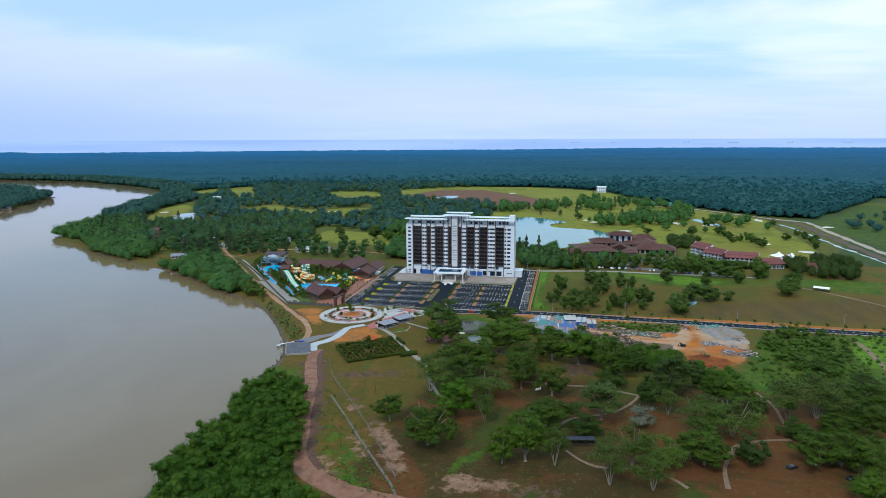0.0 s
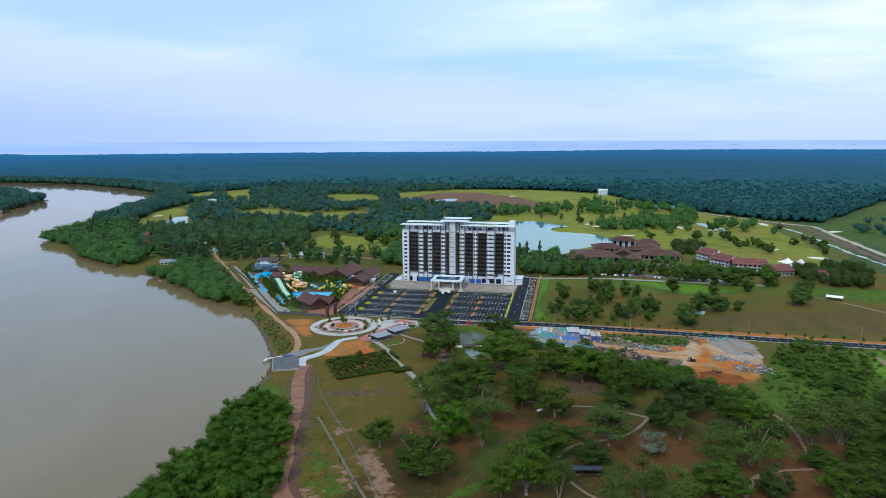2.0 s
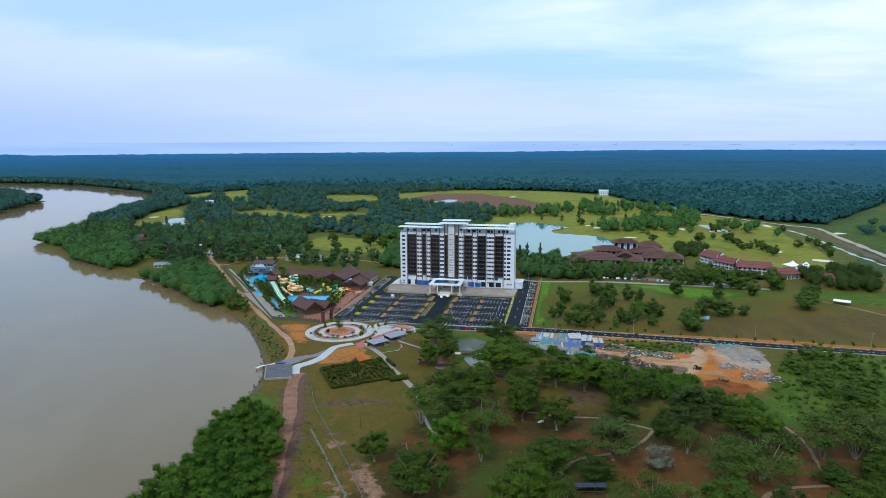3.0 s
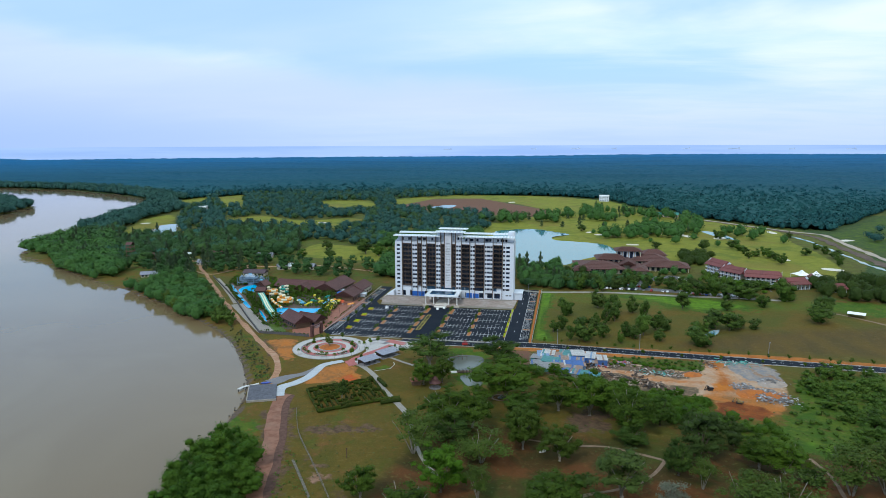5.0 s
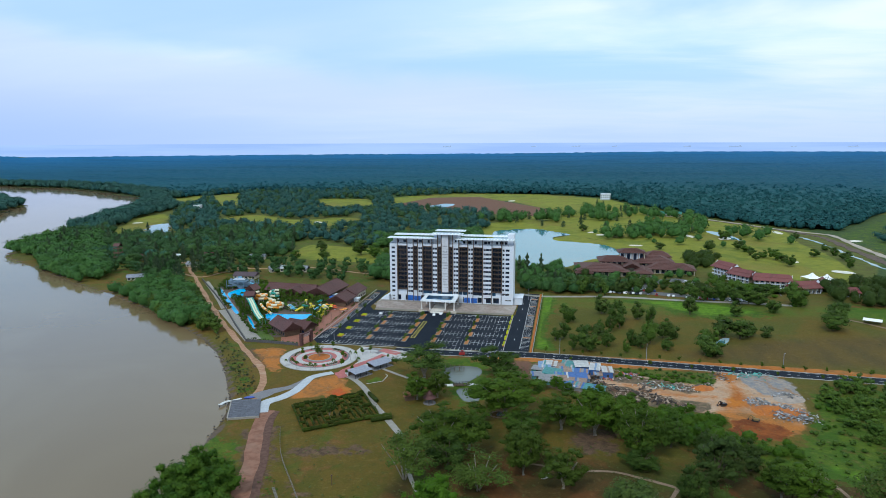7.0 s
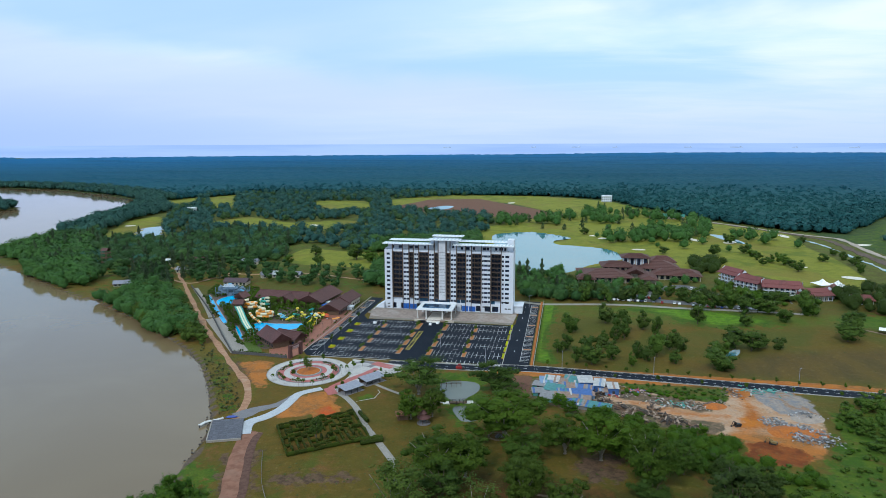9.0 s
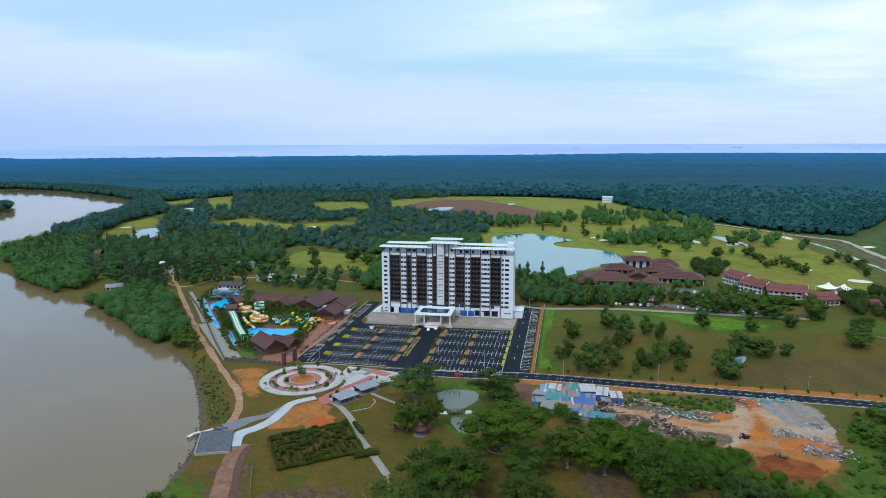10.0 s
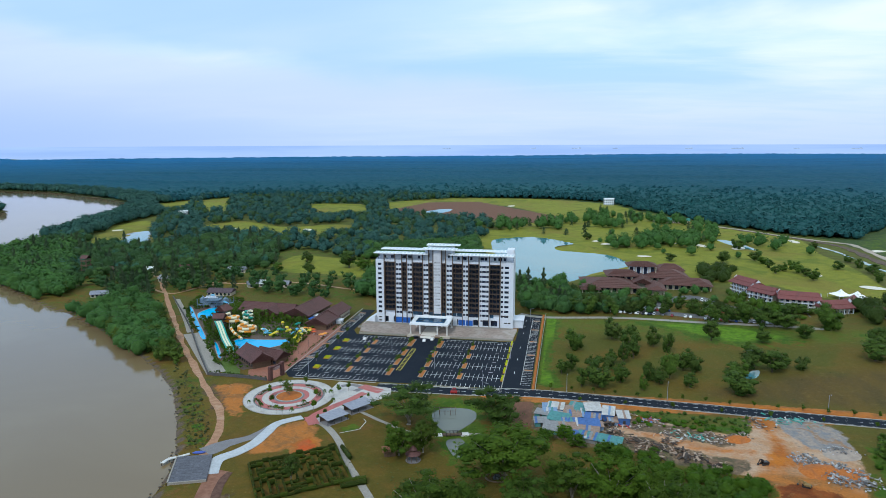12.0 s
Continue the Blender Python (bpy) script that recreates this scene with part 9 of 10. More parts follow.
# ---- camp and outlying houses ----
x, y = -287.9, 37.9
house("long_shed", x, y, 28, 26, 8, 3.0, 5.0, GREY_ROOF, CREAM, "long camp shed with a pale grey roof", "camp buildings", 0.8)
for (x, y), rot, w, d, m, lb in (([(-198.5, 58.0)][0], 5, 20, 10, plain("purple_brown_roof", (0.1, 0.07, 0.08), (0.08, 0.055, 0.065), 0.7), "camp hall with a dark purple-brown roof"), ([(-186.4, 89.5)][0], 40, 9, 7, GREY_ROOF, "small grey-roofed camp hut on the lawn"),
                                 ([(-158.6, 94.3)][0], 0, 8, 6, GREY_ROOF, "small grey-roofed camp hut on the lawn"), ([(-315.9, 132.3)][0], 10, 9, 7, ROOF_WHITE, "small white camp house"), ([(-276.7, 97.3)][0], -10, 9, 7, GREY_ROOF, "small camp house with a grey roof"),
                                 ([(-232, 146.7)][0], 10, 16, 8, GREY_ROOF, "grey-roofed camp house among trees"), ([(-290.2, 148.1)][0], 0, 14, 8, ROOF_BROWN, "brown-roofed camp house among trees"), ([(-349.3, 126.6)][0], 0, 20, 9, ROOF_BROWN, "brown-roofed camp hall among trees"),
                                 ([(-872.8, 392.5)][0], 20, 16, 10, YELLOWP, "yellow riverside house on the far bank"), ([(-852.5, 392.4)][0], 20, 18, 10, GREY_ROOF, "grey riverside shed on the far bank"), ([(-182.9, 93.7)][0], 0, 12, 8, ROOF_WHITE, "small white camp house among trees")):
    house("camp_house", x, y, rot, w, d, 3.2, 5.6, m, CREAM if m is not YELLOWP else YELLOWP, lb, "camp buildings", 0.7)
x, y = -365.5, 107.5
t = thing("lookout_tower", "tall open timber lookout tower among the trees", "tower", m=pose(x, y, 0))
for sx in (-2.4, 2.4):
    for sy in (-2.4, 2.4):
        part("leg", Shape().tube([(sx * 1.3, sy * 1.3, 0), (sx, sy, 17)], 0.25, 6), TIMBER, t)
for z in (5, 9.5, 14):
    part("platform", Shape().box(-3.4, 3.4, -3.4, 3.4, z, z + 0.3).box(-3.4, 3.4, -3.4, -3.3, z + 0.3, z + 1.4).box(3.3, 3.4, -3.3, 3.4, z + 0.3, z + 1.4), TIMBER, t)
part("roof", Shape().gable(-3, 3, -3, 3, 17, 19.5, 0.6, 0.2), ROOF_BROWN, t)
for (x, y), w, d, h, rot, lb in (([(-560.6, 575.2)][0], 12, 10, 9, 10, "white three-storey villa with flat roof"), ([(-587.3, 628.1)][0], 8, 8, 6, 0, "small white villa beside the river bend"), ([(163.5, 888.5)][0], 19, 12, 12, -8, "white block standing at the forest edge")):
    t = thing("white_block", lb, "building", m=pose(x, y, 0, 0, 0, rot))
    part("wall", Shape().box(-w / 2, w / 2, -d / 2, d / 2, 0, h), WHITE, t)
    part("roof", Shape().bevel_box(-w / 2 - 0.8, w / 2 + 0.8, -d / 2 - 0.8, d / 2 + 0.8, h, h + 0.9, 0.2), ROOF_WHITE, t)
    for k in range(int(h / 3.6)):
        for i in range(5):
            cx = -w / 2 + (i + 0.5) * w / 5
            part("window", Shape().box(cx - 1.0, cx + 1.0, -d / 2 - 0.06, -d / 2, k * 3.6 + 1.2, k * 3.6 + 2.6), GLASS, t)
x, y = 240.5, 617.8
house("green_barn", x, y, -8, 52, 16, 4.5, 7.5, plain("green_sheet", (0.04, 0.2, 0.16), (0.03, 0.16, 0.13), 0.6), CREAM, "long green-roofed barn at the forest edge", "", 1.0)
for x, y in [(280, 717.6), (295.4, 703.3), (273.6, 733.9)]:
    house("farm_house", x, y, 0, 12, 9, 3.4, 5.6, ROOF_WHITE, CREAM, "small pale house at the forest edge", "forest edge houses", 0.7)
# sand bunkers
for k, (x, y) in enumerate([(165, 302.5), (121.9, 406.3), (279.1, 375.2), (359.6, 441), (308.9, 226), (338.2, 175.9), (222.4, 399.9), (429.2, 380.4), (-553.1, 397.6), (-394, 435.7), (-283.4, 447.5), (-366.1, 293.1), (-215.8, 544.8), (131, 384.8), (-24, 837.3), (240, 389.7)]):
    s = Shape().tube([(0, 0, 0), (0, 0, 0.12)], [1, 0.95], 14)
    solid("sand_bunker", s, plain("white_sand", (0.68, 0.64, 0.55), (0.6, 0.56, 0.48), 0.95, 0.5) if k == 0 else bpy.data.materials["white_sand"], "pale sand bunker on the fairway", "bunker", "sand bunkers", m=pose(x, y, 0.12, 0, 0, k * 31) @ Matrix.Diagonal((8 + k % 4 * 2, 5 + k % 3, 1, 1)))

# ---- shacks and the cleared site ----
def sheet(name, a, b):
    return plain(name, a, b, 0.6, 0.8, 0.35, c=tuple(x * 0.5 + 0.06 for x in a), vary=0.2)


SHEETS = [sheet("blue_sheet", (0.05, 0.13, 0.36), (0.04, 0.1, 0.27)), sheet("pale_blue_sheet", (0.2, 0.3, 0.46), (0.15, 0.24, 0.38)), sheet("teal_sheet", (0.07, 0.24, 0.24), (0.055, 0.19, 0.19)), sheet("white_old_sheet", (0.5, 0.5, 0.5), (0.38, 0.37, 0.35)), sheet("rusty_sheet", (0.3, 0.2, 0.15), (0.22, 0.14, 0.1)), sheet("grey_sheet", (0.25, 0.25, 0.26), (0.2, 0.2, 0.2))]
SHACK_NAMES = ("blue", "pale blue", "teal", "white", "rusty brown", "grey")
shack_rows = zip([(77.1, -129.9), (85.3, -136.2), (87.9, -127.3), (93.7, -130.8), (93.7, -138.4), (88.1, -145.4), (78.5, -141.7), (77.6, -149.1), (91, -151.0), (95.5, -158.6), (71.1, -136.8), (70.9, -145.5), (100.6, -133.4), (106.8, -136.6), (83.2, -143.3), (82.5, -149.9), (88.3, -156.7), (74, -129.8), (104.5, -131.4), (83, -130.5), (88.5, -133), (74.5, -136), (80, -137), (94.5, -145.5), (75, -152.5), (102, -139)],
                 ((3, 7, 6, 3), (4, 9, 6, 2.6), (2, 9, 5, 3), (3, 7, 7, 4.2), (0, 7, 5, 3), (0, 16, 7, 2.8), (2, 9, 7, 2.8), (5, 10, 5, 2.6), (4, 9, 5, 2.4), (2, 18, 5.5, 2.2), (5, 6, 5, 2.6), (5, 6, 5, 2.4), (3, 5, 8, 4.0), (3, 5, 7, 4.2), (4, 6, 6, 2.4), (4, 7, 5, 2.4), (0, 7, 5, 2.4), (1, 6, 4, 3), (4, 4, 4, 2.6), (4, 5, 5, 2.6), (2, 6, 4, 2.9), (1, 6, 6, 2.5), (5, 5, 4, 2.3), (4, 6, 4, 2.3), (5, 6, 4, 2.2), (4, 4, 5, 2.3)))
for k, ((x, y), (c, w, d, h)) in enumerate(shack_rows):
    h *= 0.82
    t = thing("shack", "makeshift shack roofed with " + SHACK_NAMES[c] + " metal sheets", "shack", "roadside shacks", pose(x, y, 0, 0, 0, -15 if w > 17 else (-6, 4, -14, 8)[k % 4]))
    e = 0.5 if k % 3 else 0.9
    part("roof", Shape().add([(-w / 2 - 0.4, -d / 2 - 0.4, h), (w / 2 + 0.4, -d / 2 - 0.4, h), (w / 2 + 0.4, d / 2 + 0.4, h + e), (-w / 2 - 0.4, d / 2 + 0.4, h + e), (-w / 2 - 0.4, -d / 2 - 0.4, h - 0.1), (w / 2 + 0.4, -d / 2 - 0.4, h - 0.1), (w / 2 + 0.4, d / 2 + 0.4, h + e - 0.1), (-w / 2 - 0.4, d / 2 + 0.4, h + e - 0.1)],
                             [(0, 1, 2, 3), (7, 6, 5, 4), (4, 5, 1, 0), (5, 6, 2, 1), (6, 7, 3, 2), (7, 4, 0, 3)]), SHEETS[c], t)
    for i in range(int(w / 1.1)):
        sx = -w / 2 + 0.2 + i * 1.1
        z0 = h + 0.002
        part("sheet", Shape().add([(sx, -d / 2 - 0.5, z0), (sx + 1.0, -d / 2 - 0.5, z0 + 0.03), (sx + 1.0, d / 2 + 0.3, z0 + e + 0.03), (sx, d / 2 + 0.3, z0 + e), (sx, -d / 2 - 0.5, z0 + 0.05), (sx + 1.0, -d / 2 - 0.5, z0 + 0.09), (sx + 1.0, d / 2 + 0.3, z0 + e + 0.09), (sx, d / 2 + 0.3, z0 + e + 0.05)], [(4, 5, 6, 7), (0, 1, 5, 4), (1, 2, 6, 5), (2, 3, 7, 6), (3, 0, 4, 7)]), SHEETS[c if RND.random() < 0.72 else RND.choice((0, 1, 2, 3, 4, 4, 5, 5))], t)
    part("wall", Shape().box(-w / 2, w / 2, -d / 2, d / 2, 0, h - 0.1), SHEETS[(c + 3) % 6], t)
    part("doorway", Shape().box(-0.6, 0.6, -d / 2 - 0.04, -d / 2, 0, 2.0), DARK_METAL, t)


def litter(name, centres, count, spread, tones, label, long=(0.6, 3.0), pile=0.6):
    """Scrap: boards, sheets and lumps, heaped or strewn."""
    n = Nodes(name)
    a, b, c = tones
    r = n.island()
    col = n.mix(n.ramp(r, 0.3, 0.4), a, b)
    col = n.mix(n.ramp(r, 0.75, 0.8), col, c)
    mat = n.done(col, 0.85, 0.0, 0.3)
    s = Shape()
    for cx, cy in centres:
        for _ in range(count):
            x, y = cx + RND.gauss(0, spread), cy + RND.gauss(0, spread * 0.7)
            d = math.hypot(x - cx, y - cy) / spread
            z = max(0, pile * (1 - d / 2)) * RND.random()
            L, W, H = RND.uniform(*long), RND.uniform(0.15, 0.9), RND.uniform(0.06, 0.4)
            m = pose(x, y, z + 0.15, RND.uniform(-25, 25), RND.uniform(-25, 25), RND.uniform(0, 180))
            v = [m @ Vector((sx * L / 2, sy * W / 2, sz * H / 2)) for sz in (-1, 1) for sx, sy in ((-1, -1), (1, -1), (1, 1), (-1, 1))]
            s.add(v, [(3, 2, 1, 0), (4, 5, 6, 7), (0, 1, 5, 4), (1, 2, 6, 5), (2, 3, 7, 6), (3, 0, 4, 7)])
    solid(name, s, mat, label, "debris", kind="stuff")


litter("timber_scrap", [(109.4, -154.5), (113.5, -157.9), (118.8, -160.4), (124.1, -154.4), (110.6, -164.4), (116.7, -168.1), (126.3, -161.5), (128.7, -166.9), (102.7, -150.3), (99.7, -142.4), (97.6, -136.8), (134, -166), (140, -172)], 30, 2.2, ((0.17, 0.105, 0.07), (0.06, 0.048, 0.042), (0.34, 0.26, 0.2)), "heaps of broken timber and dark scrap", (0.8, 4.5), 1.9)
litter("mixed_scrap", [(100.2, -133.3), (104.8, -138.5), (119, -131.1), (121, -134.4), (129.3, -142.7), (135.5, -147.1), (144, -149.2), (149.6, -144.5), (155, -140.8), (164.9, -124.6), (165.7, -130.4), (124.1, -146.4), (113.2, -139.9), (140.7, -143.4), (97, -126), (109, -128), (84, -124.5), (101, -147), (86, -151), (73, -134)], 30, 2.4, ((0.24, 0.18, 0.14), (0.11, 0.088, 0.075), (0.42, 0.37, 0.33)), "strewn pale rubble, sheets and rubbish", (0.4, 2.0), 0.5)
litter("red_scrap", [(116, -131.7), (119.9, -133.4), (105.5, -139.6)], 22, 2.4, ((0.42, 0.06, 0.05), (0.5, 0.4, 0.36), (0.1, 0.18, 0.4)), "heap of red and blue plastic scrap", (0.5, 2.6), 0.8)
litter("teal_sheets", [(132.2, -146), (137.5, -148.3), (176, -122.6), (180.6, -123), (185.4, -122.7)], 14, 3.0, ((0.06, 0.26, 0.22), (0.1, 0.34, 0.3), (0.4, 0.42, 0.42)), "loose teal hoarding sheets beside the road", (1.0, 3.4), 0.4)
litter("rubble", [(176.3, -162.8), (177.9, -166.9), (179.4, -171), (183.5, -165), (186.3, -168), (188.2, -170.6), (174.7, -158.5), (181.9, -174.7), (188.6, -176.7), (190.5, -150.5)], 80, 3.0, ((0.26, 0.25, 0.25), (0.15, 0.145, 0.145), (0.42, 0.42, 0.43)), "heaps of grey broken concrete rubble", (0.3, 1.4), 1.8)
for (x, y), r, h in (([(177.4, -168.3)][0], 9, 2.0), ([(185.6, -169.8)][0], 8, 1.6), ([(190.3, -152.3)][0], 8, 1.2), ([(152.7, -145.5)][0], 6, 1.3)):
    s = Shape()
    v, f = [], []
    for i in range(9):
        for j in range(9):
            u, w_ = i / 4 - 1, j / 4 - 1
            d = min(1, math.hypot(u, w_))
            v.append((u * r, w_ * r * 0.7, (1 - d * d) ** 1.3 * h * RND.uniform(0.75, 1.15) - 0.1))
    f = [(i * 9 + j, (i + 1) * 9 + j, (i + 1) * 9 + j + 1, i * 9 + j + 1) for i in range(8) for j in range(8)]
    me = s.add(v, f).mesh("earth_mound", ORANGE_SOIL if (x + y) % 2 > 1 else plain("grey_spoil", (0.34, 0.28, 0.23), (0.27, 0.22, 0.19), 0.95, 0.6, 0.2, bump=0.6), True)
    me.flip_normals() if me.polygons[0].normal.z < 0 else None
    solid("earth_mound", me, None, "low mound of loose spoil on the cleared site", "mound", "spoil mounds", m=pose(x, y, 0, 0, 0, 20))


def excavator(x, y, rot, paint, label):
    t = thing("excavator", label, "excavator", "excavators", pose(x, y, 0, 0, 0, rot) @ Matrix.Scale(0.62, 4))
    for sg in (-1, 1):
        part("track", Shape().tube([(-1.9, sg * 1.2 - 0.25, 0.45), (-1.9, sg * 1.2 + 0.25, 0.45)], 0.45, 10).box(-1.9, 1.9, sg * 1.2 - 0.25, sg * 1.2 + 0.25, 0.02, 0.88).tube([(1.9, sg * 1.2 - 0.25, 0.45), (1.9, sg * 1.2 + 0.25, 0.45)], 0.45, 10), TYRE, t)
    part("chassis", Shape().box(-1.2, 1.2, -0.95, 0.95, 0.4, 1.0), DARK_METAL, t)
    body = part("body", Shape().bevel_box(-2.4, 1.2, -1.3, 1.3, 1.0, 2.2, 0.25), paint, t)
    cab = part("cab", Shape().bevel_box(0.1, 1.7, -1.25, -0.1, 1.0, 3.0, 0.25), paint, t)
    part("cab_window", Shape().box(1.7, 1.73, -1.1, -0.25, 1.6, 2.7).box(0.3, 1.5, -1.28, -1.25, 1.7, 2.7), GLASS, cab)
    part("counterweight", Shape().bevel_box(-3.0, -2.4, -1.3, 1.3, 1.0, 2.0, 0.3), DARK_METAL, t)
    part("boom", Shape().tube([(1.0, 0.4, 1.6), (2.2, 0.4, 3.9), (3.4, 0.4, 4.0)], [0.4, 0.38, 0.26], 6), paint, t)
    part("arm", Shape().tube([(3.4, 0.4, 4.1), (4.4, 0.4, 1.6)], [0.28, 0.2], 6), paint, t)
    part("bucket", Shape().bevel_box(4.0, 4.9, -0.2, 1.0, 0.5, 1.6, 0.3), DARK_METAL, t)


excavator(157.4, -166.5, 200, PAINTS[2][0], "dark excavator standing on the orange earth")
excavator(167.5, -181.6, 160, plain("dusty_yellow", (0.25, 0.17, 0.06), (0.18, 0.12, 0.05), 0.7), "dusty excavator with a white cab roof digging")
tr = thing("road_roller", "orange-red road roller parked at the kerb", "vehicle", m=pose(*[(27.4, -117.3)][0], 0.07, 0, 0, 5))
part("drum", Shape().tube([(1.6, -1, 0.7), (1.6, 1, 0.7)], 0.7, 14), DARK_METAL, tr)
part("body", Shape().bevel_box(-2.4, 1.0, -1.0, 1.0, 0.5, 1.6, 0.2), PAINTS[3][0], tr)
part("cab", Shape().box(-1.4, 0.2, -0.9, 0.9, 2.6, 2.75).box(-1.4, -1.3, -0.9, -0.8, 1.6, 2.6).box(0.1, 0.2, 0.8, 0.9, 1.6, 2.6).box(0.1, 0.2, -0.9, -0.8, 1.6, 2.6).box(-1.4, -1.3, 0.8, 0.9, 1.6, 2.6), PAINTS[3][0], tr)
for sg in (-1, 1):
    part("wheel", Shape().tube([(-1.6, sg * 0.8 - 0.15, 0.6), (-1.6, sg * 0.8 + 0.15, 0.6)], 0.6, 12), TYRE, tr)

# ---- street lamps, saplings and car park planting ----
def street_lamp(x, y, rot):
    t = thing("street_lamp", "slim grey street lamp with a short arm", "street lamp", "street lamps", pose(x, y, 0, 0, 0, rot))
    part("pole", Shape().tube([(0, 0, 0), (0, 0, 9.5)], [0.14, 0.08], 8), GREY_ROOF, t)
    part("arm", Shape().tube([(0, 0, 9.4), (1.6, 0, 9.9)], 0.05, 6), GREY_ROOF, t)
    part("lamp_head", Shape().bevel_box(1.4, 2.2, -0.15, 0.15, 9.82, 9.98, 0.04), GREY_ROOF, t)


for x, y, r in ((82, -105, -90), (130, -107, -90), (200, -111, -90), (262, -114, -90), (40, -108, -90), (-56, -103, 0), (-20, -63, 0), (10, -84, 180), (50, -60, 180), (57, 20, 0)):
    street_lamp(x, y, r)
for i in range(22):
    x = 74 + i * 10.5
    tree("sapling", x, float(np.interp(x, [67, 128, 200, 285, 420], [-110.2, -113.2, -117.5, -122, -130])) + 6.2, RND.uniform(1.8, 2.8), RND.uniform(2.8, 4.2), "roadside saplings")
    if i % 2:
        tree("sapling", x + 4, float(np.interp(x, [67, 128, 200, 285, 420], [-110.2, -113.2, -117.5, -122, -130])) - 6.4, RND.uniform(1.8, 2.8), RND.uniform(2.8, 4.2), "roadside saplings")
for y in ROW_Y:
    for x in (-36.3, 25.7):
        for dy in (-2.6, 2.6):
            tree("sapling", x, y + dy, RND.uniform(1.8, 2.6), RND.uniform(3.2, 4.4), "car park saplings", 0.17)
    for x in (-13.1, 5.0):
        for dy in (-3.6, 0, 3.6):
            tree("sapling" if (y + dy) % 3 > 1 else "palm", x, y + dy, RND.uniform(2.4, 3.4), RND.uniform(3.0, 4.5), "drive-side trees", 0.17)


def lime_hedge(x0, x1, y0, y1, label):
    n = int((x1 - x0) * (y1 - y0) * 16)
    c = np.stack([G.uniform(x0, x1, n), G.uniform(y0, y1, n), G.uniform(0.25, 0.85, n)], 1)
    t = thing("lime_hedge", label, "hedge", "lime hedges", pose((x0 + x1) / 2, (y0 + y1) / 2, 0))
    c -= [(x0 + x1) / 2, (y0 + y1) / 2, 0]
    part("foliage", crown_mesh((quads(c, 0.24), G.uniform(0, 1, 3 * n)), LEAF_LIME), None, t)
    part("bed", Shape().box(-(x1 - x0) / 2, (x1 - x0) / 2, -(y1 - y0) / 2, (y1 - y0) / 2, 0, 0.2), MULCH, t)


for y in ROW_Y:
    lime_hedge(-57.0, -53.6, y - 2.4, y + 2.4, "clipped lime-yellow hedge at the end of a bay row")
for y in (-32, -44, -56, -68, -80, -92):
    lime_hedge(47.9, 49.0, y - 5.0, y + 3.5, "narrow lime-yellow hedge along the car park edge")
for i in range(4):
    tree("sapling", -59.0, -84 + i * 18, 2.8, 5.0, "car park saplings", 0.06)

# ---- weeds and tufts on the rough ground ----
TUFT = [crown_broad(2, 14, 0.22, 0.0, 0.5, 1.0, 0.3, 0.0) for _ in range(5)]
FIELD = [(65.7, 14.4), (169.4, 19.1), (267.5, -10.6), (296.4, -30), (255.4, -108.2), (168.9, -104.6), (69.2, -84.1)]
x, y = scatter(FIELD, 5.5, 0.35)
wood("field_weeds", (x, y), (0.4, 1.1), LEAF_BANK, TUFT, "low weeds and grass tufts in the dry field", (0.3, 0.6), "weeds")
PARKLAND = [(-29.6, -226), (-3, -180.9), (78.8, -206.4), (180.6, -188), (220.9, -227.7), (197.1, -320.6), (194.2, -327.3), (40.5, -355.7), (2.1, -314.1)]
x, y = scatter(PARKLAND, 3.4, 0.4)
wood("park_weeds", (x, y), (0.4, 1.3), LEAF_BANK, TUFT, "low weeds and grass tufts between the park trees", (0.3, 0.6), "weeds")
TRACKSIDE = [(-26.7, -265.7), (-20, -264.5), (9.5, -307.7), (34.2, -346.4), (34.1, -353.5), (14.1, -347.2), (0.1, -332.9)]
x, y = scatter(TRACKSIDE, 1.9, 0.45)
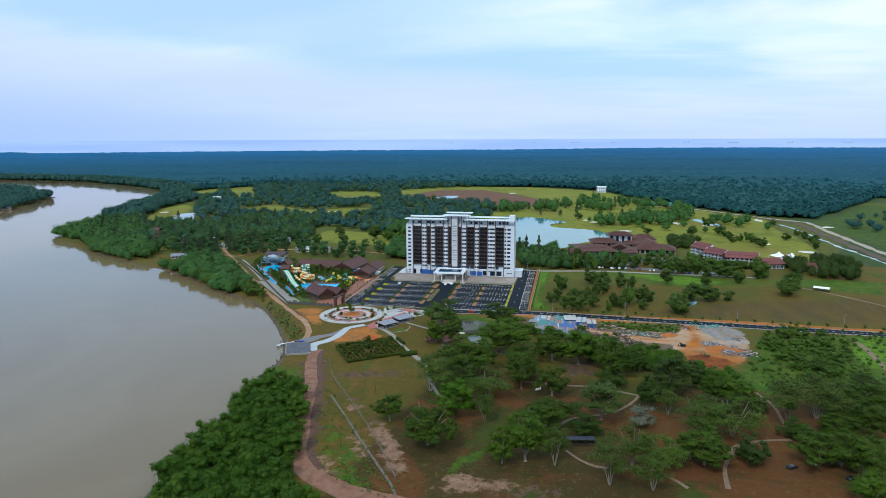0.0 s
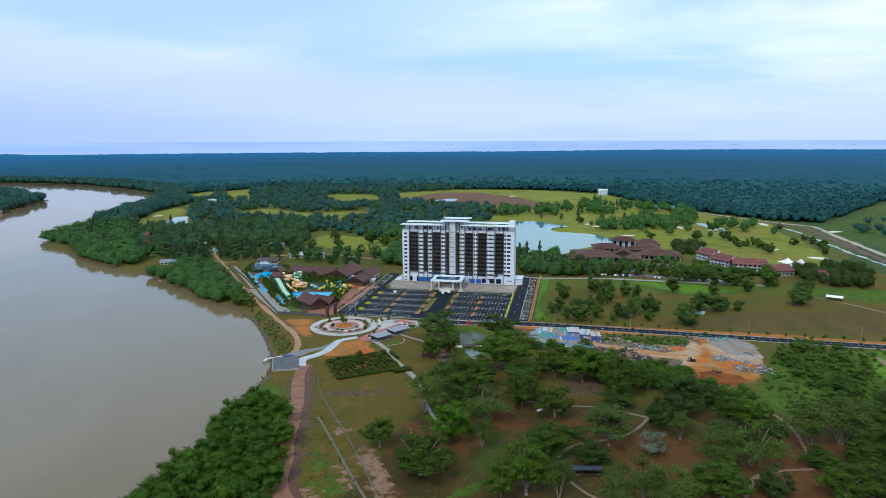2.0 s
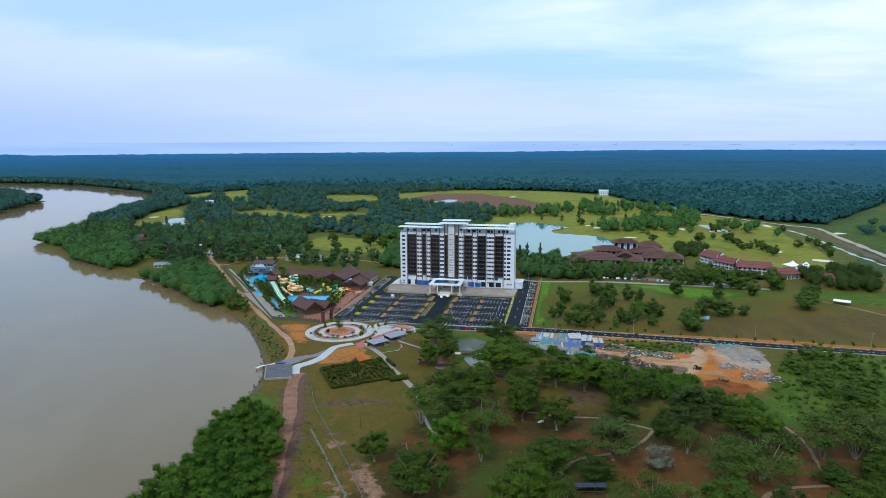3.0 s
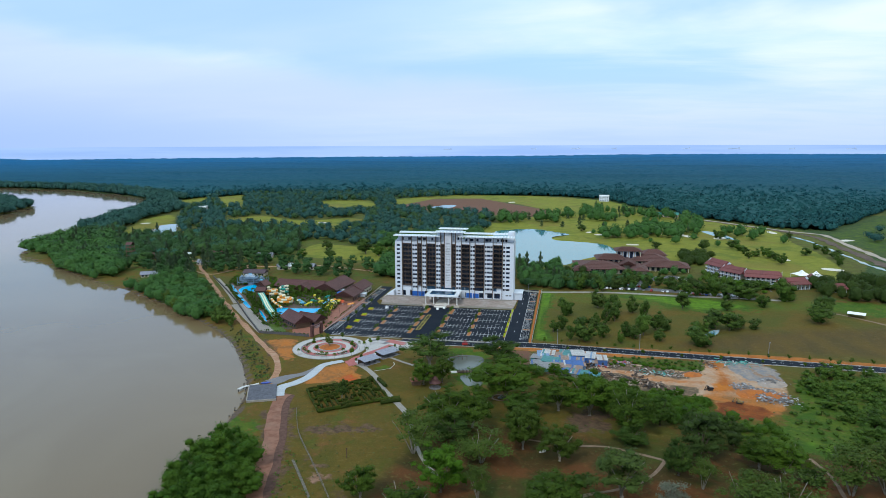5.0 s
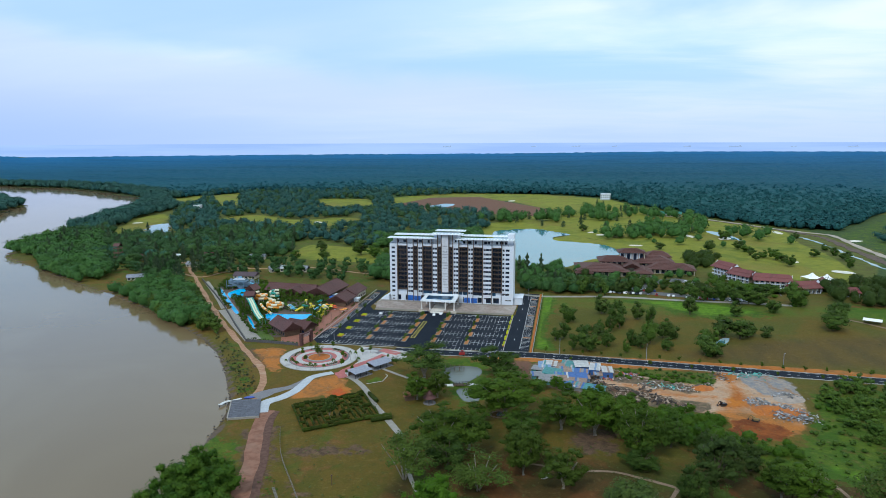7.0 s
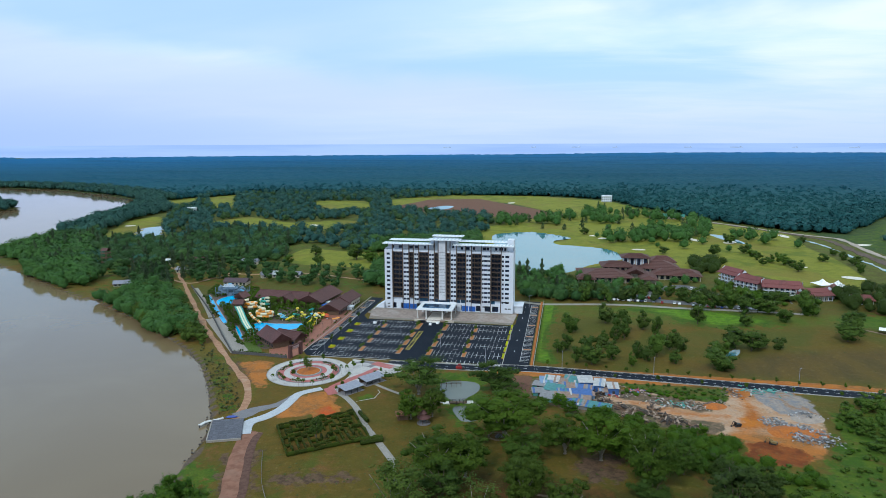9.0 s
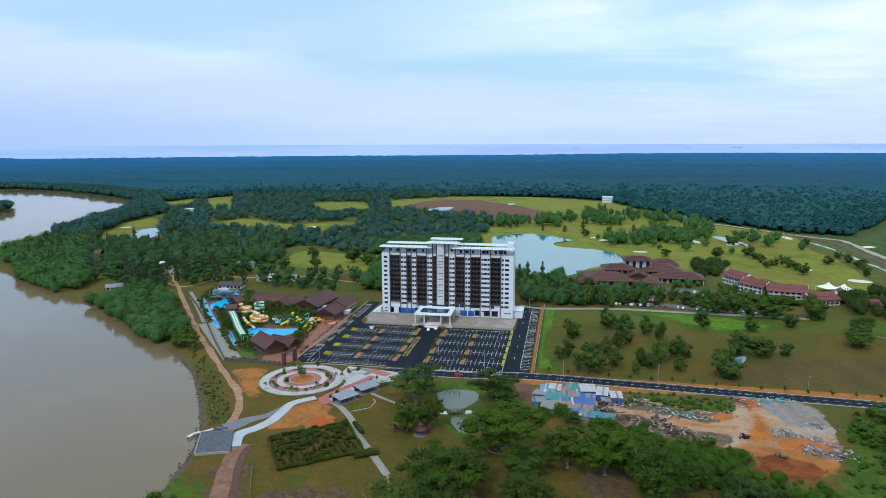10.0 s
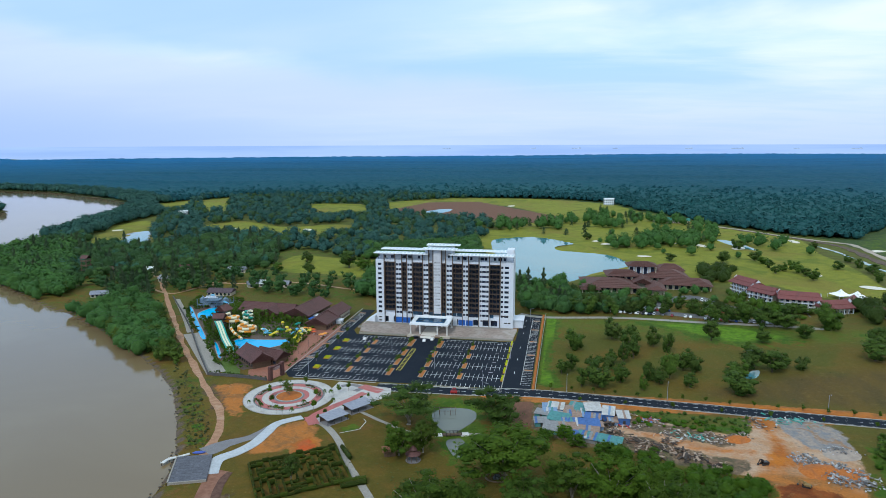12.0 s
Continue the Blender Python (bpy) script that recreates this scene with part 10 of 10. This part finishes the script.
wood("track_weeds", (x, y), (0.5, 1.5), LEAF_FIELD, TUFT, "lush weeds between the track and the drain", (0.4, 0.8), "weeds")
LANDSIDE = [(-128.1, -106.1), (-101.2, -136.7), (-81.9, -159.9), (-63.6, -191.1), (-70, -197.3), (-99.2, -156.5)]
x, y = scatter(LANDSIDE, 1.9, 0.6, wet=1.0)
wood("bank_weeds", (x, y), (0.6, 1.7), LEAF_BANK, TUFT, "rough weeds on the river bank", (0.4, 0.8), "weeds")

# ---- stones along the river bank ----
def build_stones():
    n = Nodes("bank_stone")
    mat = n.done(n.mix(n.island(), (0.05, 0.044, 0.036), (0.12, 0.1, 0.08)), 0.9, 0.0, 0.3)
    iv, jf = ICO[1]
    vs, fs, k = [], [], 0
    bank = [p for p in rounded(RIVER[5:12], False, 60)]
    for x, y in bank:
        for _ in range(2):
            o = G.normal(size=2) * 1.3
            r = G.uniform(0.15, 0.5)
            v = iv * r * G.uniform(0.6, 1.3, (len(iv), 1)) * [1, 1, 0.6]
            vs.append(v + [x + 2.4 + o[0], y + 1.2 + o[1], -0.5])
            fs.append(jf + k)
            k += len(iv)
    tagged(new("bank_stones", flat_mesh("bank_stones", (np.concatenate(vs), np.concatenate(fs)), mat)), "dark loose stones along the river edge", "stones", kind="stuff")


build_stones()

# ---- ships on the skyline ----
SHIP = plain("ship_grey", (0.42, 0.5, 0.64), (0.38, 0.46, 0.6), 0.7, 0.05, 0.01)
for az, ln_, ht in ((0.5, 60, 9), (8.0, 40, 8), (11.6, 64, 11), (14.8, 36, 9), (20.6, 50, 10), (24.2, 80, 10), (28.3, 36, 8), (32.2, 60, 10)):
    a = radians(az - 10.8)
    t = thing("ship", "grey cargo ship far out at sea", "ship", "ships", pose(80 + 4838 * math.sin(a), -480 + 4838 * math.cos(a), 73, 0, 0, -math.degrees(a)))
    part("hull", Shape().bevel_box(-ln_ / 2, ln_ / 2, -6, 6, -4, ht * 0.4, 0.5), SHIP, t)
    part("superstructure", Shape().bevel_box(ln_ * 0.28, ln_ * 0.4, -5, 5, ht * 0.4, ht, 0.5), SHIP, t)
